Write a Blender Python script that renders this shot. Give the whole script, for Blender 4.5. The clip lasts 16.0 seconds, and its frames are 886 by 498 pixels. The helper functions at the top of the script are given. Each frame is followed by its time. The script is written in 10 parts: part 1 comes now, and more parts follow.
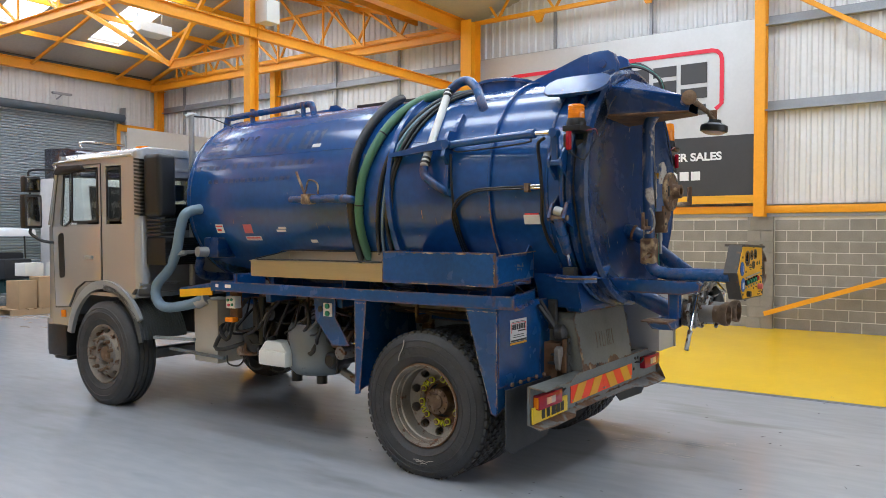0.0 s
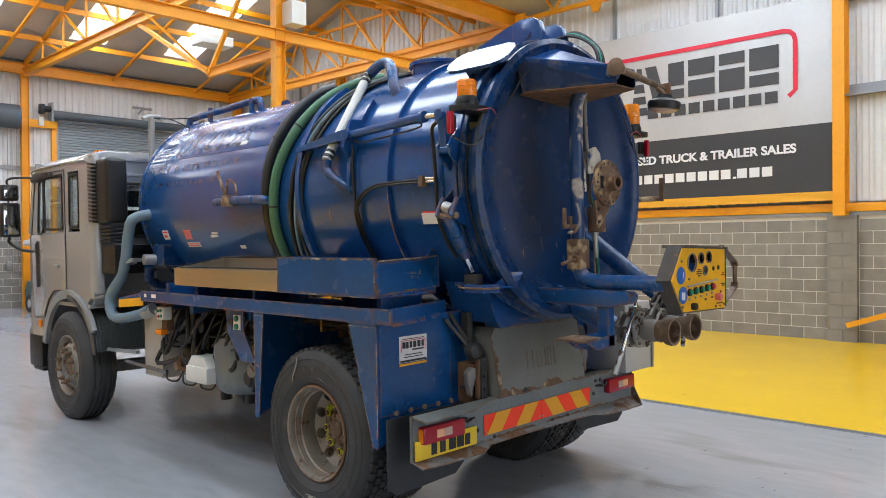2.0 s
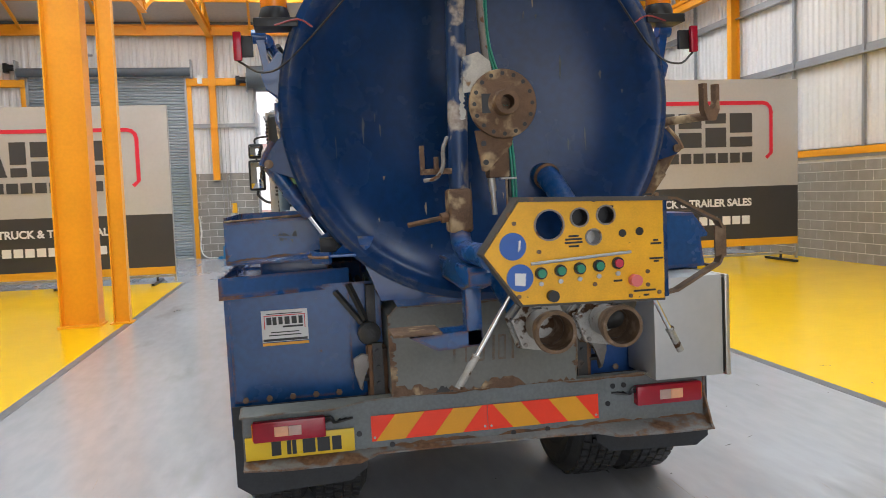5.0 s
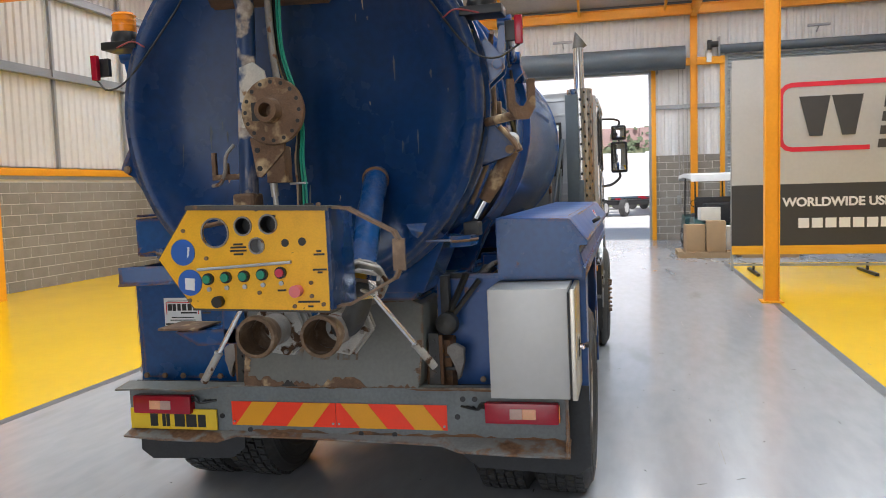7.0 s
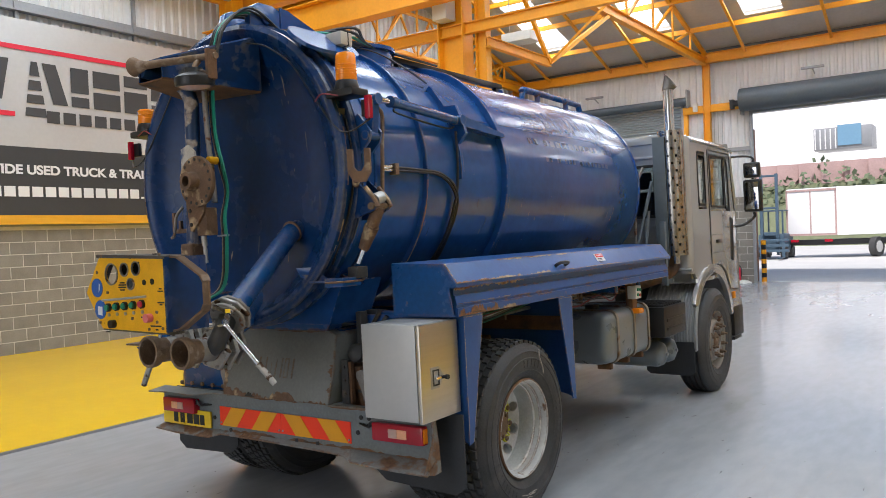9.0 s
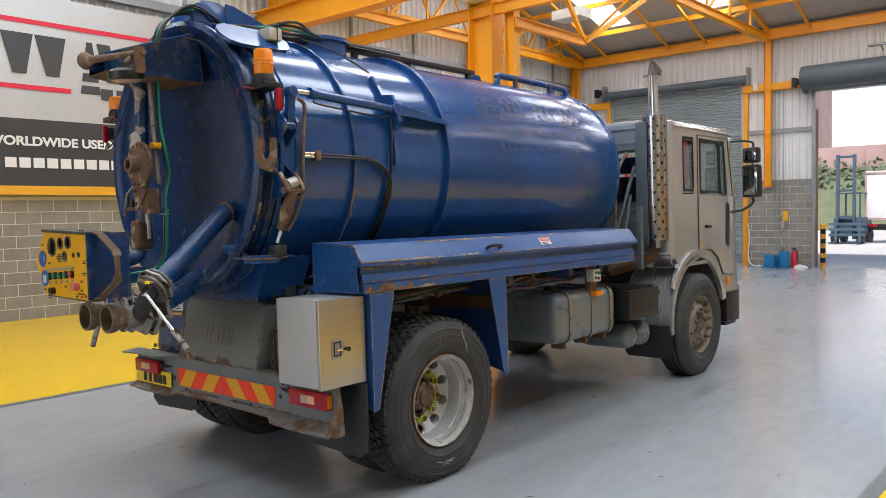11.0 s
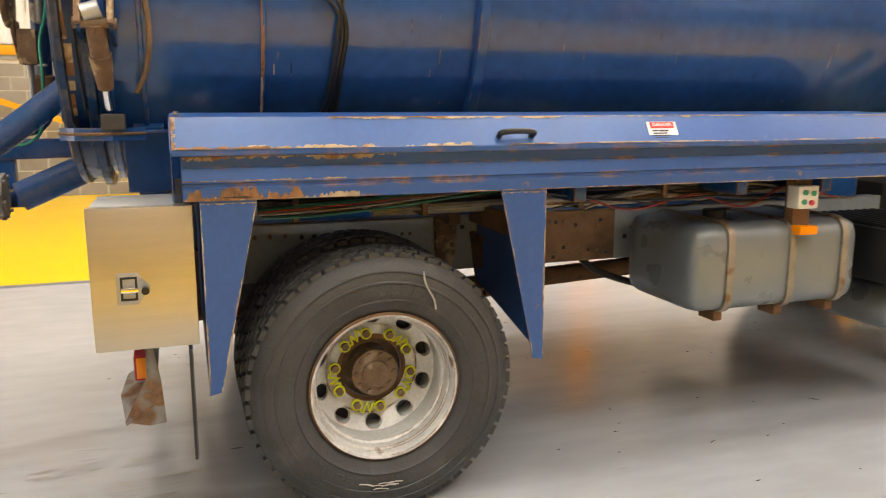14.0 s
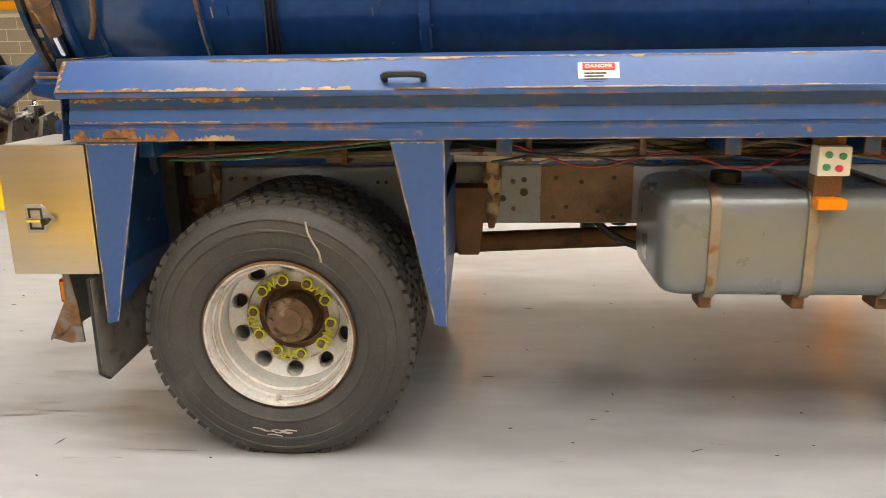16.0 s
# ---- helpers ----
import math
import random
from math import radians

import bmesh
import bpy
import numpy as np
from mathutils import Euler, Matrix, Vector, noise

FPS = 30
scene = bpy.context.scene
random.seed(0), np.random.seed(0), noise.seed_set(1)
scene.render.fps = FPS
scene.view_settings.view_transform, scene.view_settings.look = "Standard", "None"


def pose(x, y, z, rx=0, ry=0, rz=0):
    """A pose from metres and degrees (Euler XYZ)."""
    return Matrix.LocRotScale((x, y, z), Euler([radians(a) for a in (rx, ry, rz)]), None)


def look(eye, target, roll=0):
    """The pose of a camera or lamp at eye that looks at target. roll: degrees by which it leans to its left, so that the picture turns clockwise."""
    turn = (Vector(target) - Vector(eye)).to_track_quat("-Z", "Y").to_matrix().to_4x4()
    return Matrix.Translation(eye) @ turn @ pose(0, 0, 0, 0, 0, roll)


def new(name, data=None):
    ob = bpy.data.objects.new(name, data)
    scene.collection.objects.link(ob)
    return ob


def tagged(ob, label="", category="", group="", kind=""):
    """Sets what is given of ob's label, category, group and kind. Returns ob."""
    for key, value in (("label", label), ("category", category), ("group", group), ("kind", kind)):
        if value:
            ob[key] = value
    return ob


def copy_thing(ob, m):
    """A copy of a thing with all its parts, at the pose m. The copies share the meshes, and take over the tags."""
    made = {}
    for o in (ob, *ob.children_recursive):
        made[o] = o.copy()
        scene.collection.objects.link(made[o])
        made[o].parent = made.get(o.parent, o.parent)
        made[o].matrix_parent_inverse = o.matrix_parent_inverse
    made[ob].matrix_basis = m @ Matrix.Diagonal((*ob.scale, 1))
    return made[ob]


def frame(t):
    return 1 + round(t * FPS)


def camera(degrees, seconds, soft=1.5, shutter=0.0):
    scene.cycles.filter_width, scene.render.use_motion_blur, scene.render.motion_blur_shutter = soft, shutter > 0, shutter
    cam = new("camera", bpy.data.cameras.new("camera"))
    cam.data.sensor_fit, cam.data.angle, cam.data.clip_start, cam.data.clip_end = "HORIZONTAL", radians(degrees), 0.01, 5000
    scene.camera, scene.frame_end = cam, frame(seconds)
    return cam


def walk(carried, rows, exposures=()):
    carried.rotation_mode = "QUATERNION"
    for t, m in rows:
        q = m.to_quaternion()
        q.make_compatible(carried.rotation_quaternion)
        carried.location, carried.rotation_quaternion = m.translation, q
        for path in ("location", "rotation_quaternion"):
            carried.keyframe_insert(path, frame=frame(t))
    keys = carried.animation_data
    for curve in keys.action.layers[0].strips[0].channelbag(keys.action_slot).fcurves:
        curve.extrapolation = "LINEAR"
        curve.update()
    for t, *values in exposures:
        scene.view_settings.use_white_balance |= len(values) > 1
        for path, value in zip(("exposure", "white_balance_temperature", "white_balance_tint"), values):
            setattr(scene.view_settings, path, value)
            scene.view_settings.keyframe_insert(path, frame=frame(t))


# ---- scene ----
cam = camera(59.2, 16.0, soft=0.6, shutter=0.2)
PATH = [
    (0, (-5.84, -3.463, 1.786), (-4.211, -2.303, 1.754), 0.2),
    (0.5, (-5.548, -3.74, 1.773), (-3.961, -2.523, 1.742), -0.0),
    (1, (-5.218, -3.921, 1.756), (-3.677, -2.647, 1.726), -0.2),
    (1.5, (-4.748, -3.972, 1.767), (-3.256, -2.64, 1.739), -0.3),
    (2, (-4.267, -4.111, 1.754), (-2.832, -2.718, 1.741), -0.4),
    (2.5, (-3.716, -4.198, 1.695), (-2.393, -2.699, 1.647), -0.8),
    (3, (-3.137, -4.295, 1.733), (-1.947, -2.692, 1.62), -2.2),
    (3.2, (-2.913, -4.367, 1.762), (-1.789, -2.717, 1.63), -2.6),
    (5.3, (-0.569, -4.675, 1.766), (-0.321, -2.696, 1.618), -1.9),
    (5.5, (-0.361, -4.66, 1.741), (-0.172, -2.675, 1.585), -2.0),
    (6, (0.244, -4.624, 1.738), (0.224, -2.634, 1.538), -2.3),
    (6.5, (0.837, -4.596, 1.765), (0.595, -2.62, 1.57), -2.2),
    (7, (1.46, -4.602, 1.775), (0.999, -2.662, 1.62), -1.7),
    (7.5, (2.033, -4.532, 1.772), (1.384, -2.643, 1.67), -1.2),
    (8, (2.636, -4.511, 1.772), (1.789, -2.701, 1.718), -2.1),
    (8.5, (3.174, -4.422, 1.749), (2.143, -2.709, 1.716), -2.5),
    (9, (3.676, -4.276, 1.772), (2.521, -2.644, 1.736), -2.2),
    (9.2, (3.879, -4.253, 1.777), (2.696, -2.641, 1.733), -2.1),
    (11.3, (4.68, -3.693, 1.801), (3.333, -2.217, 1.705), -1.2),
    (11.5, (4.625, -3.479, 1.782), (3.258, -2.022, 1.687), -1.4),
    (12, (4.531, -2.936, 1.777), (3.116, -1.526, 1.678), -1.4),
    (12.5, (4.41, -2.375, 1.752), (2.913, -1.053, 1.636), -1.2),
    (13, (4.315, -1.793, 1.727), (2.746, -0.562, 1.58), -0.7),
    (13.5, (4.237, -1.233, 1.715), (2.531, -0.216, 1.478), 0.2),
    (14, (4.126, -0.75, 1.697), (2.27, -0.115, 1.307), 0.3),
    (14.5, (3.997, -0.277, 1.701), (2.082, -0.038, 1.174), -0.2),
    (15, (3.879, 0.118, 1.667), (1.969, 0.161, 1.074), -0.6),
    (15.5, (3.907, 0.486, 1.664), (1.996, 0.389, 1.083), -0.7),
    (16, (4.102, 0.878, 1.682), (2.178, 0.737, 1.156), -0.9),
]
EXPOSURES = [(0.0, 0.86, 6000, 14), (2.5, 0.94, 6100, 14), (5.5, 1.01, 6450, 14), (6.5, 1.02, 6400, 14), (7.0, 0.91, 6350, 14), (8.0, 0.80, 6300, 14), (9.0, 0.77, 6300, 14),
             (11.5, 0.82, 6350, 14), (12.5, 1.2, 6950, 15), (13.5, 1.6, 8000, 17), (14.5, 1.6, 8000, 17), (16.0, 1.74, 8000, 17)]
walk(cam, [(t, look(eye, target, roll)) for t, eye, target, roll in PATH], EXPOSURES)

# ---- world, sun, daylight ----
ROOF_W = 55.0   # daylight through one rooflight, watts
SOUTH_W = 64.0   # daylight lamp in the assumed, unseen south doorway
world = bpy.data.worlds.new("overcast_day")
scene.world = world
world.use_nodes = True
wn = world.node_tree
sky = wn.nodes.new("ShaderNodeTexSky")
sky.sky_type = "NISHITA"
sky.sun_disc = False
sky.sun_elevation, sky.sun_rotation = radians(48), radians(200)
sky.air_density, sky.dust_density = 1.0, 2.0
wn.links.new(sky.outputs[0], wn.nodes["Background"].inputs[0])
wn.nodes["Background"].inputs[1].default_value = 0.085
sun = new("sun", bpy.data.lights.new("sun", "SUN"))
sun.data.energy, sun.data.angle, sun.data.color = 2.6, radians(3), (1.0, 0.96, 0.9)
sun.matrix_world = look((0, 0, 30), (-6, 22, 0))

# ---- materials ----
MATS = {}


def material(name, base, rough=0.5, metal=0.0, vary=0.25, scale=3.0, bump=0.0, bump_scale=60.0, spots=None, coat=0.0,
             second=None, rough_vary=0.1, edge=None, streak=False, island=0.0, stretch=None):
    """A painted or bare surface: base colour, large stains, fine grain, optional spots (colour, share, scale) and worn edges."""
    m = bpy.data.materials.new(name)
    m.use_nodes = True
    nt, ln = m.node_tree.nodes, m.node_tree.links
    b = nt["Principled BSDF"]
    b.inputs["Metallic"].default_value = metal
    b.inputs["Coat Weight"].default_value = coat
    b.inputs["Coat Roughness"].default_value = 0.08
    geo = nt.new("ShaderNodeNewGeometry")
    mapping = nt.new("ShaderNodeMapping")
    ln.new(geo.outputs["Position"], mapping.inputs["Vector"])
    if stretch:
        mapping.inputs["Scale"].default_value = stretch

    def tex(sc, detail=4.0, vec=None):
        n = nt.new("ShaderNodeTexNoise")
        n.inputs["Scale"].default_value, n.inputs["Detail"].default_value = sc, detail
        ln.new(vec or mapping.outputs[0], n.inputs["Vector"])
        return n.outputs["Fac"]

    def ramp(fac, a, b_, ca=(0, 0, 0, 1), cb=(1, 1, 1, 1)):
        r = nt.new("ShaderNodeValToRGB")
        r.color_ramp.elements[0].position, r.color_ramp.elements[1].position = a, b_
        r.color_ramp.elements[0].color, r.color_ramp.elements[1].color = ca, cb
        ln.new(fac, r.inputs[0])
        return r.outputs[0]

    def mix(fac, a, b_, mode="MIX"):
        n = nt.new("ShaderNodeMix")
        n.data_type, n.blend_type = "RGBA", mode
        for sock, v in ((n.inputs[0], fac), (n.inputs[6], a), (n.inputs[7], b_)):
            if hasattr(v, "links"):
                ln.new(v, sock)
            else:
                sock.default_value = v
        return n.outputs[2]

    dark = tuple(c * (1 - vary) for c in base) + (1,)
    lite = tuple(min(1, c * (1 + vary * 0.6)) for c in base) + (1,)
    col = ramp(tex(scale, 6), 0.3, 0.72, dark, lite)
    fine = tex(scale * 14, 3)
    col = mix(0.35, col, ramp(fine, 0.35, 0.65, dark, lite))
    if second:
        col = mix(ramp(tex(second[1], 5), second[2], second[2] + 0.12), col, (*second[0], 1))
    if island:
        rnd = nt.new("ShaderNodeObjectInfo").outputs["Random"]
        hs = nt.new("ShaderNodeHueSaturation")
        mr = nt.new("ShaderNodeMapRange")
        mr.inputs[3].default_value, mr.inputs[4].default_value = 1 - island, 1 + island
        ln.new(rnd, mr.inputs[0])
        ln.new(mr.outputs[0], hs.inputs["Value"])
        ln.new(col, hs.inputs["Color"])
        col = hs.outputs[0]
    rgh = nt.new("ShaderNodeMapRange")
    rgh.inputs[3].default_value, rgh.inputs[4].default_value = max(0.02, rough - rough_vary), min(1, rough + rough_vary)
    ln.new(tex(scale * 2.3, 5), rgh.inputs[0])
    rough_out = rgh.outputs[0]
    if spots or edge:
        mask = None
        if spots:
            mask = ramp(tex(spots[2], 7), spots[1], spots[1] + 0.05)
            if streak:
                n = nt.new("ShaderNodeMapping")
                n.inputs["Scale"].default_value = (1, 1, 0.18)
                ln.new(geo.outputs["Position"], n.inputs["Vector"])
                s2 = ramp(tex(spots[2] * 1.4, 6, n.outputs[0]), spots[1] + 0.02, spots[1] + 0.1)
                mask = mix(1.0, mask, s2, "LIGHTEN")
        if edge:
            bev = nt.new("ShaderNodeBevel")
            bev.samples = 3
            bev.inputs["Radius"].default_value = edge[0]
            dot = nt.new("ShaderNodeVectorMath")
            dot.operation = "DOT_PRODUCT"
            ln.new(bev.outputs[0], dot.inputs[0])
            ln.new(geo.outputs["Normal"], dot.inputs[1])
            e = ramp(dot.outputs["Value"], edge[1], edge[1] + 0.04, (1, 1, 1, 1), (0, 0, 0, 1))
            wear = edge[2] if len(edge) > 2 else 0.42
            e = mix(1.0, e, ramp(tex(9, 6), wear, wear + 0.12), "MULTIPLY")
            mask = e if mask is None else mix(1.0, mask, e, "LIGHTEN")
        rust = spots[0] if spots else (0.2, 0.08, 0.03)
        rc = ramp(tex(40, 5), 0.3, 0.7, (rust[0] * 0.45, rust[1] * 0.4, rust[2] * 0.4, 1), (*rust, 1))
        col = mix(mask, col, rc)
        rough_out = mix(mask, rough_out, (0.8, 0.8, 0.8, 1))
    ln.new(col, b.inputs["Base Color"])
    ln.new(rough_out, b.inputs["Roughness"])
    if bump:
        bp = nt.new("ShaderNodeBump")
        bp.inputs["Strength"].default_value, bp.inputs["Distance"].default_value = bump, 0.01
        ln.new(tex(bump_scale, 4), bp.inputs["Height"])
        ln.new(bp.outputs[0], b.inputs["Normal"])
    MATS[name] = m
    return m


dark_rim = material("grimy_brown_panel_edge", (0.07, 0.06, 0.05), 0.55, vary=0.35, scale=14, spots=((0.22, 0.12, 0.06), 0.62, 16))
chalk = material("pale_scrape", (0.42, 0.38, 0.33), 0.8, vary=0.3, scale=40)
scraped_white = material("scraped_white_paint", (0.55, 0.52, 0.46), 0.6, vary=0.25, scale=12, second=((0.01, 0.05, 0.15), 9, 0.56), spots=((0.3, 0.17, 0.08), 0.62, 14))
mudguard_dark = material("darker_grey_mudguard", (0.07, 0.072, 0.075), 0.45, vary=0.15, scale=5)
road_dirt = material("caked_grey_road_dirt", (0.17, 0.16, 0.14), 0.9, vary=0.35, scale=9, bump=0.4, bump_scale=50, second=((0.09, 0.085, 0.075), 12, 0.55))
track_smear = material("faint_tyre_track", (0.235, 0.22, 0.205), 0.35, vary=0.25, scale=14, second=((0.17, 0.15, 0.135), 9, 0.56))
floor_smear = material("brown_tyre_smear", (0.16, 0.145, 0.13), 0.4, vary=0.4, scale=14)
lip_steel = material("rusty_grey_bent_steel", (0.2, 0.205, 0.2), 0.55, vary=0.25, scale=5, spots=((0.22, 0.12, 0.06), 0.53, 5), edge=(0.02, 0.96))
RUST = (0.19, 0.085, 0.035)
tank_blue = material("navy_tank_paint", (0.012, 0.07, 0.24), 0.2, vary=0.3, scale=1.2, spots=((0.2, 0.16, 0.12), 0.725, 14), streak=True, coat=0.25, rough_vary=0.07, bump=0.04, bump_scale=2.6, edge=(0.012, 0.95, 0.5))
# the door blue is darker and reflects less than the tank blue
door_blue = material("dark_navy_blue", (0.0045, 0.033, 0.117), 0.26, vary=0.35, scale=2.0, spots=((0.13, 0.13, 0.13), 0.735, 7), streak=True, edge=(0.03, 0.975, 0.48))
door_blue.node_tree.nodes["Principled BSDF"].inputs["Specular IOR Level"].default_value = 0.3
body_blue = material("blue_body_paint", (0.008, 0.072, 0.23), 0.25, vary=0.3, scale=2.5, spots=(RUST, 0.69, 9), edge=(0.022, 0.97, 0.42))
lid_blue = material("faded_blue_locker_paint", (0.02, 0.085, 0.275), 0.36, vary=0.2, scale=2.5, spots=((0.36, 0.2, 0.11), 0.69, 10), edge=(0.016, 0.96, 0.5))
worn_blue = material("scraped_blue_paint", (0.008, 0.04, 0.125), 0.4, vary=0.3, scale=3, spots=((0.5, 0.44, 0.38), 0.57, 6), streak=True)
south_grey = material("unseen_back_wall_grey", (0.38, 0.37, 0.36), 0.7, vary=0.15, scale=0.8)
bare_tan = material("weathered_bare_primer", (0.4, 0.31, 0.21), 0.8, vary=0.35, scale=20, second=((0.25, 0.13, 0.06), 16, 0.52))
rust_orange = material("flaking_orange_rust", (0.27, 0.13, 0.055), 0.9, vary=0.45, scale=25, bump=0.5, bump_scale=120, second=((0.1, 0.05, 0.025), 22, 0.56))
aubergine = material("dark_aubergine_paint", (0.02, 0.016, 0.03), 0.25, vary=0.15, coat=0.4)
steel_yellow = material("golden_yellow_steel_paint", (0.86, 0.36, 0.006), 0.45, vary=0.1, scale=1.5)
panel_yellow = material("control_panel_yellow", (0.84, 0.42, 0.003), 0.42, vary=0.14, scale=12, spots=((0.14, 0.08, 0.03), 0.7, 30))
cladding = material("white_profiled_cladding", (0.71, 0.71, 0.7), 0.45, vary=0.08, scale=0.8, second=((0.66, 0.65, 0.62), 1.5, 0.62))
sheet_grey = material("grey_galvanised_steel", (0.32, 0.33, 0.34), 0.45, metal=0.3, vary=0.12, scale=2)
roof_grey = material("grey_roof_lining", (0.5, 0.49, 0.47), 0.7, vary=0.12, scale=0.9)
block_grey = material("concrete_block", (0.27, 0.25, 0.22), 0.9, vary=0.2, scale=4, bump=0.5, bump_scale=70, island=0.09)
mortar = material("pale_mortar", (0.62, 0.59, 0.53), 0.95, vary=0.12, scale=5, bump=0.4)
floor_grey = material("grey_epoxy_floor", (0.36, 0.37, 0.39), 0.24, vary=0.15, scale=0.45, second=((0.25, 0.25, 0.255), 0.9, 0.6), rough_vary=0.06, bump=0.012, bump_scale=5, stretch=(1.6, 0.45, 1), coat=0.28)
floor_yellow = material("yellow_epoxy_floor", (0.86, 0.52, 0.002), 0.2, vary=0.05, scale=0.6, rough_vary=0.05, bump=0.012, bump_scale=5)
floor_yellow.node_tree.nodes["Principled BSDF"].inputs["Specular IOR Level"].default_value = 0.3
line_dark = material("dark_grey_line_paint", (0.13, 0.135, 0.14), 0.4, vary=0.2, scale=3)
shutter_grey = material("blue_grey_shutter", (0.3, 0.34, 0.36), 0.45, metal=0.2, vary=0.08, scale=1)
grease = material("black_grease_grime", (0.035, 0.034, 0.032), 0.55, vary=0.4, scale=16, bump=0.4, bump_scale=40, second=((0.11, 0.08, 0.055), 9, 0.6))
peach_lens = material("faded_amber_lens", (0.85, 0.42, 0.24), 0.25, vary=0.1, scale=20)
rail_brown = material("greasy_brown_flat_steel", (0.16, 0.1, 0.06), 0.45, metal=0.3, vary=0.35, scale=12, second=((0.28, 0.19, 0.12), 9, 0.58))
guard_steel = material("polished_guard_steel", (0.52, 0.5, 0.47), 0.2, metal=1.0, vary=0.15, scale=4, rough_vary=0.08)
bumper_grey = material("grimy_grey_bumper_paint", (0.16, 0.18, 0.185), 0.5, vary=0.3, scale=4, spots=((0.14, 0.07, 0.03), 0.68, 5), edge=(0.012, 0.95))
drum_grey = material("dark_slate_shutter_drum", (0.09, 0.11, 0.125), 0.5, vary=0.15, scale=1.5)
ban_silver = material("silver_mesh_banner", (0.56, 0.56, 0.555), 0.4, metal=0.35, vary=0.06, scale=1.2, bump=0.2, bump_scale=2.5)
ban_black = material("charcoal_banner", (0.045, 0.045, 0.047), 0.55, vary=0.08, scale=1.2)
ban_ink = material("dark_grey_ink", (0.055, 0.055, 0.058), 0.55, vary=0.05)
ban_red = material("red_ink", (0.72, 0.02, 0.05), 0.5, vary=0.05)
ban_white = material("white_ink", (0.8, 0.8, 0.8), 0.5, vary=0.03)
ban_gold = material("yellow_banner_hem", (0.8, 0.4, 0.02), 0.5, vary=0.06)
rubber = material("black_tyre_rubber", (0.048, 0.048, 0.048), 0.62, vary=0.35, scale=6, bump=0.25, bump_scale=90, second=((0.085, 0.08, 0.072), 5, 0.62))
flap_rubber = material("black_rubber_flap", (0.026, 0.028, 0.031), 0.6, vary=0.3, scale=6, spots=((0.12, 0.09, 0.06), 0.7, 8))
rim_steel = material("silver_rim_paint", (0.64, 0.64, 0.62), 0.42, metal=0.15, vary=0.25, scale=5, spots=((0.26, 0.14, 0.07), 0.68, 7), edge=(0.012, 0.97))
rim_dirty = material("grimy_bronze_rim", (0.3, 0.265, 0.22), 0.5, metal=0.25, vary=0.3, scale=6, spots=((0.2, 0.1, 0.05), 0.6, 9), edge=(0.012, 0.97))
pale_scuff = material("pale_scuffed_paint", (0.09, 0.1, 0.11), 0.6, vary=0.3, scale=20)
hub_rust = material("rusty_hub", (0.2, 0.13, 0.08), 0.8, metal=0.2, vary=0.4, scale=18, bump=0.4, second=((0.33, 0.25, 0.19), 14, 0.58))
hub_grey = material("dull_grey_hub", (0.25, 0.23, 0.21), 0.6, metal=0.3, vary=0.3, scale=15, spots=(RUST, 0.6, 22))
flange_rust = material("rusty_cast_flange", (0.17, 0.1, 0.06), 0.75, metal=0.2, vary=0.45, scale=16, bump=0.4, second=((0.5, 0.37, 0.22), 10, 0.53))
cab_silver = material("champagne_silver_cab_paint", (0.5, 0.505, 0.51), 0.26, metal=0.55, vary=0.02, scale=2, coat=0.5, rough_vary=0.02)
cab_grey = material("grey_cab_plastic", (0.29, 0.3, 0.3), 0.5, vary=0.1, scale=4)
plastic_black = material("black_plastic", (0.009, 0.009, 0.0095), 0.42, vary=0.2, scale=8)
rubber_seal = material("black_window_seal", (0.015, 0.015, 0.015), 0.5, vary=0.1)
chassis_grey = material("grey_chassis_paint", (0.24, 0.265, 0.275), 0.45, vary=0.2, scale=3, spots=((0.15, 0.075, 0.035), 0.73, 5), edge=(0.012, 0.95))
hatch_grey = material("weathered_grey_hatch", (0.165, 0.17, 0.155), 0.5, vary=0.2, scale=4, spots=((0.2, 0.11, 0.05), 0.73, 7), streak=True, edge=(0.02, 0.96))
rusty = material("rusted_brown_steel", (0.17, 0.085, 0.04), 0.85, vary=0.45, scale=9, bump=0.35, second=((0.07, 0.045, 0.03), 7, 0.55))
tank_grey = material("blue_grey_fuel_tank", (0.185, 0.21, 0.225), 0.3, metal=0.25, vary=0.06, scale=2.5, spots=(RUST, 0.8, 11))
stainless = material("brushed_stainless", (0.56, 0.52, 0.44), 0.36, metal=1.0, vary=0.08, scale=2, rough_vary=0.06, stretch=(1, 1, 20))
chrome = material("polished_steel", (0.72, 0.72, 0.72), 0.14, metal=1.0, vary=0.05, scale=4)
brushed_grey = material("brushed_pale_cabinet_steel", (0.47, 0.47, 0.455), 0.42, metal=0.3, vary=0.06, scale=2, rough_vary=0.05)
red_lens = material("red_lamp_lens", (0.36, 0.006, 0.022), 0.16, vary=0.15, scale=9)
clear_lens = material("clear_lamp_lens", (0.55, 0.36, 0.3), 0.18, vary=0.12)
amber_lens = material("amber_lamp_lens", (0.85, 0.24, 0.008), 0.15, vary=0.12, scale=12)
chev_red = material("red_reflective_film", (1.0, 0.045, 0.006), 0.35, vary=0.07, scale=9)
chev_yellow = material("amber_reflective_film", (0.8, 0.36, 0.006), 0.35, vary=0.06, scale=9)
plate_yellow = material("yellow_number_plate", (0.82, 0.56, 0.02), 0.3, vary=0.05)
ink_black = material("black_print", (0.015, 0.015, 0.015), 0.5, vary=0.05)
white_label = material("white_label", (0.7, 0.7, 0.69), 0.5, vary=0.05)
red_print = material("red_print", (0.65, 0.03, 0.03), 0.5, vary=0.05)
blue_sign = material("blue_safety_sign", (0.015, 0.1, 0.4), 0.4, vary=0.1)
green_knob = material("green_button", (0.01, 0.22, 0.13), 0.35, vary=0.1)
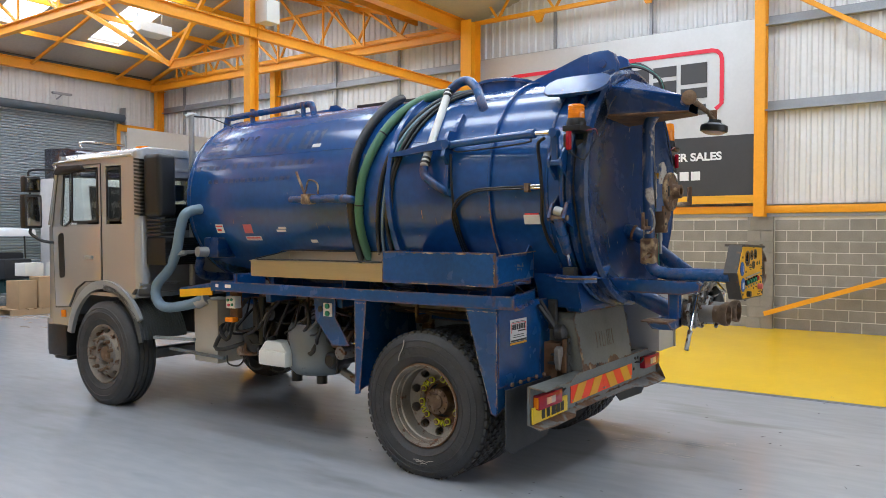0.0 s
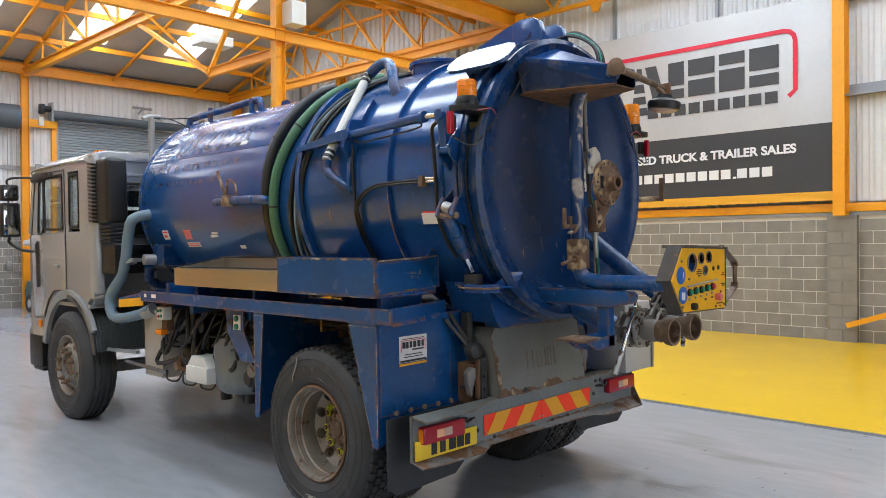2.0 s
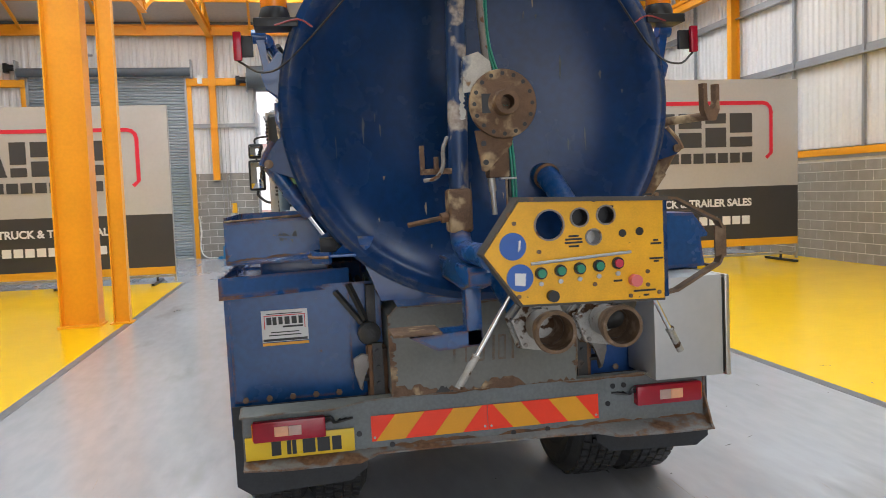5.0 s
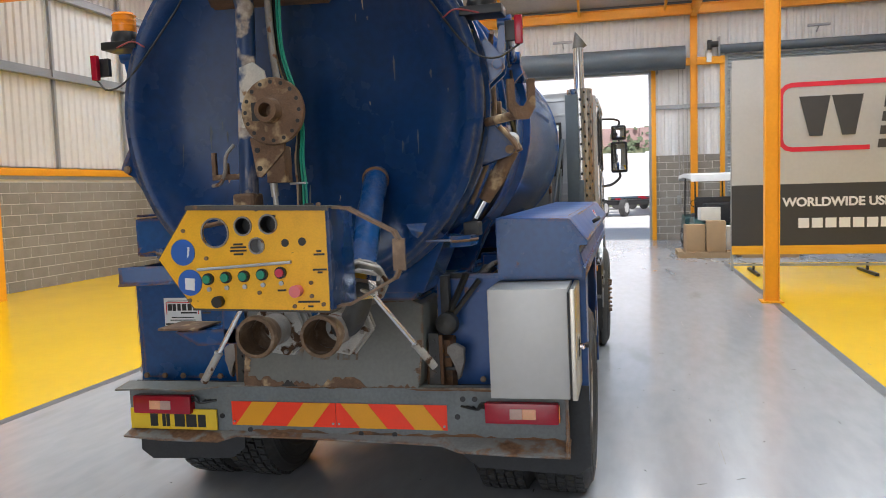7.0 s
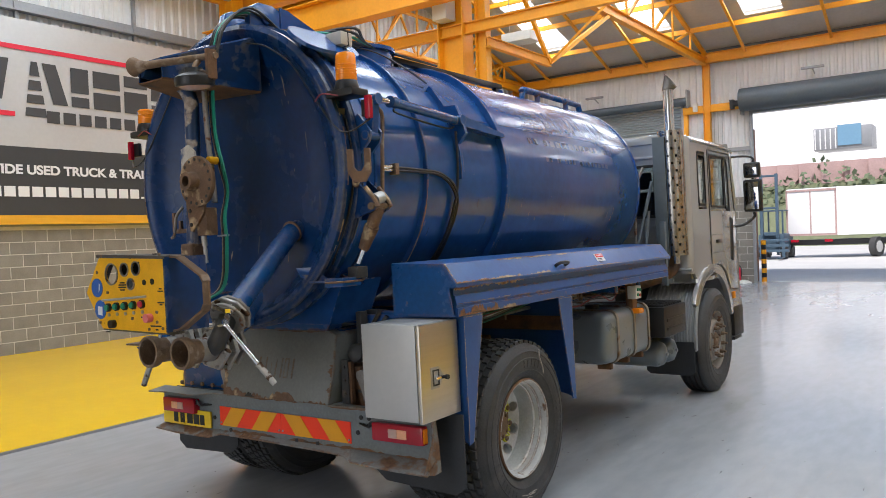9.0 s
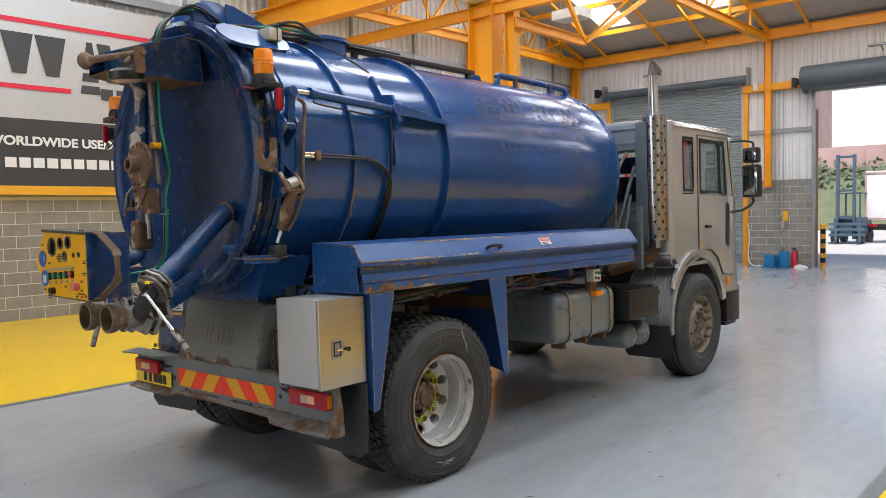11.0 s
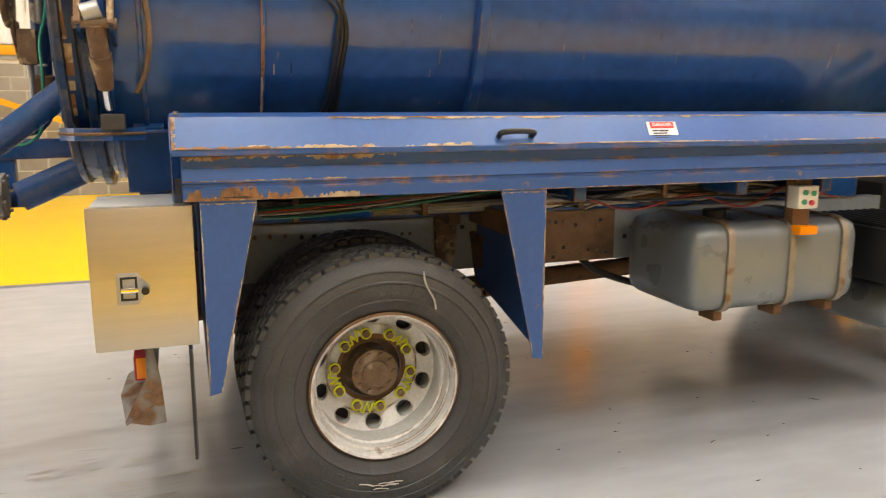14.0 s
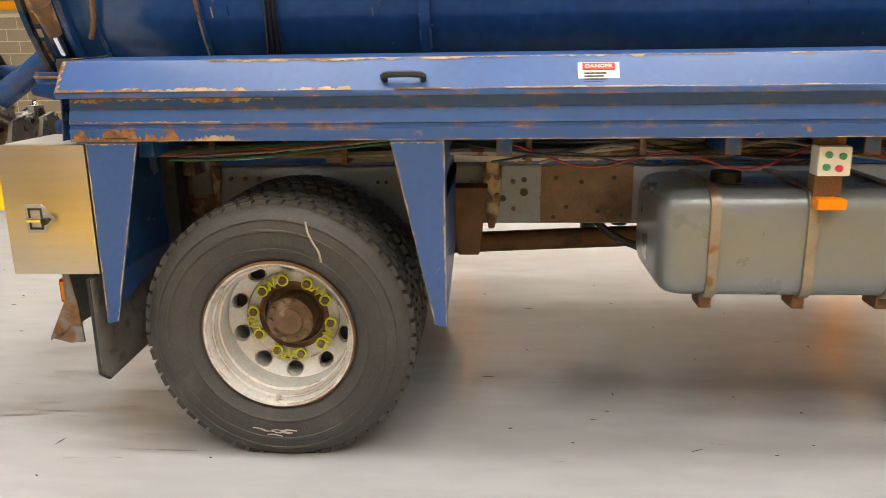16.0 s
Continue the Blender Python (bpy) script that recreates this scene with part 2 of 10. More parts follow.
red_knob = material("red_button", (0.55, 0.03, 0.07), 0.35, vary=0.1)
pink_knob = material("faded_red_button", (0.7, 0.16, 0.16), 0.45, vary=0.1)
white_plastic = material("white_plastic", (0.72, 0.72, 0.68), 0.45, vary=0.08, scale=6)
cream_plastic = material("cream_cabinet", (0.5, 0.47, 0.4), 0.5, vary=0.08, scale=5)
hose_blue = material("grey_blue_hose", (0.16, 0.23, 0.29), 0.5, vary=0.12, scale=6)
hose_green = material("green_hose", (0.07, 0.18, 0.1), 0.5, vary=0.15, scale=8)
patch_rust = material("tan_rusted_plate", (0.21, 0.12, 0.065), 0.8, vary=0.4, scale=10, bump=0.25, second=((0.1, 0.06, 0.035), 6, 0.56))
strap_steel = material("stained_strap_steel", (0.3, 0.26, 0.21), 0.5, metal=0.5, vary=0.35, scale=12, second=((0.2, 0.11, 0.05), 14, 0.55))
line_green = material("green_air_line", (0.005, 0.26, 0.17), 0.4, vary=0.12)
wire_green = material("green_wire", (0.02, 0.13, 0.09), 0.45, vary=0.1)
wire_red = material("red_wire", (0.26, 0.03, 0.03), 0.45, vary=0.1)
marker_yellow = material("yellow_nut_indicator", (0.6, 0.62, 0.02), 0.45, vary=0.1)
galv = material("galvanised_pipe", (0.42, 0.42, 0.41), 0.4, metal=0.6, vary=0.2, scale=14)
valve_alloy = material("dull_alloy_casting", (0.4, 0.39, 0.36), 0.5, metal=0.6, vary=0.3, scale=20, spots=((0.13, 0.07, 0.035), 0.55, 18))
ghost_ink = material("ghost_of_removed_lettering", (0.004, 0.036, 0.125), 0.28, vary=0.15, scale=6, coat=0.2)
card = material("brown_cardboard", (0.4, 0.27, 0.15), 0.85, vary=0.1, scale=6)
cart_green = material("dark_green_cart_paint", (0.03, 0.09, 0.09), 0.3, vary=0.1)
seat_black = material("black_seat_vinyl", (0.02, 0.02, 0.022), 0.55, vary=0.2)
cover_white = material("white_canopy_cover", (0.7, 0.7, 0.7), 0.6, vary=0.08, scale=6)
yard = material("pale_concrete_yard", (0.62, 0.61, 0.58), 0.8, vary=0.12, scale=0.4)
# piling, scrub and grass colours paled to imitate the bright haze outside
pile_red = material("haze_paled_rusty_red", (0.44, 0.3, 0.28), 0.85, vary=0.2, scale=0.7)
foliage = material("scrub_foliage", (0.15, 0.19, 0.11), 0.9, vary=0.4, scale=2)
grass_green = material("bank_grass", (0.16, 0.18, 0.1), 0.95, vary=0.3, scale=1.5)
far_white = material("white_clad_building", (0.82, 0.82, 0.82), 0.7, vary=0.04, scale=0.3)
lift_blue = material("slate_forklift_paint", (0.05, 0.09, 0.13), 0.5, vary=0.15)
# blue paled to imitate haze over the far panel
sign_blue = material("haze_paled_blue_panel", (0.16, 0.32, 0.46), 0.6, vary=0.08, scale=0.5)
sooty_steel = material("sooty_exhaust_steel", (0.16, 0.15, 0.14), 0.4, metal=0.8, vary=0.35, scale=8)
can_blue = material("blue_plastic_can", (0.01, 0.16, 0.35), 0.4, vary=0.1)
brick_brown = material("brown_brick", (0.3, 0.17, 0.11), 0.9, vary=0.25, scale=8, bump=0.3)


def glass_material(name, tint, rough=0.02):
    m = bpy.data.materials.new(name)
    m.use_nodes = True
    b = m.node_tree.nodes["Principled BSDF"]
    b.inputs["Base Color"].default_value = (*tint, 1)
    b.inputs["Transmission Weight"].default_value = 1.0
    b.inputs["Roughness"].default_value = rough
    b.inputs["IOR"].default_value = 1.45
    return m


def glow_material(name, color, strength):
    m = bpy.data.materials.new(name)
    m.use_nodes = True
    b = m.node_tree.nodes["Principled BSDF"]
    b.inputs["Base Color"].default_value = (0.8, 0.8, 0.8, 1)
    b.inputs["Emission Color"].default_value = (*color, 1)
    b.inputs["Emission Strength"].default_value = strength
    return m


daylit_sheet = glow_material("daylit_rooflight_sheet", (0.9, 0.96, 1.0), 1.5)
glass = glass_material("tinted_cab_glass", (0.82, 0.88, 0.86))
# base darkened to imitate dark scenery reflected in the mirrors
dimmed_mirror_glass = material("dimmed_mirror_glass", (0.5, 0.51, 0.51), 0.03, metal=1.0, vary=0.02, rough_vary=0.01)


# ---- geometry helpers ----
def box(bm, x0, x1, y0, y1, z0, z1, bev=0.0, seg=2):
    vs = [bm.verts.new((x, y, z)) for x in (x0, x1) for y in (y0, y1) for z in (z0, z1)]
    fs = [bm.faces.new([vs[i] for i in f]) for f in ((0, 1, 3, 2), (4, 6, 7, 5), (0, 4, 5, 1), (2, 3, 7, 6), (0, 2, 6, 4), (1, 5, 7, 3))]
    if bev:
        es = list({e for f in fs for e in f.edges})
        bmesh.ops.bevel(bm, geom=es, offset=bev, segments=seg, affect="EDGES", profile=0.6)
    return bm


def prism(bm, poly, axis, a, b, bev=0.0):
    """A flat outline (in the two other axes, in order) carried along an axis from a to b."""
    def at(p, h):
        return {"x": (h, p[0], p[1]), "y": (p[0], h, p[1]), "z": (p[0], p[1], h)}[axis]
    va, vb = [bm.verts.new(at(p, a)) for p in poly], [bm.verts.new(at(p, b)) for p in poly]
    n = len(poly)
    fs = [bm.faces.new(va), bm.faces.new(vb[::-1])] + [bm.faces.new((va[i], vb[i], vb[(i + 1) % n], va[(i + 1) % n])) for i in range(n)]
    if bev:
        bmesh.ops.bevel(bm, geom=list({e for f in fs for e in f.edges}), offset=bev, segments=2, affect="EDGES", profile=0.6)
    return bm


def frame_of(d):
    d = Vector(d).normalized()
    u = d.cross(Vector((0, 0, 1)) if abs(d.z) < 0.9 else Vector((0, 1, 0))).normalized()
    return d, u, d.cross(u).normalized()


def lathe(bm, profile, origin, axis, n=32, closed=False, start=0.0, turn=None):
    """Revolves (radius, height) pairs about an axis through origin."""
    d, u, v = frame_of(axis)
    o = Vector(origin)
    rings = []
    for r, h in profile:
        rings.append([bm.verts.new(o + d * h + (u * math.cos(start + k * math.tau / n) + v * math.sin(start + k * math.tau / n)) * r) for k in range(n)] if r > 1e-5 else [bm.verts.new(o + d * h)])
    pairs = list(zip(rings, rings[1:])) + ([(rings[-1], rings[0])] if closed else [])
    for a, b in pairs:
        for k in range(n):
            j = (k + 1) % n
            if len(a) == 1 and len(b) == 1:
                continue
            if len(a) == 1:
                bm.faces.new((a[0], b[j], b[k]))
            elif len(b) == 1:
                bm.faces.new((a[k], a[j], b[0]))
            else:
                bm.faces.new((a[k], a[j], b[j], b[k]))
    return bm


def cyl(bm, p, q, r, n=16, r2=None):
    h = (Vector(q) - Vector(p)).length
    r2 = r if r2 is None else r2
    return lathe(bm, [(0, 0), (r, 0), (r2, h), (0, h)], p, Vector(q) - Vector(p), n)


def smooth_path(pts, sub=6):
    pts = [Vector(p) for p in pts]
    ext = [2 * pts[0] - pts[1], *pts, 2 * pts[-1] - pts[-2]]
    out = []
    for i in range(1, len(ext) - 2):
        a, b, c, d = ext[i - 1:i + 3]
        for k in range(sub):
            t = k / sub
            out.append(0.5 * (2 * b + (c - a) * t + (2 * a - 5 * b + 4 * c - d) * t * t + (3 * b - a - 3 * c + d) * t ** 3))
    return out + [pts[-1]]


def tube(bm, pts, r, n=8, sub=6, rib=0.0):
    pts = smooth_path(pts, sub) if sub else [Vector(p) for p in pts]
    rings, u = [], None
    for i, p in enumerate(pts):
        d = (pts[min(i + 1, len(pts) - 1)] - pts[max(i - 1, 0)]).normalized()
        u = frame_of(d)[1] if u is None else (u - d * u.dot(d)).normalized()
        v = d.cross(u)
        rr = r * (1 + (rib if i % 2 else -rib))
        rings.append([bm.verts.new(p + (u * math.cos(k * math.tau / n) + v * math.sin(k * math.tau / n)) * rr) for k in range(n)])
    for a, b in zip(rings, rings[1:]):
        for k in range(n):
            bm.faces.new((a[k], a[(k + 1) % n], b[(k + 1) % n], b[k]))
    bm.faces.new(rings[0][::-1])
    bm.faces.new(rings[-1])
    return bm


def sheet(bm, quad, thick, normal):
    """A flat plate from its outline of points, thickened along a normal."""
    n = Vector(normal).normalized() * thick
    a = [bm.verts.new(p) for p in quad]
    b = [bm.verts.new(Vector(p) + n) for p in quad]
    k = len(a)
    bm.faces.new(a)
    bm.faces.new(b[::-1])
    for i in range(k):
        bm.faces.new((a[i], b[i], b[(i + 1) % k], a[(i + 1) % k]))
    return bm


def arc(cx, cy, r, a0, a1, n):
    return [(cx + r * math.cos(radians(a0 + (a1 - a0) * k / n)), cy + r * math.sin(radians(a0 + (a1 - a0) * k / n))) for k in range(n + 1)]


def ragged(bm, p0, p1, across, w0, w1, lift, seed, n=26):
    """A torn-edged strip along p0 to p1: its width wanders between w0 and w1, its face stands off by lift."""
    rng = random.Random(seed)
    p0, p1, across, lift = Vector(p0), Vector(p1), Vector(across).normalized(), Vector(lift)
    edge, w = [], rng.uniform(w0, w1)
    for k in range(n + 1):
        w = min(w1, max(w0, w + rng.uniform(-0.45, 0.45) * (w1 - w0)))
        base = p0.lerp(p1, k / n) + lift
        edge.append((bm.verts.new(base), bm.verts.new(base + across * max(0.0008, w if 0 < k < n else w0))))
    for a, b in zip(edge, edge[1:]):
        bm.faces.new((a[0], b[0], b[1], a[1]))
    return bm


def mesh_of(name, bm, mat, smooth=40):
    bmesh.ops.recalc_face_normals(bm, faces=bm.faces)
    me = bpy.data.meshes.new(name)
    bm.to_mesh(me)
    bm.free()
    for m in mat if isinstance(mat, (list, tuple)) else [mat]:
        me.materials.append(m)
    if smooth:
        me.shade_smooth()
        me.set_sharp_from_angle(angle=radians(smooth))
    return me


def part(name, bm, mat, parent, label="", smooth=40):
    ob = new(name, mesh_of(name, bm, mat, smooth))
    ob.parent = parent
    return tagged(ob, label)


def thing(name, label, category, group="", kind="", at=(0, 0, 0)):
    ob = new(name)
    ob.location = at
    ob.empty_display_size = 0.1
    return tagged(ob, label, category, group, kind)


def solid(name, bm, mat, label, category, group="", kind="", smooth=40):
    return tagged(new(name, mesh_of(name, bm, mat, smooth)), label, category, group, kind)


def B():
    return bmesh.new()


def lettering(text, size, mat, m, parent, name="lettering", width=None, extrude=0.002, bold=0.012):
    """Raised lettering in the built-in font, as a mesh in the plane z = 0 of m, middle at its origin."""
    cu = bpy.data.curves.new("text", "FONT")
    cu.body, cu.size, cu.extrude, cu.align_x, cu.align_y = text, size, extrude, "CENTER", "CENTER"
    cu.offset = size * bold
    tmp = new("text", cu)
    me = bpy.data.meshes.new_from_object(tmp.evaluated_get(bpy.context.evaluated_depsgraph_get()))
    bpy.data.objects.remove(tmp)
    bpy.data.curves.remove(cu)
    xs = [v.co.x for v in me.vertices]
    f = width / (max(xs) - min(xs)) if width else 1
    me.transform(m @ Matrix.Diagonal((f, 1, 1, 1)))
    me.materials.clear()
    me.materials.append(mat)
    me.name = name
    ob = new(name, me)
    ob.parent = parent
    return ob


# ---- the hall ----
XL, XR, YN, YS = -10.15, 10.45, 20.1, -9.0   # inner faces of the walls
EAVE, RIDGE, PITCH = 7.0, 13.7, 0.297
LANE_L, LANE_R = -3.47, 3.5
DOOR_X, DOOR_TOP = 2.2, 5.05
COLS_Y = (-6.5, 0.37, 7.3, 14.2)
VALLEY = 7.3

bm = B()
box(bm, LANE_L, LANE_R, YS, YN + 0.3, -0.2, 0.0)
box(bm, LANE_R, XR + 0.3, 13.0, YN + 0.3, -0.2, 0.0)
box(bm, XL - 0.3, LANE_L, 13.0, YN + 0.3, -0.2, 0.0)
floor = solid("floor", bm, floor_grey, "glossy grey epoxy-painted concrete floor", "floor", kind="structure", smooth=0)
for x0, x1, nm in ((LANE_R, XR + 0.3, "east"), (XL - 0.3, LANE_L, "west")):
    bm = B()
    box(bm, x0, x1, YS, 13.0, -0.2, 0.0)
    part("painted_bay", bm, floor_yellow, floor, "glossy yellow painted floor bay", smooth=0)
    e = x0 if nm == "east" else x1
    bm = B()
    box(bm, e - 0.05, e + 0.05, YS, 13.0, 0.0, 0.003)
    part("border_line", bm, line_dark, floor, "dark grey border line", smooth=0)

rng = random.Random(14)
for cx, cy, n, sx, sy, long in ((0.45, -1.4, 7, 0.25, 0.25, 0.22), (1.05, -1.4, 9, 0.22, 0.3, 0.25), (1.2, -0.7, 6, 0.15, 0.3, 0.5), (0.3, 1.15, 5, 0.2, 0.2, 0.2), (0.5, 1.65, 6, 0.25, 0.35, 0.3), (1.15, 1.6, 4, 0.15, 0.5, 0.12), (2.2, 1.0, 8, 0.6, 2.5, 0.4), (2.4, 5.5, 8, 0.6, 2.5, 0.5), (-2.2, -1.5, 7, 0.7, 2.0, 0.4), (2.6, -1.4, 6, 0.6, 0.6, 0.3)):
    for k in range((n + 1) // 2):
        x, y, ln = cx + rng.uniform(-sx, sx), cy + rng.uniform(-sy, sy), long * rng.uniform(0.3, 1.1)
        bm = B()
        ragged(bm, (x, y, 0.0008), (x + rng.uniform(-0.02, 0.02), y + ln, 0.0008), (1, 0, 0), 0.0, rng.choice((0.004, 0.006, 0.01)), (0, 0, 0.0006), rng.randint(0, 9999), 24)
        part("floor_mark", bm, floor_smear, floor, "", 0)
# tracks that the twin tyres left behind the rear wheel
for x0, x1, y0, y1, n in ((0.42, 0.56, -1.48, -1.08, 7), (0.4, 0.5, -1.12, -0.82, 5), (0.74, 0.94, -1.5, -1.15, 9), (0.66, 0.88, -1.18, -0.68, 9), (1.0, 1.1, -1.66, -1.5, 6)):
    for k in range(n):
        x = x0 + (x1 - x0) * (k + rng.uniform(-0.25, 0.25)) / (n - 1)
        a, b = y0 + rng.uniform(0, 0.12), y1 - rng.uniform(0, 0.3) * (y1 - y0)
        bm = B()
        ragged(bm, (x, a, 0.0008), (x - 0.02, b, 0.0008), (1, 0, 0), 0.0, rng.choice((0.006, 0.012, 0.018)), (0, 0, 0.0006 + 0.0002 * (k % 3)), rng.randint(0, 9999), 30)
        part("tyre_track", bm, track_smear, floor, "", 0)
bm = B()
for k in range(110):
    x, y = rng.choice((rng.uniform(0.9, 4.2), rng.uniform(-1.4, 1.6))), rng.uniform(-3.2, 4.2)
    ln, wd, turn = rng.choice((0.008, 0.012, 0.02, 0.035)), rng.uniform(0.003, 0.008), rng.choice((1.57, 1.57, rng.uniform(0, 3.1)))
    way, out = Vector((math.cos(turn), math.sin(turn), 0)) * ln, Vector((-math.sin(turn), math.cos(turn), 0)) * wd
    at = Vector((x, y, 0.0))
    low = [bm.verts.new(at + way * a + out * b) for a, b in ((-1, 0), (-0.4, -rng.uniform(0.4, 1)), (0.6, -rng.uniform(0.3, 0.8)), (1, 0.1), (0.2, rng.uniform(0.4, 1)))]
    peak = bm.verts.new(at + way * rng.uniform(-0.3, 0.3) + Vector((0, 0, 0.003)))
    for a, b in zip(low, low[1:] + low[:1]):
        bm.faces.new((a, b, peak))
solid("grit", bm, grease, "dark crumbs of dirt scattered on the painted floor", "dirt", kind="stuff", smooth=0)

bm = B()
box(bm, -160, 160, YN + 0.3, 200, -0.25, -0.02)
box(bm, -160, XL - 0.6, -120, YN + 0.3, -0.25, -0.02)
box(bm, XR + 0.6, 160, -120, YN + 0.3, -0.25, -0.02)
solid("ground", bm, yard, "pale sunlit concrete yard outside", "ground", kind="structure", smooth=0)


def corrugated(bm, along, fixed, a, b, z0, z1, out, pitch=0.2, depth=0.035):
    """Trapezoidal profiled sheet: 'along' is the axis that the ribs step along; out: +1 or -1, the way the ribs stand."""
    prof, t = [], a
    while t < b:
        for dt, d in ((0, 0), (0.09, 0), (0.12, depth), (0.17, depth)):
            if t + dt <= b:
                prof.append((t + dt, d))
        t += pitch
    prof.append((b, 0))
    lo, hi = [], []
    for s, d in prof:
        p = (s, fixed + out * d) if along == "x" else (fixed + out * d, s)
        lo.append(bm.verts.new((*p, z0)))
        hi.append(bm.verts.new((*p, z1)))
    for i in range(len(lo) - 1):
        bm.faces.new((lo[i], lo[i + 1], hi[i + 1], hi[i]))


def wall_side(name, x, out, label):
    root = thing(name, label, "wall", kind="structure")
    bm = B()
    box(bm, min(x, x - out * 0.3), max(x, x - out * 0.3), YS, YN + 0.3, -0.1, 2.2)
    part("block_base", bm, mortar, root, "mortar joints of the block base wall", smooth=0)
    bm = B()
    box(bm, min(x - out * 0.2, x - out * 0.3), max(x - out * 0.2, x - out * 0.3), YS, YN + 0.3, 2.2, 9.6)
    part("outer_sheet", bm, cladding, root, smooth=0)
    bm = B()
    corrugated(bm, "y", x - out * 0.1, YS, YN, 2.45, 9.4, out)
    part("cladding", bm, cladding, root, "white profiled steel cladding", smooth=0)
    bm = B()
    box(bm, min(x - out * 0.3, x + out * 0.03), max(x - out * 0.3, x + out * 0.03), YS, YN, 2.2, 2.27)
    part("sill_flashing", bm, sheet_grey, root, "grey flashing on top of the blocks", smooth=0)
    bm = B()
    for z in (4.28, 5.95):
        prism(bm, [(x - out * 0.06, z), (x + out * 0.1, z), (x + out * 0.1, z + 0.03), (x - out * 0.02, z + 0.03), (x - out * 0.02, z + 0.2), (x - out * 0.06, z + 0.2)], "y", YS, YN)
    part("cladding_rail", bm, sheet_grey, root, "grey galvanised cladding rails", smooth=0)
    for y in COLS_Y:
        for k, dy in enumerate((2.3, 4.6)):
            bm = B()
            box(bm, min(x - out * 0.05, x + out * 0.02), max(x - out * 0.05, x + out * 0.02), y + dy - 0.03, y + dy + 0.03, 2.4, 7.0)
            part("sag_bar", bm, sheet_grey, root, smooth=0)
    bm = B()
    box(bm, min(x - out * 0.08, x + out * 0.06), max(x - out * 0.08, x + out * 0.06), YS, YN, 2.27, 2.42, 0.01)
    part("base_rail", bm, steel_yellow, root, "yellow painted rail above the blocks")
    for y in COLS_Y:
        bm = B()
        box(bm, min(x, x + out * 0.12), max(x, x + out * 0.12), y - 0.24, y + 0.24, 0, 2.2, 0.006)
        part("pier", bm, block_grey, root, "block pier under a column")
    return root


wall_east = wall_side("wall_east", XR, -1, "white clad wall on a grey concrete block base")
wall_west = wall_side("wall_west", XL, 1, "white clad wall on a grey concrete block base")


def i_beam(bm, p, q, w, h, t=0.014, up=(0, 0, 1)):
    """An I section from p to q: width w, depth h."""
    p, q = Vector(p), Vector(q)
    d = (q - p).normalized()
    u = Vector(up) - d * d.dot(Vector(up))
    u.normalize()
    s = d.cross(u)
    for a0, a1, b0, b1 in ((-w / 2, w / 2, h / 2 - t, h / 2), (-w / 2, w / 2, -h / 2, -h / 2 + t), (-t / 2, t / 2, -h / 2 + t, h / 2 - t)):
        vs = [bm.verts.new(e + s * a + u * b) for e in (p, q) for a, b in ((a0, b0), (a1, b0), (a1, b1), (a0, b1))]
        for f in ((0, 1, 2, 3), (7, 6, 5, 4), (0, 4, 5, 1), (1, 5, 6, 2), (2, 6, 7, 3), (3, 7, 4, 0)):
            bm.faces.new([vs[i] for i in f])
    return bm


def bar(bm, p, q, w, h=None):
    p, q = Vector(p), Vector(q)
    d, u, v = frame_of(q - p)
    h = h or w
    vs = [bm.verts.new(e + u * a * w / 2 + v * b * h / 2) for e in (p, q) for a, b in ((-1, -1), (1, -1), (1, 1), (-1, 1))]
    for f in ((0, 1, 2, 3), (7, 6, 5, 4), (0, 4, 5, 1), (1, 5, 6, 2), (2, 6, 7, 3), (3, 7, 4, 0)):
        bm.faces.new([vs[i] for i in f])
    return bm


def steel(name, bm, label, category, group=""):
    return solid(name, bm, steel_yellow, label, category, group, "structure", smooth=30)


for x, s in ((XR, -1), (XL, 1)):
    for y in COLS_Y:
        bm = B()
        i_beam(bm, (x + s * 0.15, y, 2.2), (x + s * 0.15, y, 6.95), 0.2, 0.24, up=(1, 0, 0))
        steel("wall_column", bm, "yellow painted steel wall column", "column", "wall columns")
    bm = B()
    i_beam(bm, (x + s * 0.58, VALLEY - 0.37, 0), (x + s * 0.58, VALLEY - 0.37, 6.95), 0.3, 0.42, up=(1, 0, 0))
    steel("valley_column", bm, "deep yellow steel column standing by the wall", "column", "wall columns")
    bm = B()
    i_beam(bm, (x + s * 0.2, YN - 0.2, 0), (x + s * 0.2, YN - 0.2, 6.9), 0.2, 0.26, up=(1, 0, 0))
    steel("corner_column", bm, "yellow painted steel corner column", "column", "wall columns")
    # lattice girder along the side wall
    bm = B()
    bar(bm, (x + s * 0.35, YS, 6.95), (x + s * 0.35, YN, 6.95), 0.09)
    y = YS + 0.3
    while y < YN - 1.5:
        bar(bm, (x + s * 0.35, y, 6.95), (x + s * 0.35, y + 0.75, 8.1), 0.05)
        bar(bm, (x + s * 0.35, y + 0.75, 8.1), (x + s * 0.35, y + 1.5, 6.95), 0.05)
        y += 1.5
    bar(bm, (x + s * 0.35, YS, 8.1), (x + s * 0.35, YN, 8.1), 0.08)
    for y in (2.6, 5.2, 9.4, 11.6, 16.2):
        prism(bm, [(y - 0.16, 6.95), (y + 0.16, 6.95), (y + 0.06, 6.72), (y - 0.06, 6.72)], "x", x + s * 0.32, x + s * 0.38)
    steel("lattice_girder", bm, "yellow lattice girder along the side wall", "girder", "roof steelwork")

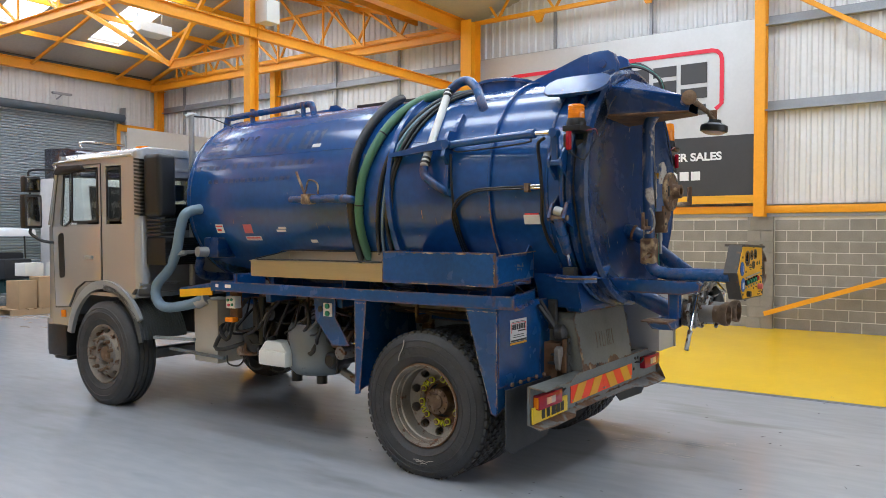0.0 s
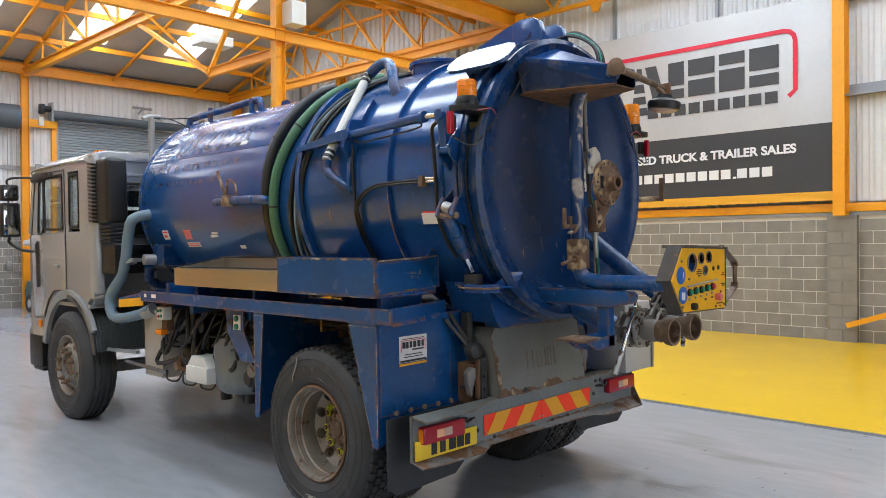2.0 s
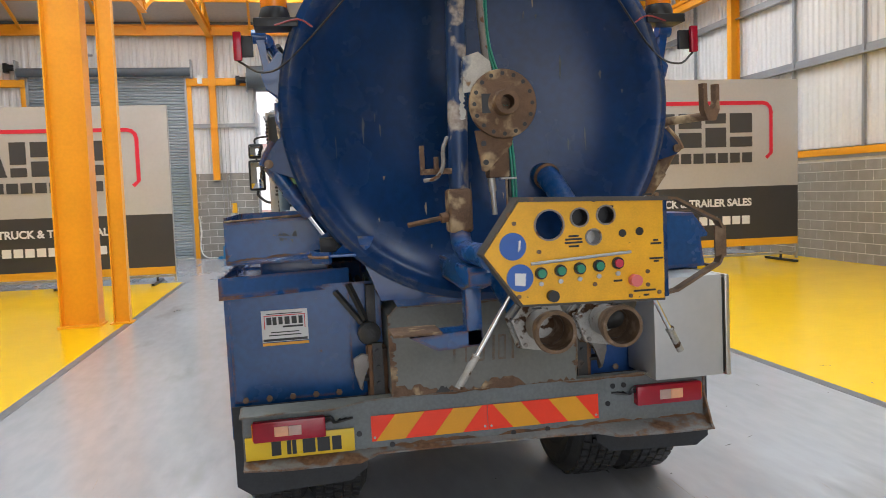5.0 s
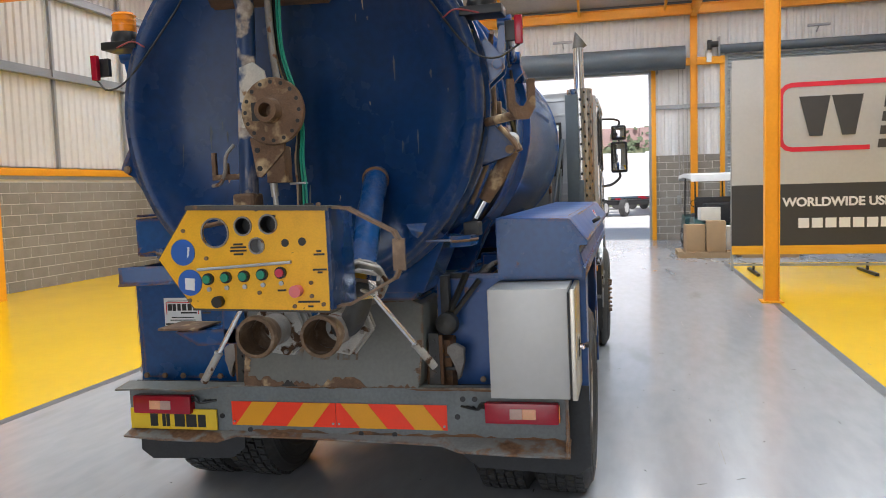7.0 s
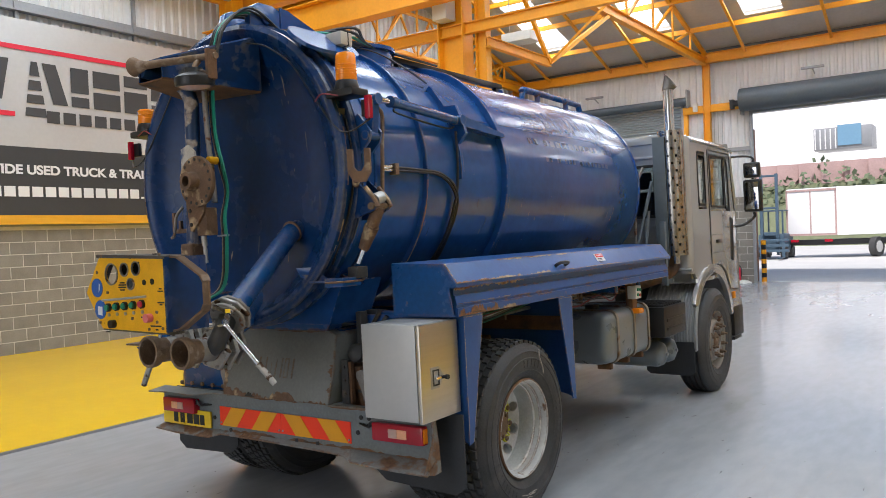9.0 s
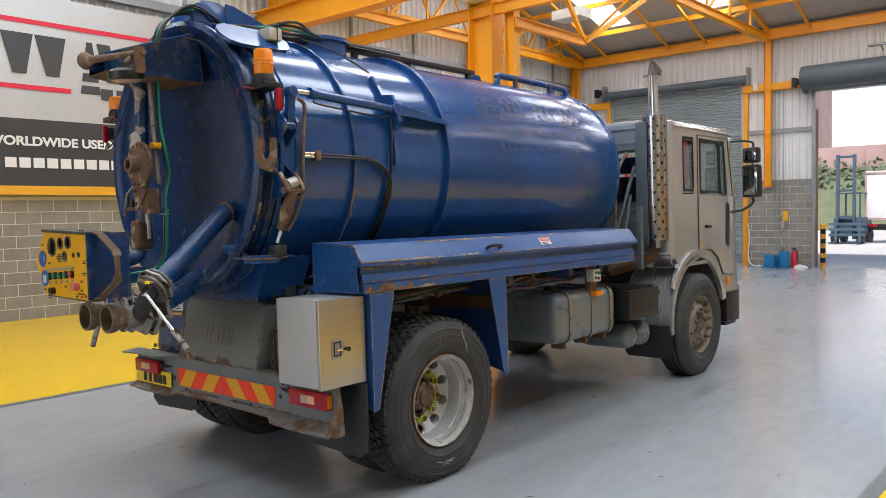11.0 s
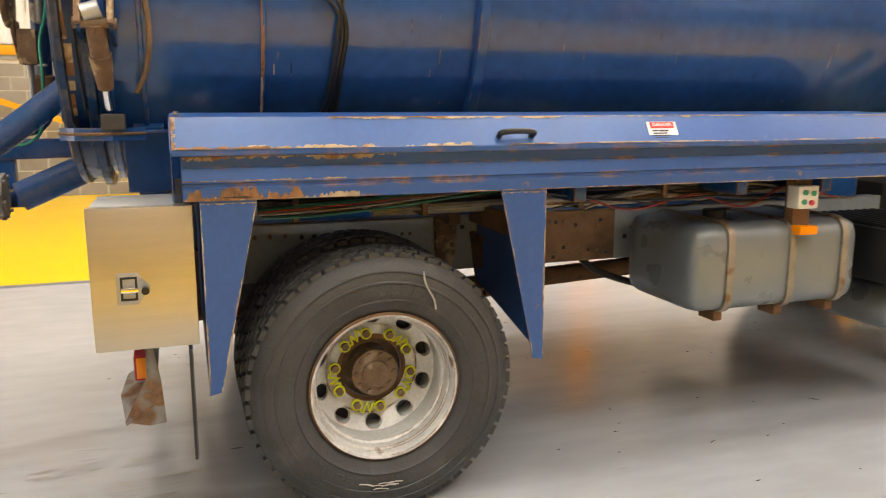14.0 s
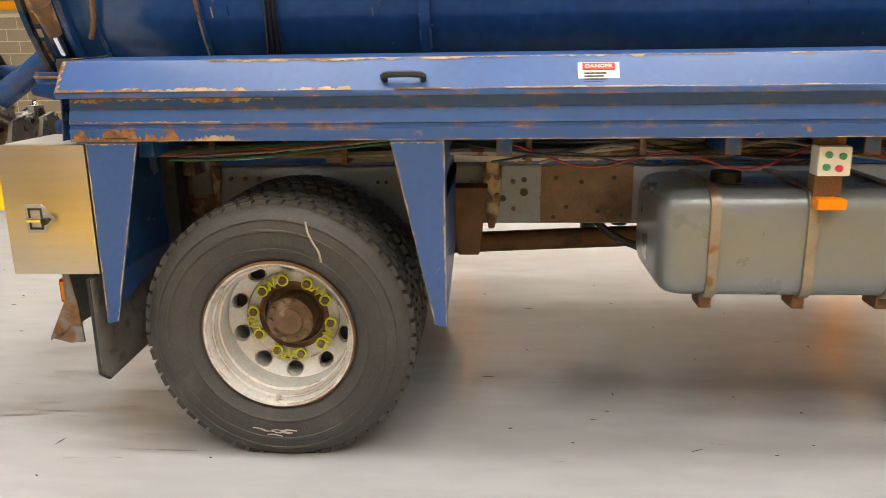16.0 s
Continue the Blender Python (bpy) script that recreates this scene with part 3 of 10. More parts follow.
# free-standing columns by the lane
for x, y, w, h, ztop in ((3.47, 7.35, 0.16, 0.2, 7.0), (-3.57, 7.42, 0.17, 0.22, 7.0)):
    bm = B()
    i_beam(bm, (x, y, 0), (x, y, ztop), w, h, up=(1, 0, 0))
    box(bm, x - 0.15, x + 0.15, y - 0.15, y + 0.15, 0, 0.02)
    steel("lane_column", bm, "slim yellow steel column at the lane edge", "column", "lane columns")
bm = B()
i_beam(bm, (-4.11, 7.35, 0), (-4.11, 7.35, 7.0), 0.34, 0.53, 0.02, up=(1, 0, 0))
box(bm, -4.4, -3.82, 7.12, 7.58, 0, 0.025)
steel("stout_column", bm, "broad yellow steel column beside a slim one", "column", "lane columns")

# roof steel: tie at 5.4 m, valley beam, trusses along the lane edges, eaves beam
bm = B()
i_beam(bm, (XL, VALLEY, 5.38), (XR, VALLEY, 5.38), 0.12, 0.2)
steel("tie_beam", bm, "yellow cross tie beam between columns", "beam", "roof steelwork")
bm = B()
i_beam(bm, (XL, VALLEY, 6.9), (XR, VALLEY, 6.9), 0.25, 0.34, 0.02)
steel("valley_beam", bm, "deep yellow valley beam", "beam", "roof steelwork")
bm = B()
i_beam(bm, (XL, 6.75, 6.05), (-3.7, 6.75, 6.05), 0.3, 0.55, 0.025)
steel("runway_beam", bm, "deep yellow runway beam on the stout column", "beam", "roof steelwork")
bm = B()
i_beam(bm, (XL, YN - 0.2, 6.82), (XR, YN - 0.2, 6.82), 0.2, 0.3, 0.016)
steel("eaves_beam", bm, "yellow eaves beam along the door wall", "beam", "roof steelwork")
bm = B()
box(bm, XL, XR, YN - 0.12, YN, 6.98, 7.16)
solid("gutter", bm, drum_grey, "dark grey boxed gutter behind the eaves beam", "gutter", kind="structure")
for x in (XL + 0.5, -3.4, 3.42, XR - 0.5):
    bm = B()
    inner = abs(x) < 5
    i_beam(bm, (x, VALLEY, 6.72), (x, YN - 0.2, 6.72), 0.16, 0.22)
    bar(bm, (x, VALLEY, 6.95), (x, RIDGE, 8.75), 0.1)
    bar(bm, (x, RIDGE, 8.75), (x, YN - 0.2, 6.95), 0.1)
    for y0, y1 in ((8.9, 10.4), (10.4, 11.9), (11.9, RIDGE), (RIDGE, 15.5), (15.5, 17.0), (17.0, 18.5)):
        def top(y):
            return 6.95 + (1.8 * (y - VALLEY) / (RIDGE - VALLEY) if y < RIDGE else 1.8 * (YN - 0.2 - y) / (YN - 0.2 - RIDGE))
        bar(bm, (x, y0, 6.8), (x, y1, top(y1)), 0.06)
        bar(bm, (x, y1, 6.8), (x, y1, top(y1)), 0.05)
    steel("roof_truss", bm, "yellow roof truss with diagonal webs", "truss", "roof steelwork")
    if inner:
        bm = B()
        i_beam(bm, (x, VALLEY, 5.08), (x, 9.6, 5.08), 0.1, 0.17)
        bar(bm, (x, 9.6, 5.08), (x, 12.6, 6.62), 0.08)
        bar(bm, (x, 9.6, 5.08), (x, 8.2, 6.62), 0.07)
        bar(bm, (x, 9.6, 5.08), (x + (1.4 if x < 0 else -1.4), 10.9, 6.9), 0.05)
        steel("knee_brace", bm, "yellow bracket and knee braces on a column", "brace", "roof steelwork")
        bm = B()
        i_beam(bm, (x, YN - 0.15, 0 if x > 0 else 2.36), (x, YN - 0.15, 6.7), 0.16, 0.2, up=(1, 0, 0))
        steel("door_wall_column", bm, "yellow steel column between shutters", "column", "wall columns")
for y in (15.2, 16.8, 18.4, 12.2, 10.6, 9.0):
    bm = B()
    z = EAVE - 0.14 + PITCH * (YN - y if y > RIDGE else y - VALLEY)
    bar(bm, (XL, y, z), (XR, y, z), 0.06, 0.14)
    steel("purlin", bm, "slim yellow purlin under the roof", "purlin", "purlins")
for x in (-8.6, -6.4, -5.2, -2.2, 0.1, 2.6, 5.9, 8.6):
    bm = B()
    bar(bm, (x, YN - 0.3, EAVE - 0.16), (x + 0.2, 14.0, EAVE - 0.16 + PITCH * (YN - 14.0)), 0.07)
    steel("rafter", bm, "slim yellow rafter under the roof", "rafter", "rafters")

# roof with rooflights
SKY_X = (-7.55, -4.4, -1.35, 1.6, 4.6, 7.35)
SLOPES = ((YN, RIDGE, 18.45, 14.6), (VALLEY, RIDGE, 8.9, 12.8), (VALLEY, 0.9, 5.7, 1.8), (-5.5, 0.9, -3.9, 0.0))
SOLID_SLOPE = (-5.5, YS - 0.3)
bm = B()
cuts = sorted([XL - 0.3, XR + 0.3] + [c + d for c in SKY_X for d in (-0.5, 0.5)])
for y_lo, y_hi, s0, s1 in SLOPES:
    for x0, x1 in zip(cuts, cuts[1:]):
        open_bay = any(abs((x0 + x1) / 2 - c) < 0.1 for c in SKY_X)
        for ya, yb in ((y_lo, s0), (s0, s1), (s1, y_hi)):
            if open_bay and (ya, yb) == (s0, s1):
                continue
            za, zb = EAVE + 0.05 + PITCH * abs(ya - y_lo), EAVE + 0.05 + PITCH * abs(yb - y_lo)
            vs = [bm.verts.new(v) for v in ((x0, ya, za), (x1, ya, za), (x1, yb, zb), (x0, yb, zb), (x0, ya, za + 0.1), (x1, ya, za + 0.1), (x1, yb, zb + 0.1), (x0, yb, zb + 0.1))]
            for f in ((0, 1, 2, 3), (7, 6, 5, 4), (0, 4, 5, 1), (1, 5, 6, 2), (2, 6, 7, 3), (3, 7, 4, 0)):
                bm.faces.new([vs[i] for i in f])
za, zb = EAVE + 0.05, EAVE + 0.05 + PITCH * (SOLID_SLOPE[0] - SOLID_SLOPE[1])
prism(bm, [(SOLID_SLOPE[0], za), (SOLID_SLOPE[1], zb), (SOLID_SLOPE[1], zb + 0.1), (SOLID_SLOPE[0], za + 0.1)], "x", XL - 0.3, XR + 0.3)
solid("ceiling", bm, roof_grey, "grey lined pitched roof underside", "ceiling", kind="structure", smooth=0)
for y_lo, y_hi, s0, s1 in SLOPES:
    ym, run = (s0 + s1) / 2, abs(s1 - s0)
    up = 1 if y_hi > y_lo else -1
    zm = EAVE + 0.1 + PITCH * abs(ym - y_lo)
    for x in SKY_X:
        lamp = new("rooflight", bpy.data.lights.new("rooflight", "AREA"))
        lamp.data.shape, lamp.data.size, lamp.data.size_y = "RECTANGLE", 1.0, run * math.hypot(1, PITCH)
        lamp.data.energy, lamp.data.color = ROOF_W, (0.8, 0.92, 1.0)
        lamp.matrix_world = Matrix.Translation((x, ym, zm)) @ Matrix.Rotation(up * math.atan(PITCH), 4, "X")
        tagged(lamp, "translucent rooflight letting daylight in", "rooflight", "rooflights", "structure")

for y_lo, y_hi, s0, s1 in SLOPES:
    za, zb = EAVE + 0.17 + PITCH * abs(s0 - y_lo), EAVE + 0.17 + PITCH * abs(s1 - y_lo)
    for x in SKY_X:
        bm = B()
        sheet(bm, [(x - 0.52, s0, za), (x + 0.52, s0, za), (x + 0.52, s1, zb), (x - 0.52, s1, zb)], 0.01, (0, 0, 1))
        solid("rooflight_sheet", bm, daylit_sheet, "white daylit translucent rooflight sheet", "rooflight", "rooflights", "structure", smooth=0)

# door wall: openings, piers, shutters
wall_north = thing("wall_north", "white clad wall with three roller shutter doors", "wall", kind="structure")
BAYS = ((-8.65, -4.15, 5.45), (-DOOR_X, DOOR_X, DOOR_TOP), (4.3, 8.75, 5.45))
xs = [XL - 0.3] + [v for a, b, _ in BAYS for v in (a, b)] + [XR + 0.3]
for x0, x1 in zip(xs[::2], xs[1::2]):
    bm = B()
    box(bm, x0, x1, YN, YN + 0.3, -0.1, 2.45)
    part("block_base", bm, mortar, wall_north, "mortar joints of a block pier", smooth=0)
    bm = B()
    box(bm, x0, x1, YN + 0.12, YN + 0.3, 2.45, 9.6)
    part("outer_sheet", bm, cladding, wall_north, smooth=0)
    bm = B()
    corrugated(bm, "x", YN + 0.06, x0, x1, 2.45, 7.0, -1)
    part("cladding", bm, cladding, wall_north, "white profiled cladding", smooth=0)
    bm = B()
    box(bm, x0, x1, YN - 0.03, YN + 0.05, 3.95, 4.07)
    part("cladding_rail", bm, sheet_grey, wall_north, smooth=0)
    bm = B()
    box(bm, max(x0, XL), min(x1, XR), YN - 0.16, YN - 0.02, 5.2, 5.42, 0.008)
    part("head_rail", bm, steel_yellow, wall_north, "yellow rail between columns")
    for e in (x0, x1):
        if abs(e) < 9 and e != -DOOR_X:
            s = -1 if e == x0 else 1
            bm = B()
            box(bm, min(e, e + -s * 0.13), max(e, e + -s * 0.13), YN - 0.1, YN + 0.02, 0, 5.3, 0.006)
            part("door_jamb", bm, steel_yellow, wall_north, "yellow door jamb")
for a, b, top in BAYS:
    bm = B()
    box(bm, a, b, YN + 0.12, YN + 0.3, top, 9.6)
    part("outer_sheet", bm, cladding, wall_north, smooth=0)
    bm = B()
    corrugated(bm, "x", YN + 0.06, a, b, top, 7.0, -1)
    part("cladding", bm, cladding, wall_north, "white profiled cladding", smooth=0)
# unseen wall; its grey is set to dim what the tanker's rear reflects
bm = B()
box(bm, XL - 0.3, -DOOR_X, YS - 0.3, YS, -0.1, 9.6)
box(bm, DOOR_X, XR + 0.3, YS - 0.3, YS, -0.1, 9.6)
box(bm, -DOOR_X, DOOR_X, YS - 0.3, YS, DOOR_TOP, 9.6)
solid("wall_south", bm, south_grey, "plain grey wall closing the hall out of view", "wall", kind="structure", smooth=0)
# lamp added in an unseen doorway, assumed at the other end of the lane
lamp = new("doorway_daylight", bpy.data.lights.new("doorway_daylight", "AREA"))
lamp.data.shape, lamp.data.size, lamp.data.size_y = "RECTANGLE", 2 * DOOR_X, DOOR_TOP
lamp.data.energy, lamp.data.color = SOUTH_W, (0.92, 0.96, 1.0)
lamp.matrix_world = Matrix.Translation((0, YS - 0.15, DOOR_TOP / 2)) @ Matrix.Rotation(radians(90), 4, "X")
tagged(lamp, "lamp for daylight in an assumed, unseen south doorway", "doorway", "", "structure")


def shutter(name, a, b, top, closed, label):
    root = thing(name, label, "roller shutter", "roller shutters", "structure")
    if closed:
        bm = B()
        z = 0.02
        while z < top:
            prism(bm, [(YN - 0.02, z), (YN - 0.05, z + 0.02), (YN - 0.05, z + 0.055), (YN - 0.02, z + 0.075), (YN + 0.01, z + 0.075), (YN + 0.01, z)], "x", a + 0.06, b - 0.06)
            z += 0.08
        part("slat_curtain", bm, shutter_grey, root, "closed slatted steel curtain", smooth=0)
    else:
        bm = B()
        for k in range(4):
            box(bm, a + 0.05, b - 0.05, YN - 0.05, YN - 0.01, top + 0.08 * k, top + 0.08 * k + 0.074, 0.012)
        part("slat_curtain", bm, shutter_grey, root, "rolled-up end of the slatted curtain")
    for e in (a, b):
        bm = B()
        s = 1 if e == a else -1
        box(bm, min(e, e + s * 0.08), max(e, e + s * 0.08), YN - 0.09, YN + 0.02, 0, top + 0.1, 0.008)
        part("guide", bm, sheet_grey, root, "steel guide channel")
    r = 0.13 if closed else 0.33
    bm = B()
    cyl(bm, (a - 0.15, YN - 0.1 - r, top + r + 0.02), (b + 0.15, YN - 0.1 - r, top + r + 0.02), r, 28)
    if not closed:
        for k in range(5):
            lathe(bm, [(r + 0.004, a - 0.1 + k * 1.1), (r + 0.006, a - 0.09 + k * 1.1 + 1.05)], (0, YN - 0.1 - r, top + r + 0.02), (1, 0, 0), 28)
    part("drum", bm, drum_grey, root, "dark rolled drum at the door head")
    for e in (a - 0.2, b + 0.15):
        bm = B()
        box(bm, e, e + 0.05, YN - 0.32, YN, top - 0.05, top + 0.5, 0.006)
        part("end_plate", bm, sheet_grey, root)
    bm = B()
    cyl(bm, (a - 0.42, YN - 0.22, top + 0.3), (a - 0.2, YN - 0.22, top + 0.3), 0.09, 16)
    box(bm, a - 0.5, a - 0.38, YN - 0.3, YN - 0.1, top + 0.15, top + 0.42, 0.01)
    part("motor", bm, plastic_black, root, "dark shutter motor")
    return root


shutter("door_1", *BAYS[0], True, "closed blue-grey roller shutter door")
shutter("door_2", *BAYS[1], False, "open roller shutter door rolled up to its drum")
shutter("door_3", *BAYS[2], True, "closed blue-grey roller shutter door")
# ---- the vacuum tanker ----
ROLL = radians(0.9)                     # the body leans on its springs
LEAN = Matrix.Translation((0, 0, 0.542)) @ Matrix.Rotation(-ROLL, 4, "Y") @ Matrix.Translation((0, 0, -0.52))
tanker = thing("tanker_truck", "dark blue vacuum tanker lorry with a silver cab, worn and rusty", "truck")


def tp(name, bm, mat, parent=None, label="", smooth=40, lean=True):
    if lean:
        bmesh.ops.transform(bm, matrix=LEAN, verts=bm.verts)
    return part(name, bm, mat, parent or tanker, label, smooth)


AX, AZ, R = -0.03, 2.145, 0.86          # tank axis and radius
Y0, Y1 = -1.08, 3.2


# wheels
def tyre(bm, x0, x1, y, z, r, rim, out, ribs=False):
    """A truck tyre between x0 and x1 with tread blocks; out: the sign of its outer side."""
    w = x1 - x0
    prof = [(rim, 0.035), (rim + 0.018, 0.012), (rim + 0.05, -0.012), (rim + 0.07, -0.019), (rim + 0.073, -0.023), (rim + 0.078, -0.0235), (rim + 0.081, -0.0205), (rim + 0.11, -0.028), (r - 0.115, -0.0275), (r - 0.112, -0.0315), (r - 0.105, -0.0315), (r - 0.102, -0.027), (r - 0.09, -0.026), (r - 0.07, -0.02), (r - 0.067, -0.024), (r - 0.062, -0.023), (r - 0.058, -0.016), (r - 0.05, -0.012), (r - 0.02, 0.008), (r - 0.008, 0.035), (r - 0.008, w - 0.035), (r - 0.02, w - 0.008), (r - 0.05, w + 0.012), (r - 0.058, w + 0.016), (r - 0.062, w + 0.023), (r - 0.067, w + 0.024), (r - 0.07, w + 0.02), (r - 0.09, w + 0.026), (r - 0.102, w + 0.027), (r - 0.105, w + 0.0315), (r - 0.112, w + 0.0315), (r - 0.115, w + 0.0275), (rim + 0.11, w + 0.028), (rim + 0.081, w + 0.0205), (rim + 0.078, w + 0.0235), (rim + 0.073, w + 0.023), (rim + 0.07, w + 0.019), (rim + 0.05, w + 0.012), (rim + 0.018, w - 0.012), (rim, w - 0.035)]
    if ribs:
        k = prof.index((r - 0.008, 0.035))
        tread = []
        for q in range(4):
            c = 0.035 + (w - 0.07) * (q + 0.5) / 4
            tread += [(r + 0.004, c - 0.011), (r - 0.012, c - 0.006), (r - 0.012, c + 0.006), (r + 0.004, c + 0.011)]
        prof = prof[:k] + [(r + 0.002, 0.03)] + tread + [(r + 0.002, w - 0.03)] + prof[k + 2:]
    lathe(bm, prof, (x0, y, z), (1, 0, 0), 64)
    n = 0 if ribs else 56
    for k in range(n):
        for row in range(5):
            a = (k + (row % 2) * 0.5) * math.tau / n
            xa, xb = x0 + 0.012 + row * (w - 0.024) / 5 + 0.006, x0 + 0.012 + (row + 1) * (w - 0.024) / 5 - 0.006
            ta = math.tau / n * 0.36
            vs = []
            for rr in (r - 0.016, r + 0.008 if 0 < row < 4 else r + 0.003):
                for aa, sk in ((a - ta, 0), (a + ta, 0)):
                    for xx in (xa, xb):
                        vs.append(bm.verts.new((xx, y + rr * math.cos(aa + (xx - x0) * 0.25), z + rr * math.sin(aa + (xx - x0) * 0.25))))
            for f in ((4, 5, 7, 6), (0, 4, 6, 2), (1, 3, 7, 5), (0, 1, 5, 4), (2, 6, 7, 3)):
                bm.faces.new([vs[i] for i in f])


def disc_with_holes(bm, x, y, z, r_in, r_out, r_holes, r_hole, count, thick, dish=0.0):
    """A wheel disc across x with round hand holes."""
    seg = count * 8
    inner = [bm.verts.new((x, y + r_in * math.cos(k * math.tau / seg), z + r_in * math.sin(k * math.tau / seg))) for k in range(seg)]
    outer = [bm.verts.new((x + dish, y + r_out * math.cos(k * math.tau / seg), z + r_out * math.sin(k * math.tau / seg))) for k in range(seg)]
    for h in range(count):
        c = (h * 8 + 4) * math.tau / seg
        ring, deep = [], []
        for k in range(16):
            t = k * math.tau / 16
            rr, aa = r_holes + r_hole * 0.9 * math.cos(t), c + r_hole * 1.15 * math.sin(t) / r_holes
            f = (rr - r_in) / (r_out - r_in)
            ring.append(bm.verts.new((x + dish * f, y + rr * math.cos(aa), z + rr * math.sin(aa))))
            deep.append(bm.verts.new((x + dish * f - thick, y + rr * math.cos(aa), z + rr * math.sin(aa))))
        for k in range(16):
            bm.faces.new((ring[k], ring[(k + 1) % 16], deep[(k + 1) % 16], deep[k]))
        rim_loop = [outer[(h * 8 + j) % seg] for j in range(9)] + [inner[(h * 8 + j) % seg] for j in range(8, -1, -1)]
        angs = []
        for v in rim_loop:
            rr, aa = math.hypot(v.co.y - y, v.co.z - z), math.atan2(v.co.z - z, v.co.y - y) - c
            aa = (aa + math.pi) % math.tau - math.pi
            angs.append(math.atan2(aa * r_holes, rr - r_holes) % math.tau)
        m = len(rim_loop)
        near = [round(a / math.tau * 16) % 16 for a in angs]
        for j in range(m):
            a, b = rim_loop[j], rim_loop[(j + 1) % m]
            n0, n1 = near[j], near[(j + 1) % m]
            step = 1 if (n1 - n0) % 16 <= 8 else -1
            chain = [n0]
            while chain[-1] != n1:
                chain.append((chain[-1] + step) % 16)
            if len(chain) == 1:
                bm.faces.new((a, b, ring[n0]))
            else:
                for u in range(len(chain) - 1):
                    bm.faces.new((a, ring[chain[u]], ring[chain[u + 1]]))
                bm.faces.new((a, ring[n1], b))


def sub_root(name, label=""):
    ob = new(name)
    ob.empty_display_size = 0.1
    ob.parent = tanker
    return tagged(ob, label)


def rear_wheel(s):
    w = sub_root("rear_wheel", "twin rear wheel with dished silver rim, rust and chalk marks")
    zc, r = 0.532, 0.55
    rim_m = rim_steel if s > 0 else rim_dirty
    for a, b in ((0.92, 1.2), (0.59, 0.87)):
        bm = B()
        tyre(bm, min(s * a, s * b), max(s * a, s * b), 0, zc, r, 0.292, s)
        part("tyre", bm, rubber, w, "black worn block-tread tyre")
    bm = B()
    lathe(bm, [(0.31, 1.185), (0.313, 1.198), (0.306, 1.206), (0.296, 1.203), (0.29, 1.19), (0.287, 1.16), (0.279, 1.155), (0.276, 1.12), (0.266, 1.112), (0.264, 1.08), (0.27, 1.06), (0.27, 0.88), (0.29, 0.86)], (0, 0, zc), (s, 0, 0), 64)
    part("rim", bm, rim_m, w, "silver painted dished steel rim with rust spots")
    bm = B()
    disc_with_holes(bm, s * 0.96, 0, zc, 0.202, 0.268, 0.235, 0.031, 10, s * 0.03, s * 0.045)
    part("wheel_disc", bm, rim_m, w, "pierced wheel disc")
    # dark disc added so that gaps at the hand holes read as shade
    bm = B()
    lathe(bm, [(0.08, 0.86), (0.266, 0.86), (0.266, 0.885), (0.08, 0.885)], (0, 0, zc), (s, 0, 0), 48, closed=True)
    part("brake_drum", bm, drum_grey, w, "dark disc added behind the hand holes to shade them")
    bm = B()
    lathe(bm, [(0.132, 0.93), (0.134, 0.951), (0.19, 0.951), (0.2, 0.955), (0.204, 0.961), (0.204, 0.95)], (0, 0, zc), (s, 0, 0), 64)
    part("nut_ring", bm, rim_m, w, "flat ring of the disc under the nuts")
    bm = B()
    lathe(bm, [(0.133, 0.9525), (0.15, 0.9535), (0.153, 0.952), (0.153, 0.9505)], (0, 0, zc), (s, 0, 0), 48)
    part("grease_ring", bm, rusty, w, "brown grease and rust round the hub")
    bm = B()
    lathe(bm, [(0.3055, 1.2065), (0.311, 1.2045), (0.3145, 1.199), (0.3125, 1.19)], (0, 0, zc), (s, 0, 0), 64)
    part("rim_rust", bm, rusty, w, "rusty outer edge of the rim")
    bm = B()
    lathe(bm, [(0.131, 0.87), (0.131, 0.89), (0.098, 0.9), (0.098, 0.99), (0.1, 1.02), (0.06, 1.025), (0.055, 1.04), (0, 1.04)], (0, 0, zc), (s, 0, 0), 32)
    for k in range(10):
        a = k * math.tau / 10
        cyl(bm, (s * 1.01, 0.083 * math.cos(a), zc + 0.083 * math.sin(a)), (s * 1.032, 0.083 * math.cos(a), zc + 0.083 * math.sin(a)), 0.012, 6)
    part("hub", bm, hub_rust, w, "rusty brown rear hub")
    for k in range(10):
        a = radians(28 + 36 * k)
        c, d = 0.168 * math.cos(a), 0.168 * math.sin(a)
        bm = B()
        cyl(bm, (s * 0.95, c, zc + d), (s * 0.998, c, zc + d), 0.017, 6)
        nut = part("wheel_nut", bm, hub_rust, w)
        bm = B()
        lathe(bm, [(0.0175, 0.976), (0.0255, 0.976), (0.0255, 0.988), (0.0175, 0.988)], (0, c, zc + d), (s, 0, 0), 14, closed=True)
        part("nut_indicator", bm, marker_yellow, nut, "yellow wheel nut indicator ring")
    for k in range(5):
        a0, a1 = radians(28 + 72 * k), radians(64 + 72 * k)
        pts = [(s * 0.984, r_ * math.cos(a0 + (a1 - a0) * f), zc + r_ * math.sin(a0 + (a1 - a0) * f)) for r_, f in ((0.182, 0.2), (0.195, 0.34), (0.148, 0.44), (0.192, 0.58), (0.15, 0.7), (0.158, 0.82))]
        bm = B()
        tube(bm, pts, 0.0055, 6, 2)
        part("indicator_link", bm, marker_yellow, w, "yellow zigzag link between nut indicators")
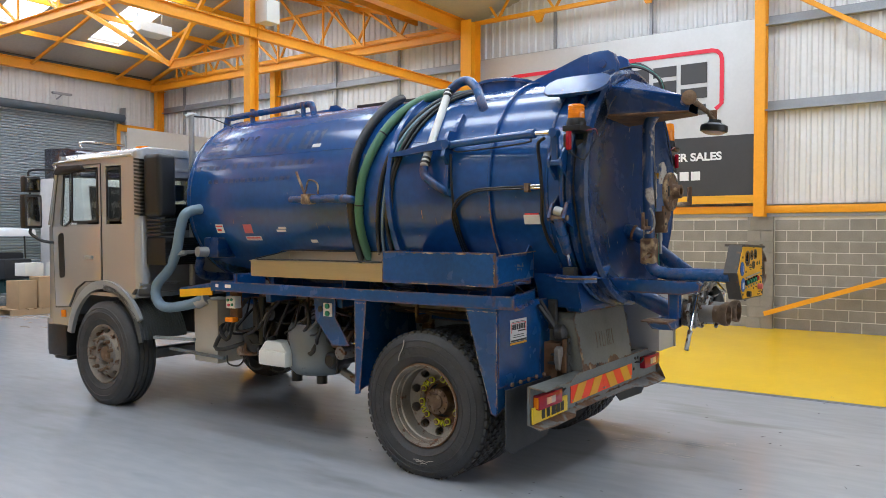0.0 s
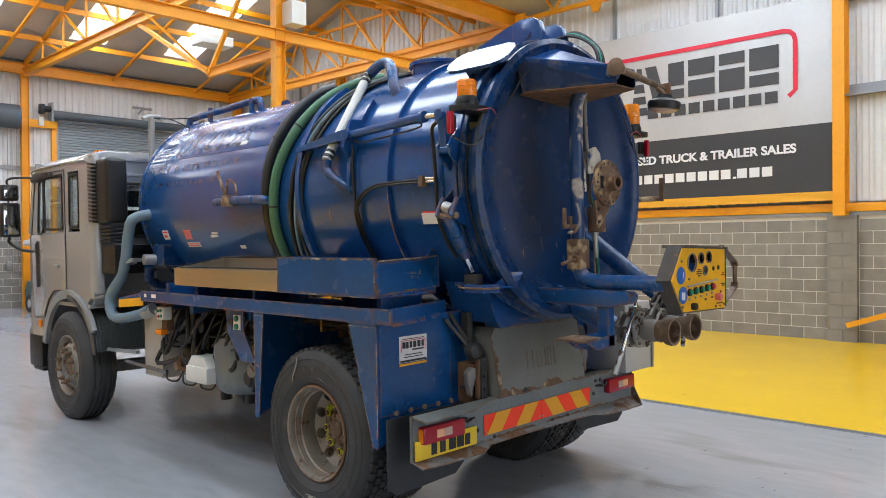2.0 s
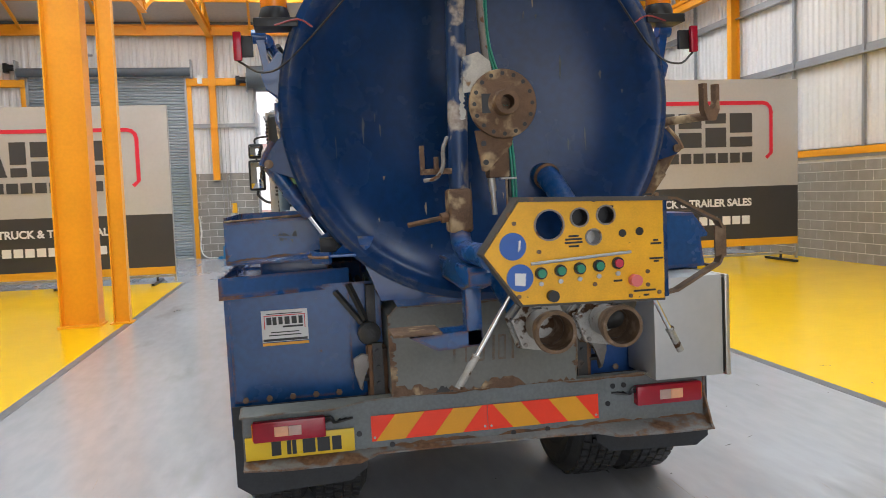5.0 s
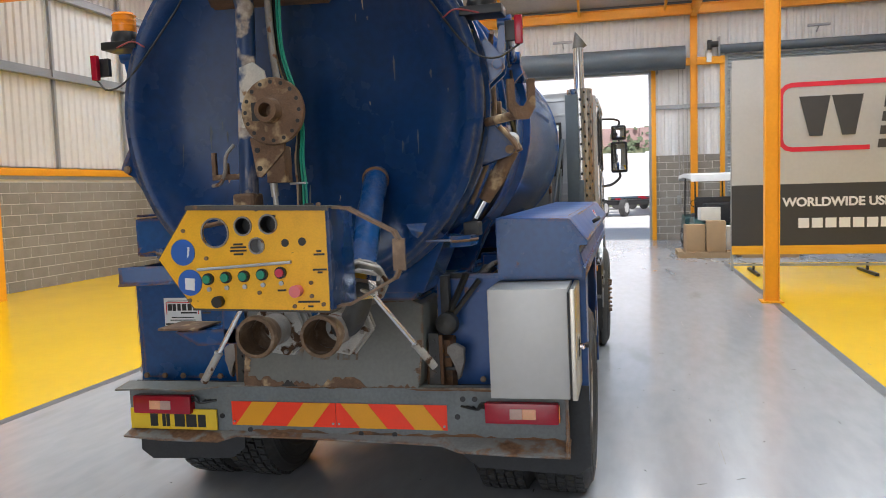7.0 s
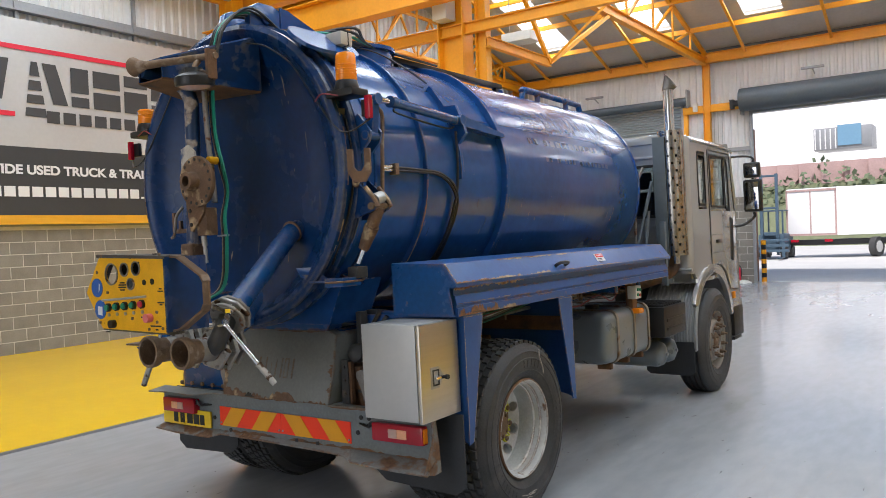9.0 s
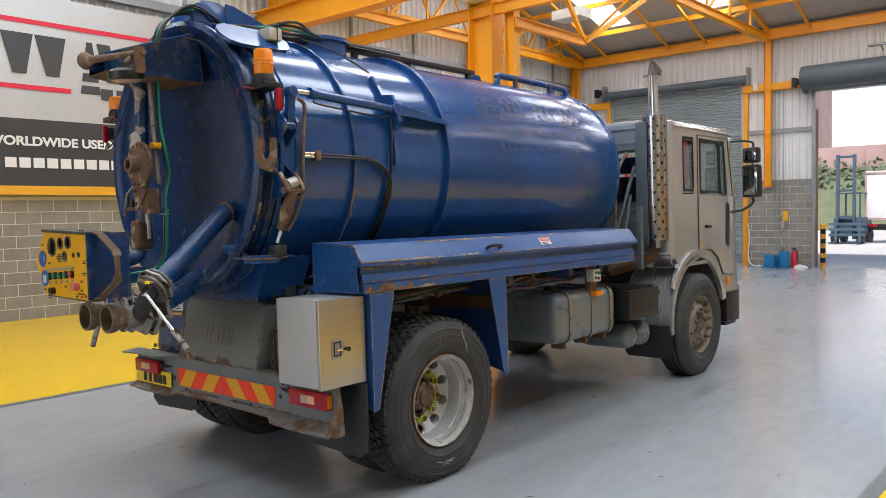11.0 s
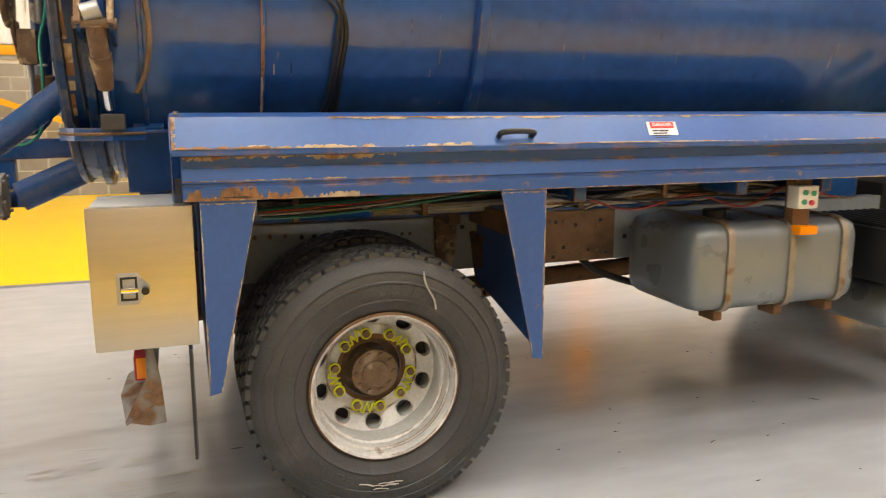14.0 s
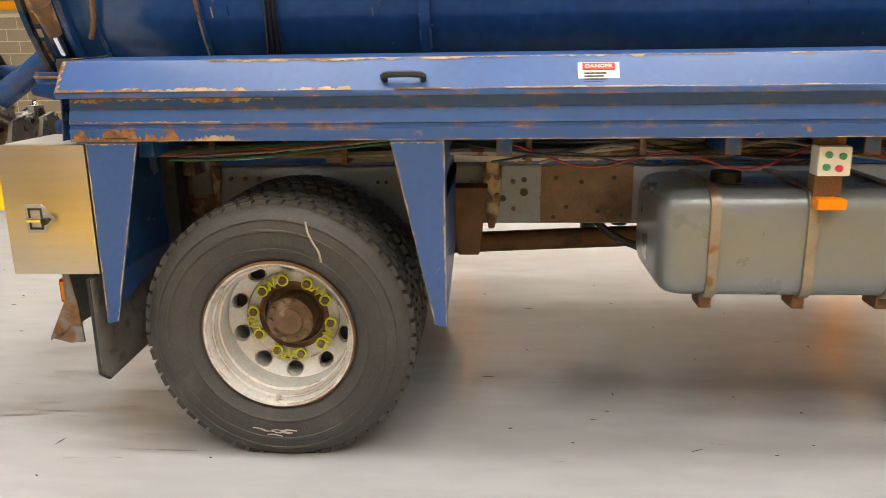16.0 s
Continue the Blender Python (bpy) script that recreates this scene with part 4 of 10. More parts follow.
    for a0, n in ((200, 8), (335, 7), (60, 6)):
        for k in range(n):
            a = radians(a0 + 6.5 * k)
            c, d = Vector((0, math.cos(a), math.sin(a))), Vector((0, -math.sin(a), math.cos(a)))
            o = Vector((s * 1.2275, 0, zc)) + c * 0.412
            bm = B()
            sheet(bm, [o - d * 0.014 - c * 0.022, o + d * 0.014 - c * 0.022, o + d * 0.014 + c * 0.022, o - d * 0.014 + c * 0.022], 0.0028, (s, 0, 0))
            part("embossed_bar", bm, rubber, w, smooth=0)
    bm = B()
    pts = [(s * 1.2375, 0.2 - 0.055 * f + 0.006 * math.sin(7 * f), zc + 0.32 + 0.16 * f) for f in (0, 0.25, 0.5, 0.75, 1)]
    tube(bm, pts, 0.0042, 5, 3)
    part("chalk_mark", bm, chalk, w, "pale chalk mark on the tyre wall")
    rng = random.Random(9)
    for k in range(9):
        a0, rr = radians(250 + rng.uniform(0, 22)), rng.uniform(0.4, 0.425)
        bm = B()
        tube(bm, [(s * 1.237, (rr + 0.004 * math.sin(5 * q)) * math.cos(a0 + q * 0.05), zc + (rr + 0.004 * math.sin(5 * q)) * math.sin(a0 + q * 0.05)) for q in range(4)], rng.uniform(0.0015, 0.003), 5, 2)
        part("scrape_mark", bm, chalk, w, "pale scraped stroke on the tyre wall")
    return w


def front_wheel(s):
    w = sub_root("front_wheel", "single front wheel with worn grey hub")
    yc, zc, r = 4.22, 0.535, 0.55
    bm = B()
    tyre(bm, min(s * 0.945, s * 1.225), max(s * 0.945, s * 1.225), yc, zc, r, 0.292, s, True)
    part("tyre", bm, rubber, w, "black ribbed front tyre")
    bm = B()
    lathe(bm, [(0.312, 1.21), (0.313, 1.222), (0.3, 1.228), (0.285, 1.205), (0.27, 1.16), (0.262, 1.1), (0.262, 0.97)], (0, yc, zc), (s, 0, 0), 64)
    part("rim", bm, rim_dirty, w, "dull silver steel rim")
    bm = B()
    disc_with_holes(bm, s * 1.215, yc, zc, 0.2, 0.268, 0.236, 0.024, 10, s * 0.03, s * -0.075)
    part("wheel_disc", bm, rim_dirty, w, "pierced grey wheel disc")
    bm = B()
    lathe(bm, [(0.203, 1.19), (0.203, 1.214), (0.195, 1.222), (0.125, 1.222), (0.118, 1.21), (0.115, 1.15), (0.1, 1.13)], (0, yc, zc), (s, 0, 0), 48)
    part("nut_ring", bm, hub_grey, w, "grey ring under the nuts")
    bm = B()
    lathe(bm, [(0.112, 1.12), (0.105, 1.15), (0.085, 1.17), (0.078, 1.21), (0.06, 1.222), (0.02, 1.226), (0, 1.226)], (0, yc, zc), (s, 0, 0), 32)
    part("hub", bm, hub_rust, w, "grease-stained front hub")
    for k in range(10):
        a = (k + 0.5) * math.tau / 10
        c, d = yc + 0.168 * math.cos(a), zc + 0.168 * math.sin(a)
        bm = B()
        cyl(bm, (s * 1.22, c, d), (s * 1.255, c, d), 0.021, 6)
        cyl(bm, (s * 1.25, c, d), (s * 1.285, c, d), 0.012, 8)
        part("wheel_nut", bm, hub_rust, w)
    return w


for s in (1, -1):
    rear_wheel(s).location = (s * 0.03, 0, 0)
    front_wheel(s)
bm = B()
cyl(bm, (-0.95, 0, 0.53), (0.95, 0, 0.53), 0.085, 16)
lathe(bm, [(0, -0.2), (0.12, -0.19), (0.2, -0.08), (0.22, 0), (0.2, 0.1), (0.1, 0.24), (0, 0.25)], (0, 0, 0.53), (0, 1, 0), 20)
tp("rear_axle", bm, chassis_grey, label="grey rear axle with banjo housing", lean=False)
bm = B()
box(bm, -0.85, 0.85, 4.14, 4.3, 0.42, 0.53, 0.02)
tp("front_axle", bm, chassis_grey, lean=False)
bm = B()
cyl(bm, (0, 0.25, 0.58), (0, 3.5, 0.72), 0.055, 14)
tp("prop_shaft", bm, rusty, label="rusty drive shaft", lean=False)
bm = B()
cyl(bm, (0.62, 0.1, 1.14), (0.62, 1.9, 1.15), 0.04, 16)
for y in (0.6, 0.8, 0.95, 1.3, 1.6):
    cyl(bm, (0.62, y, 1.144), (0.62, y + 0.012, 1.144), 0.043, 16)
tp("service_pipe", bm, cream_plastic, label="pale taped pipe along the chassis")
bm = B()
tube(bm, [(0.35, 1.35, 0.78), (0.4, 1.45, 0.7), (0.45, 1.7, 0.62), (0.5, 1.85, 0.63)], 0.02, 8, 5)
tp("chassis_hose", bm, plastic_black, label="black hose below the chassis")

# chassis
for s in (1, -1):
    bm = B()
    prism(bm, [(s * 0.43, 0.78), (s * 0.35, 0.78), (s * 0.35, 0.79), (s * 0.42, 0.79), (s * 0.42, 1.05), (s * 0.35, 1.05), (s * 0.35, 1.06), (s * 0.43, 1.06)], "y", -0.85, 5.2)
    rail = tp("chassis_rail", bm, chassis_grey, label="grey steel chassis rail with bolt holes and rust")
    bm = B()
    box(bm, min(s * 0.43, s * 0.437), max(s * 0.43, s * 0.437), 1.08, 1.51, 0.785, 1.055, 0.002)
    patch = tp("patch_plate", bm, patch_rust, rail, "rusty brown patch plate")
    for y, z in ((1.15, 1.0), (1.27, 0.98), (1.42, 1.0), (1.2, 0.86), (1.35, 0.84), (1.46, 0.82), (1.14, 0.81)):
        bm = B()
        cyl(bm, (s * 0.436, y, z), (s * 0.4385, y, z), 0.011, 10)
        tp("bolt_hole", bm, plastic_black, patch)
    rng = random.Random(5)
    for y, z, r_ in ((-0.2, 0.99, 0.012), (-0.14, 0.99, 0.012), (0.3, 0.98, 0.009), (0.34, 0.98, 0.009), (0.62, 1.0, 0.013), (0.82, 0.99, 0.013), (0.9, 0.9, 0.016), (1.0, 0.99, 0.013), (1.0, 0.93, 0.02), (1.58, 0.9, 0.014), (2.7, 0.95, 0.014), (2.9, 0.95, 0.014)):
        bm = B()
        cyl(bm, (s * 0.429, y, z), (s * 0.4315, y, z), r_, 10)
        tp("bolt_hole", bm, plastic_black, rail)
    # rusty spring brackets bolted to the rail
    for y, w_ in ((-0.56, 0.2), (0.52, 0.12), (0.85, 0.09)):
        bm = B()
        prism(bm, [(y - w_ / 2, 1.06), (y + w_ / 2, 1.06), (y + w_ * 0.42, 0.88), (y + w_ * 0.1, 0.76), (y - w_ * 0.2, 0.76), (y - w_ * 0.45, 0.9)], "x", s * 0.438, s * 0.47, 0.006)
        box(bm, min(s * 0.44, s * 0.6), max(s * 0.44, s * 0.6), y - 0.03, y + 0.03, 1.04, 1.1, 0.008)
        brk = tp("spring_bracket", bm, flange_rust, rail, "brown rusty spring bracket")
        for q in range(4):
            bm = B()
            cyl(bm, (s * 0.468, y + (q % 2 - 0.5) * w_ * 0.5, 0.92 + 0.09 * (q // 2)), (s * 0.488, y + (q % 2 - 0.5) * w_ * 0.5, 0.92 + 0.09 * (q // 2)), 0.014, 6)
            tp("bolt", bm, hub_rust, brk)
    for y, z in ((0.75, 0.98), (0.75, 0.85), (0.95, 0.98), (0.95, 0.85), (1.12, 1.0), (1.2, 1.0), (1.4, 0.84), (1.4, 0.97), (1.15, 0.83), (1.28, 0.83), (1.62, 0.95), (-0.35, 1.0), (-0.28, 1.0), (-0.42, 1.0), (0.5, 1.0), (0.57, 1.0)):
        bm = B()
        cyl(bm, (s * 0.43, y, z), (s * 0.446, y, z), 0.011, 6)
        tp("bolt", bm, hub_rust, rail)
    # spring pack and hangers
    bm = B()
    for k in range(6):
        ln = 0.75 - k * 0.09
        prism(bm, [(-ln, 0.62 + 0.1 * ln + k * -0.018), (0, 0.655 - k * 0.018), (ln, 0.62 + 0.1 * ln - k * 0.018), (ln, 0.636 + 0.1 * ln - k * 0.018), (0, 0.671 - k * 0.018), (-ln, 0.636 + 0.1 * ln - k * 0.018)], "x", s * 0.5, s * 0.58)
    tp("leaf_spring", bm, rusty, label="rusty leaf spring pack")
    for y in (-0.72, 0.74):
        bm = B()
        prism(bm, [(y - 0.09, 0.98), (y + 0.09, 0.98), (y + 0.05, 0.66), (y - 0.05, 0.66)], "x", s * 0.45, s * 0.59, 0.01)
        tp("spring_hanger", bm, rusty, label="rusty cast spring hanger")
for y in (-0.5, 0.9, 2.0, 3.0):
    bm = B()
    box(bm, -0.42, 0.42, y - 0.05, y + 0.05, 0.82, 1.02, 0.01)
    tp("cross_member", bm, chassis_grey)
# subframe and cable bundles on the chassis
for s in (1, -1):
    bm = B()
    box(bm, min(s * 0.36, s * 0.44), max(s * 0.36, s * 0.44), -0.8, 3.2, 1.062, 1.2, 0.008)
    tp("subframe_rail", bm, body_blue, label="blue tank subframe rail")
    rng = random.Random(11 + s)
    for k in range(20):
        x = s * rng.uniform(0.5, 0.9)
        zb = rng.uniform(1.17, 1.22)
        pts = [(x + s * rng.uniform(-0.05, 0.05), -0.62 + rng.uniform(0, 0.3) + 0.42 * q, min(1.24, zb + rng.uniform(-0.025, 0.03))) for q in range(rng.choice((5, 7, 8)))]
        bm = B()
        tube(bm, pts, rng.choice((0.006, 0.009, 0.014, 0.018)), 6, 4)
        tp("cable", bm, rng.choice((plastic_black, plastic_black, grease, hub_grey, flange_rust)), label="")
    # a loom of thin coloured wires that sags between the legs
    for k in range(26 if s > 0 else 0):
        x, f, up = s * rng.uniform(0.78, 1.08), rng.uniform(0, 1), rng.uniform(0.0, 0.03)
        y0, y1 = -0.58 + 0.2 * f, 0.36 + 0.2 * f
        pts = [(x, y0, 1.2 - 0.03 * f), (x + s * 0.03 * f, y0 + 0.22, 1.185 - 0.025 * f + up), (x + s * rng.uniform(-0.04, 0.04), y0 + 0.5, 1.2 - 0.02 * f + up), (x * 0.97, y1, 1.25 - 0.01 * f), (x * 0.9, y1 + 0.3, 1.255)]
        bm = B()
        tube(bm, pts, rng.choice((0.004, 0.005, 0.006)), 6, 4)
        tp("wire", bm, (wire_green, wire_red, hub_grey, white_plastic, plastic_black, hose_blue, flange_rust, cream_plastic, hub_grey)[k % 9], label="")
    for k in range(12 if s > 0 else 0):
        x, y0 = s * rng.uniform(0.7, 1.05), 0.75 + rng.uniform(0, 0.3)
        pts = [(x + s * rng.uniform(-0.06, 0.06), y0 + 0.3 * q, 1.2 + rng.uniform(-0.07, 0.04)) for q in range(6)]
        bm = B()
        tube(bm, pts, rng.choice((0.004, 0.005, 0.007)), 6, 4)
        tp("wire", bm, (plastic_black, wire_red, hub_grey, flange_rust, plastic_black, grease)[k % 6], label="")
    for y in (-0.3, 0.25, 1.0, 1.45):
        bm = B()
        box(bm, min(s * 0.72, s * 0.98), max(s * 0.72, s * 0.98), y - 0.012, y + 0.012, 1.145, 1.16, 0.003)
        box(bm, min(s * 0.955, s * 0.98), max(s * 0.955, s * 0.98), y - 0.012, y + 0.012, 1.16, 1.27, 0.003)
        tp("loom_hanger", bm, flange_rust, label="rusty strap under the loom")

# tank: shell, ribs, domed front end
bm = B()
prof = [(R, Y0)] + [(R, Y0 + (Y1 - Y0) * k / 6) for k in range(1, 7)] + [(R - 0.015, Y1 + 0.06), (R * 0.9, Y1 + 0.14), (R * 0.6, Y1 + 0.24), (R * 0.3, Y1 + 0.28), (0, Y1 + 0.29)]
lathe(bm, prof, (AX, 0, AZ), (0, 1, 0), 96)
tank = tp("tank", bm, tank_blue, label="glossy navy blue cylindrical tank with scuffs and rust streaks")


def hoop(y, r0, r1, w, name="rib", mat=tank_blue, parent=None, label=""):
    bm = B()
    lathe(bm, [(r0, -w / 2), (r1 - 0.004, -w / 2), (r1, -w / 2 + 0.004), (r1, w / 2 - 0.004), (r1 - 0.004, w / 2), (r0, w / 2)], (AX, y, AZ), (0, 1, 0), 96)
    return tp(name, bm, mat, parent or tank, label)


hoop(0.57, R - 0.01, R + 0.045, 0.05, label="raised stiffening rib")
hoop(-0.385, R - 0.01, R + 0.03, 0.02, label="slim stiffening rib with rusty edge")
hoop(-0.985, R - 0.01, R + 0.035, 0.03, label="tank end flange")
hoop(-0.855, R - 0.01, R + 0.012, 0.02, label="low weld band near the tank end")
hoop(Y1 - 0.02, R - 0.01, R + 0.006, 0.03, label="weld seam")

# rear door: ring, skirt and dish
bm = B()
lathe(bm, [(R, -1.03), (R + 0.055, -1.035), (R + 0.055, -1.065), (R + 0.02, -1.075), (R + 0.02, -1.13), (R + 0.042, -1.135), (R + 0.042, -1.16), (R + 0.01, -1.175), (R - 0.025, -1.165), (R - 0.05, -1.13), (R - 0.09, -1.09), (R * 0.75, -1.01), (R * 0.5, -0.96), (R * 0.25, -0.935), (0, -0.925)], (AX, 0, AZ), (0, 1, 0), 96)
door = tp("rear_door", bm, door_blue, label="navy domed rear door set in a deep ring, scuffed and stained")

# side lockers and platforms
Z0, Z1, ZT = 1.276, 1.435, 1.572
bm = B()
prism(bm, [(0.84, Z0), (1.268, Z0), (1.268, Z0 + 0.045), (1.258, Z0 + 0.048), (1.258, Z0 + 0.06), (1.264, Z0 + 0.064), (1.25, Z0 + 0.115), (1.242, Z0 + 0.118), (1.242, Z1), (0.84, Z1)], "y", -0.735, 2.66)
lockr = tp("hose_locker", bm, lid_blue, label="long faded blue side locker with rusty edges")
bm = B()
prism(bm, [(0.835, Z1 + 0.002), (1.285, Z1 + 0.002), (1.285, Z1 + 0.022), (1.2, ZT), (0.835, ZT + 0.012)], "y", -0.765, 2.69, 0.006)
lid = tp("locker_lid", bm, lid_blue, lockr, "sloped faded blue lid, paint worn along the edges")
bm = B()
tube(bm, [(1.25, 0.47, 1.485), (1.292, 0.475, 1.51), (1.292, 0.6, 1.51), (1.25, 0.605, 1.485)], 0.012, 8, 4)
tp("handle", bm, plastic_black, lid, "black grab handle")
bm = B()
sheet(bm, [(1.2735, 1.16, 1.463), (1.2735, 1.305, 1.463), (1.226, 1.305, 1.542), (1.226, 1.16, 1.542)], 0.003, (0.86, 0, 0.52))
label_d = tp("warning_label", bm, white_label, lid, "white danger label with red heading", smooth=0)
bm = B()
sheet(bm, [(1.2435, 1.175, 1.5165), (1.2435, 1.29, 1.5165), (1.2295, 1.29, 1.5395), (1.2295, 1.175, 1.5395)], 0.005, (0.86, 0, 0.52))
tp("label_heading", bm, red_print, label_d, smooth=0)
for k in range(4):
    bm = B()
    zz = 1.472 + 0.01 * k
    xx = 1.2735 - (zz - 1.463) * 0.6
    sheet(bm, [(xx, 1.18, zz), (xx, 1.25 + 0.01 * (k % 2), zz), (xx - 0.003, 1.25 + 0.01 * (k % 2), zz + 0.005), (xx - 0.003, 1.18, zz + 0.005)], 0.0045, (0.86, 0, 0.52))
    tp("print_line", bm, ink_black, label_d, smooth=0)
lettering("DANGER", 0.019, white_label, LEAN @ Matrix.Translation((1.2405, 1.232, 1.5305)) @ Matrix.Rotation(radians(90), 4, "Z") @ Matrix.Rotation(radians(59), 4, "X"), label_d, "heading_text", 0.095, 0.0008)


def leg(s, y_edge, y_wide, mat, zt=Z0, x_out=1.265):
    """A tapered angle-section leg: a side plate that narrows downwards and a plate across, joined at the upright edge."""
    bm = B()
    d = 1 if y_wide > y_edge else -1
    prism(bm, [(y_edge, zt), (y_wide, zt), (y_edge + d * 0.045, 0.56), (y_edge, 0.55)], "x", s * (x_out - 0.01), s * x_out)
    prism(bm, [(s * (x_out - 0.01), zt), (s * (x_out - 0.01), 0.56), (s * 1.2, 0.58), (s * 0.5, 0.74), (s * 0.5, zt)], "y", y_edge, y_edge + d * 0.008)
    return tp("mudguard_leg", bm, mat, label="tapered blue mudguard leg with chipped edges", smooth=0)


leg(1, -0.68, -0.48, lid_blue)
leg(1, 0.68, 0.48, lid_blue)
leg(-1, -0.672, -0.42, body_blue, 1.31, 1.282)
leg(-1, 0.62, 0.5, body_blue, 1.31, 1.282)
for s in (1, -1):
    bm = B()
    box(bm, min(s * 0.3, s * 1.2), max(s * 0.3, s * 1.2), 0.655, 0.68, 1.03, 1.13, 0.004)
    tp("mudguard_stay", bm, rusty, label="rusty brown bar across the leg")
    bm = B()
    prism(bm, [(s * 1.26, 0.735), (s * 0.66, 0.735), (s * 0.66, 1.3), (s * 1.26, 1.3)], "y", -0.678, -0.66)
    wing = tp("wing_panel", bm, body_blue, label="navy blue panel closing the rear wing", smooth=0)
    for k in range(5):
        bm = B()
        cyl(bm, (s * (0.74 + 0.115 * k), -0.757, 0.765), (s * (0.74 + 0.115 * k), -0.744, 0.765), 0.016, 6)
        tp("bolt", bm, hub_rust, wing)
    bm = B()
    prism(bm, [(s * 1.27, 0.735), (s * 0.62, 0.735), (s * 0.62, 0.36), (s * 0.7, 0.3), (s * 1.2, 0.28), (s * 1.27, 0.33)], "y", -0.745, -0.735)
    flap_ = tp("mud_flap", bm, flap_rubber, label="black rubber mud flap", smooth=0)
    bm = B()
    prism(bm, [(s * 1.265, 0.73), (s * 0.63, 0.73), (s * 0.63, 0.37), (s * 0.705, 0.305), (s * 1.195, 0.285), (s * 1.265, 0.335)], "y", -0.7335, -0.731)
    tp("caked_dirt", bm, road_dirt, flap_, "grey road dirt caked on the wheel side", smooth=0)

# trays on the nearside
bm = B()
prism(bm, [(-1.287, 1.285), (-1.287, 1.375), (-1.279, 1.375), (-1.279, 1.295), (-0.7, 1.295), (-0.7, 1.285)], "y", -0.66, 2.36)
prism(bm, [(-1.287, -0.66), (-1.287, -0.81), (-0.66, -0.628), (-0.66, -0.62), (-0.7, -0.62)], "z", 1.288, 1.296)
prism(bm, [(-1.287, -0.815), (-0.652, -0.632), (-0.652, -0.624), (-1.287, -0.807)], "z", 1.29, 1.385)
box(bm, -1.287, -1.279, -0.81, -0.655, 1.29, 1.38)
box(bm, -1.287, -0.7, 2.352, 2.36, 1.285, 1.37)
walkway = tp("walkway_tray", bm, body_blue, label="navy blue side tray with chipped lip and skewed rear end", smooth=0)
bm = B()
for k in range(12):
    f0, f1 = k / 12, (k + 1) / 12
    w0, w1 = 0.012 + 0.007 * math.sin(7 * f0), 0.012 + 0.007 * math.sin(7 * f1)
    p, q = Vector((-1.287 + 0.63 * f0, -0.816 + 0.181 * f0, 1.292)), Vector((-1.287 + 0.63 * f1, -0.816 + 0.181 * f1, 1.292))
    sheet(bm, [p, q, q + Vector((0, -w1, -0.012)), p + Vector((0, -w0, -0.012))], 0.004, (0, 0, 1))
tp("folded_lip", bm, body_blue, walkway, "buckled lower lip", smooth=0)
bm = B()
box(bm, -1.255, -0.75, -0.65, 0.36, 1.432, 1.442)
box(bm, -1.257, -1.247, -0.655, 0.36, 1.432, 1.672, 0.002)
box(bm, -1.247, -0.75, 0.352, 0.36, 1.432, 1.672)
box(bm, -0.76, -0.75, -0.65, 0.36, 1.432, 1.6)
prism(bm, [(-1.257, 1.44), (-0.74, 1.475), (-0.74, 1.7), (-0.8, 1.715), (-0.86, 1.655), (-1.257, 1.645)], "y", -0.668, -0.658)
ttray = tp("tool_tray", bm, body_blue, label="open navy blue tool tray with rusty corners", smooth=0)
bm = B()
sheet(bm, [(-1.25, -0.67, 1.648), (-0.85, -0.67, 1.658), (-0.8, -0.72, 1.67), (-1.25, -0.69, 1.652)], 0.006, (0, 0, 1))
tp("rear_lip", bm, flange_rust, ttray, "rusty bent rear lip", smooth=0)
bm = B()
ragged(bm, (-1.02, -0.6695, 1.57), (-0.9, -0.6695, 1.56), (0, 0, 1), 0.0, 0.03, (0, -0.0012, 0), 141, 30)
ragged(bm, (-0.99, -0.6695, 1.558), (-0.92, -0.6695, 1.548), (0, 0, -1), 0.0, 0.022, (0, -0.0012, 0), 142, 20)
tp("pale_scratch", bm, pale_scuff, ttray, "pale scratched patch", smooth=0)
bm = B()
ragged(bm, (-1.25, -0.6695, 1.447), (-0.78, -0.6695, 1.478), (0, 0, 1), 0.0, 0.012, (0, -0.0012, 0), 143, 60)
tp("rust_edge", bm, flange_rust, ttray, "rusty lower edge", smooth=0)
bm = B()
box(bm, -1.212, -1.207, 0.365, 1.9, 1.437, 1.565, 0.002)
box(bm, -1.207, -0.75, 0.365, 1.9, 1.43, 1.437)
box(bm, -0.755, -0.75, 0.365, 1.9, 1.437, 1.63)
prism(bm, [(-1.207, 1.437), (-0.755, 1.437), (-0.755, 1.63), (-1.207, 1.565)], "y", 1.893, 1.9)
box(bm, -1.225, -1.195, 0.365, 1.905, 1.563, 1.57)
prism(bm, [(-1.195, 1.566), (-0.77, 1.629), (-0.77, 1.635), (-1.195, 1.572)], "y", 1.88, 1.91)
box(bm, -0.77, -0.74, 0.365, 1.905, 1.631, 1.638)
tp("hose_tray", bm, stainless, label="open brushed stainless hose tray", smooth=0)
bm = B()
tube(bm, [(-1.17, 1.89, 1.582), (-0.9, 1.89, 1.622), (-0.79, 1.84, 1.646), (-0.76, 1.0, 1.646), (-0.77, 0.42, 1.645)], 0.006, 6, 4)
tube(bm, [(-1.19, 1.84, 1.578), (-1.16, 1.3, 1.581), (-1.12, 0.75, 1.579), (-1.1, 0.42, 1.578)], 0.006, 6, 4)
tp("tray_cable", bm, plastic_black, label="black cable lying along the tray rim")
